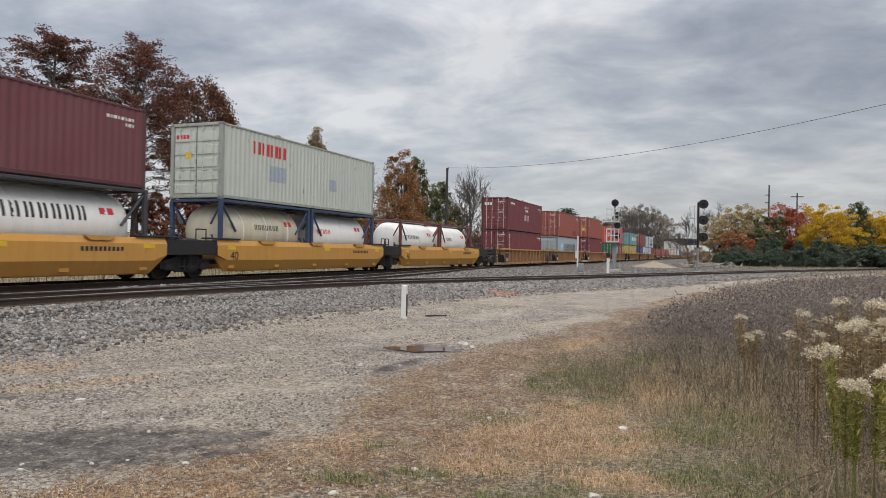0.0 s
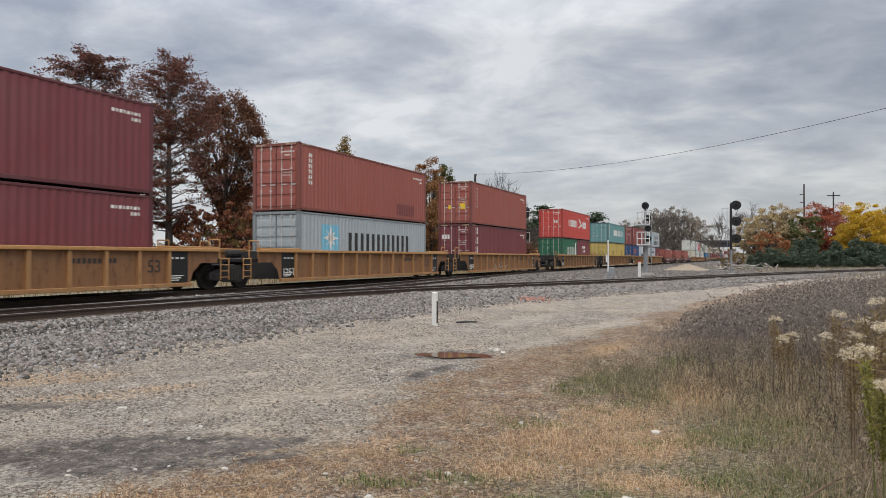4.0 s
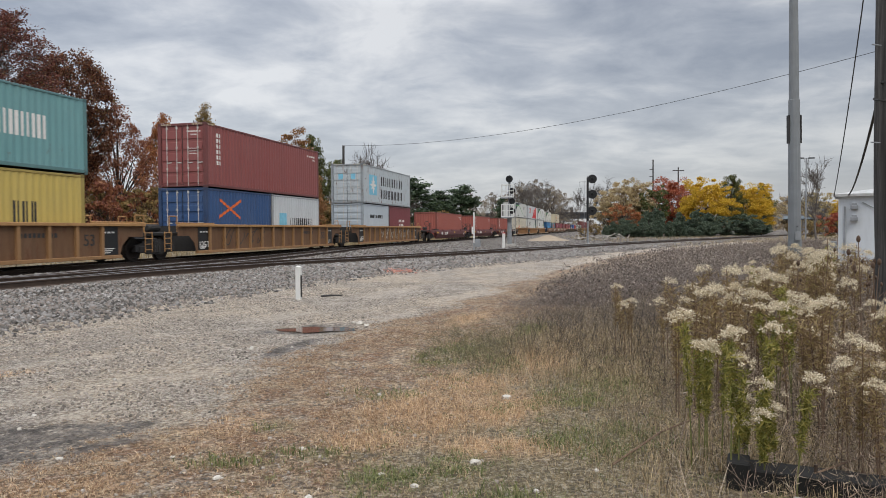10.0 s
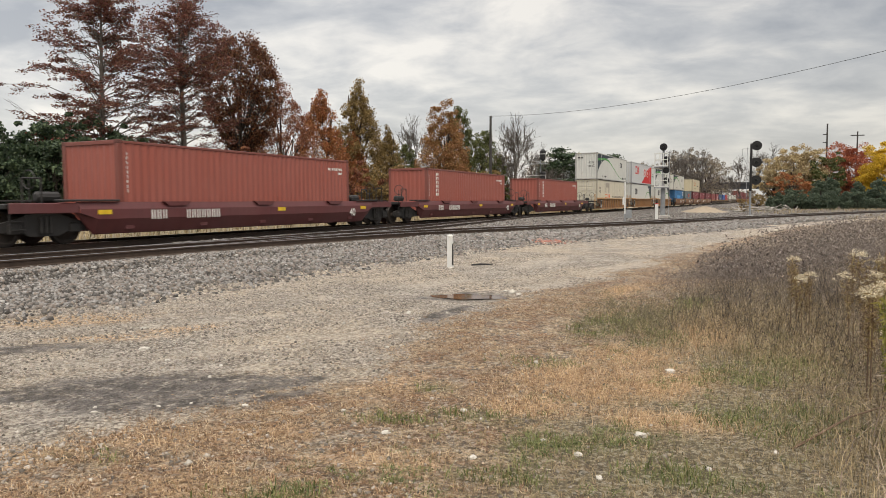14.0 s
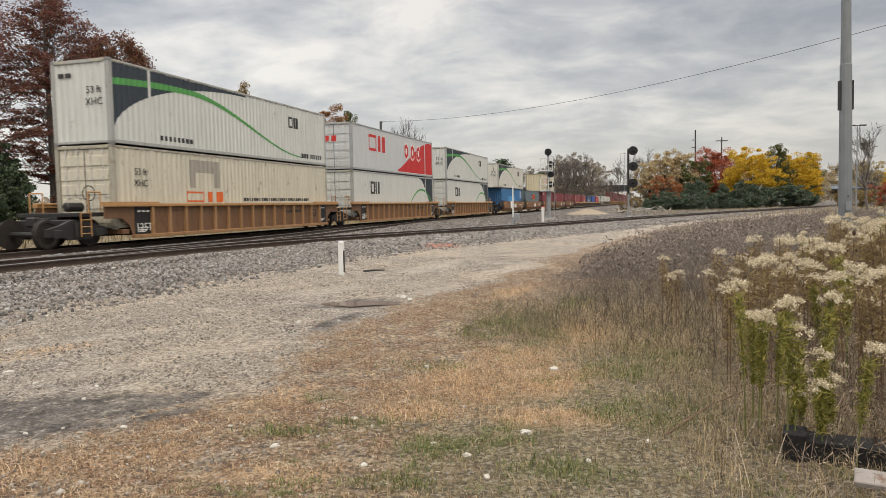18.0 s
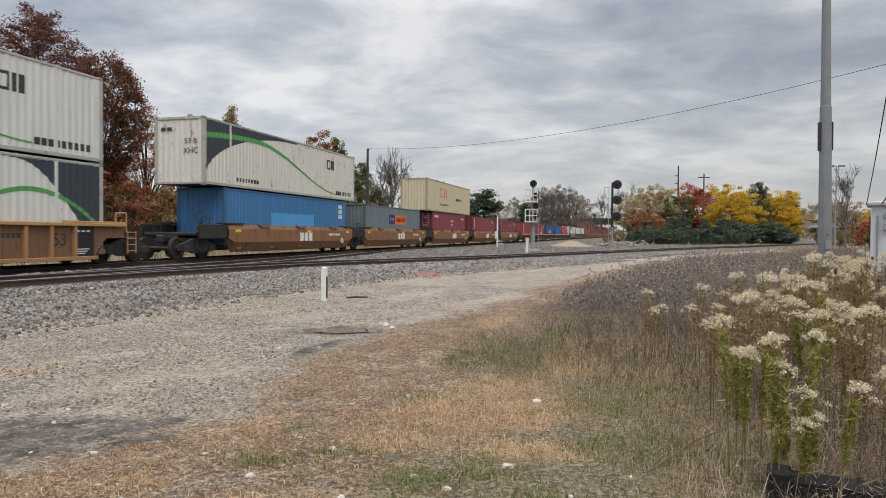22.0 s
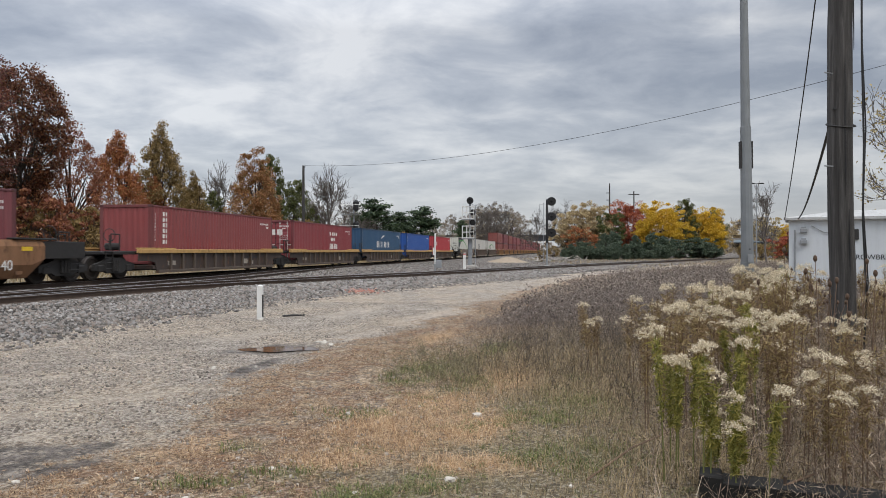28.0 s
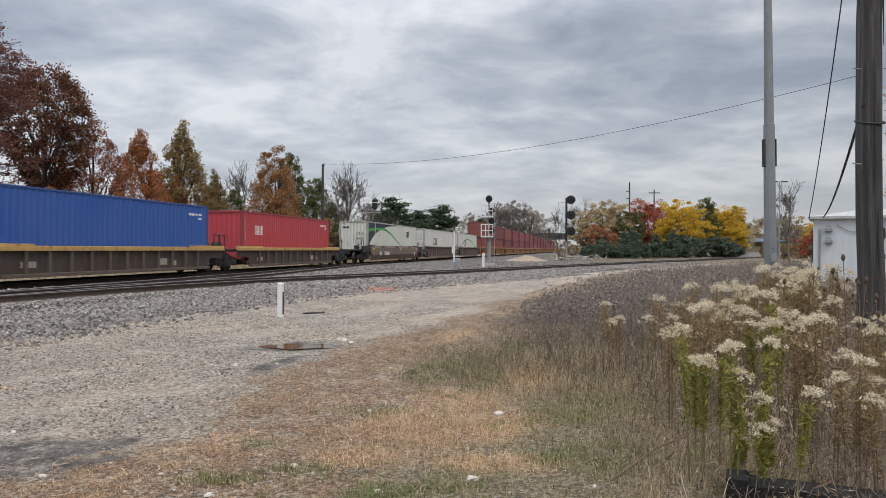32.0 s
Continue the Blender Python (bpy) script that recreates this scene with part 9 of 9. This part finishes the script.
cr = thing("track_scrap", "tarred black timber beam lying in the weeds", "scrap", at=pose(1.72, 4.62, gz(1.8, 4.6) - 0.05, 0, 0, -21))
TAR = plain("tarred_black_timber", (0.008, 0.0075, 0.007), 0.85, 0, 0.6, 14)
part("beam", Geo().box(0.0, 2.4, -0.03, 0.2, -0.05, 0.19, 0.008), TAR, cr)
part("end_block", Geo().box(-0.02, 0.12, -0.05, 0.16, -0.05, 0.23, 0.01), TAR, cr)
part("spike", Geo().tube([(0.5, 0.08, 0.18), (0.5, 0.08, 0.24)], 0.012, 6), RAIL_SIDE, cr)
bd = thing("loose_board", "weathered pale board with peeling paint", "board", at=pose(1.82, 3.92, gz(1.9, 3.9) + 0.15, 14, 0, -24))
part("board", Geo().box(0.0, 0.9, -0.07, 0.07, 0.0, 0.035, 0.006), paint((0.3, 0.27, 0.245), 0.5, 0.8, 0.8), bd)
part("block", Geo().box(0.3, 0.6, -0.04, 0.1, -0.2, 0.0, 0.01), TAR, bd)
for (ax, ay), (bx_, by_), ha, hb in (((1.02, 5.02), (2.18, 6.12), 0.06, 0.16), ((2.2, 4.5), (3.3, 5.15), 0.2, 0.14), ((2.9, 4.4), (2.75, 4.9), 0.05, 0.4)):
    sk = thing("dry_stick", "long brown dry stick lying among the weeds", "stick", "dry sticks", pose(ax, ay, gz(ax, ay)))
    dx, dy, dz = bx_ - ax, by_ - ay, gz(bx_, by_) - gz(ax, ay)
    part("stem", Geo().tube([(0, 0, ha - 0.06), (dx * 0.4, dy * 0.42, dz * 0.4 + (ha + hb) / 2), (dx * 0.75, dy * 0.73, dz * 0.75 + hb * 0.9), (dx, dy, dz + hb)], [0.009, 0.008, 0.006, 0.003], 5), STEM, sk)
    part("twig", Geo().tube([(dx * 0.7, dy * 0.68, dz * 0.7 + hb * 0.85), (dx * 0.85 + 0.06, dy * 0.78, dz + hb + 0.09)], [0.005, 0.002], 4), STEM, sk)
dk = thing("dark_stick", "short dark stick lying on the gravel", "stick", at=pose(-3.55, 16.5, gz(-3.55, 16.5) + 0.02))
part("stem", Geo().tube([(-0.24, -0.05, 0.0), (0.02, 0.0, 0.015), (0.26, 0.08, 0.01)], [0.022, 0.024, 0.016], 6), BLACK, dk)
cut = thing("white_post", "old white concrete post beyond the tracks", "post", at=pose(*xy(-24.5, 9.5), gz(*xy(-24.5, 9.5))))
part("post", Geo().box(-0.16, 0.16, -0.16, 0.16, -0.3, 2.75, 0.02), CONCRETE, cut)


def motions():
    """The train rolls by at a nearly steady speed."""
    for ob, s0, dz in MOVERS:
        rows = []
        for t in (0, 4, 8, 12, 16, 20, 24, 28, 32):
            x, y = xy(MAIN_LAT, along(s0, t))
            rows.append((t, pose(x, y, RAIL_Z + dz, 0, 0, -HEADING)))
        walk(ob, rows)


motions()
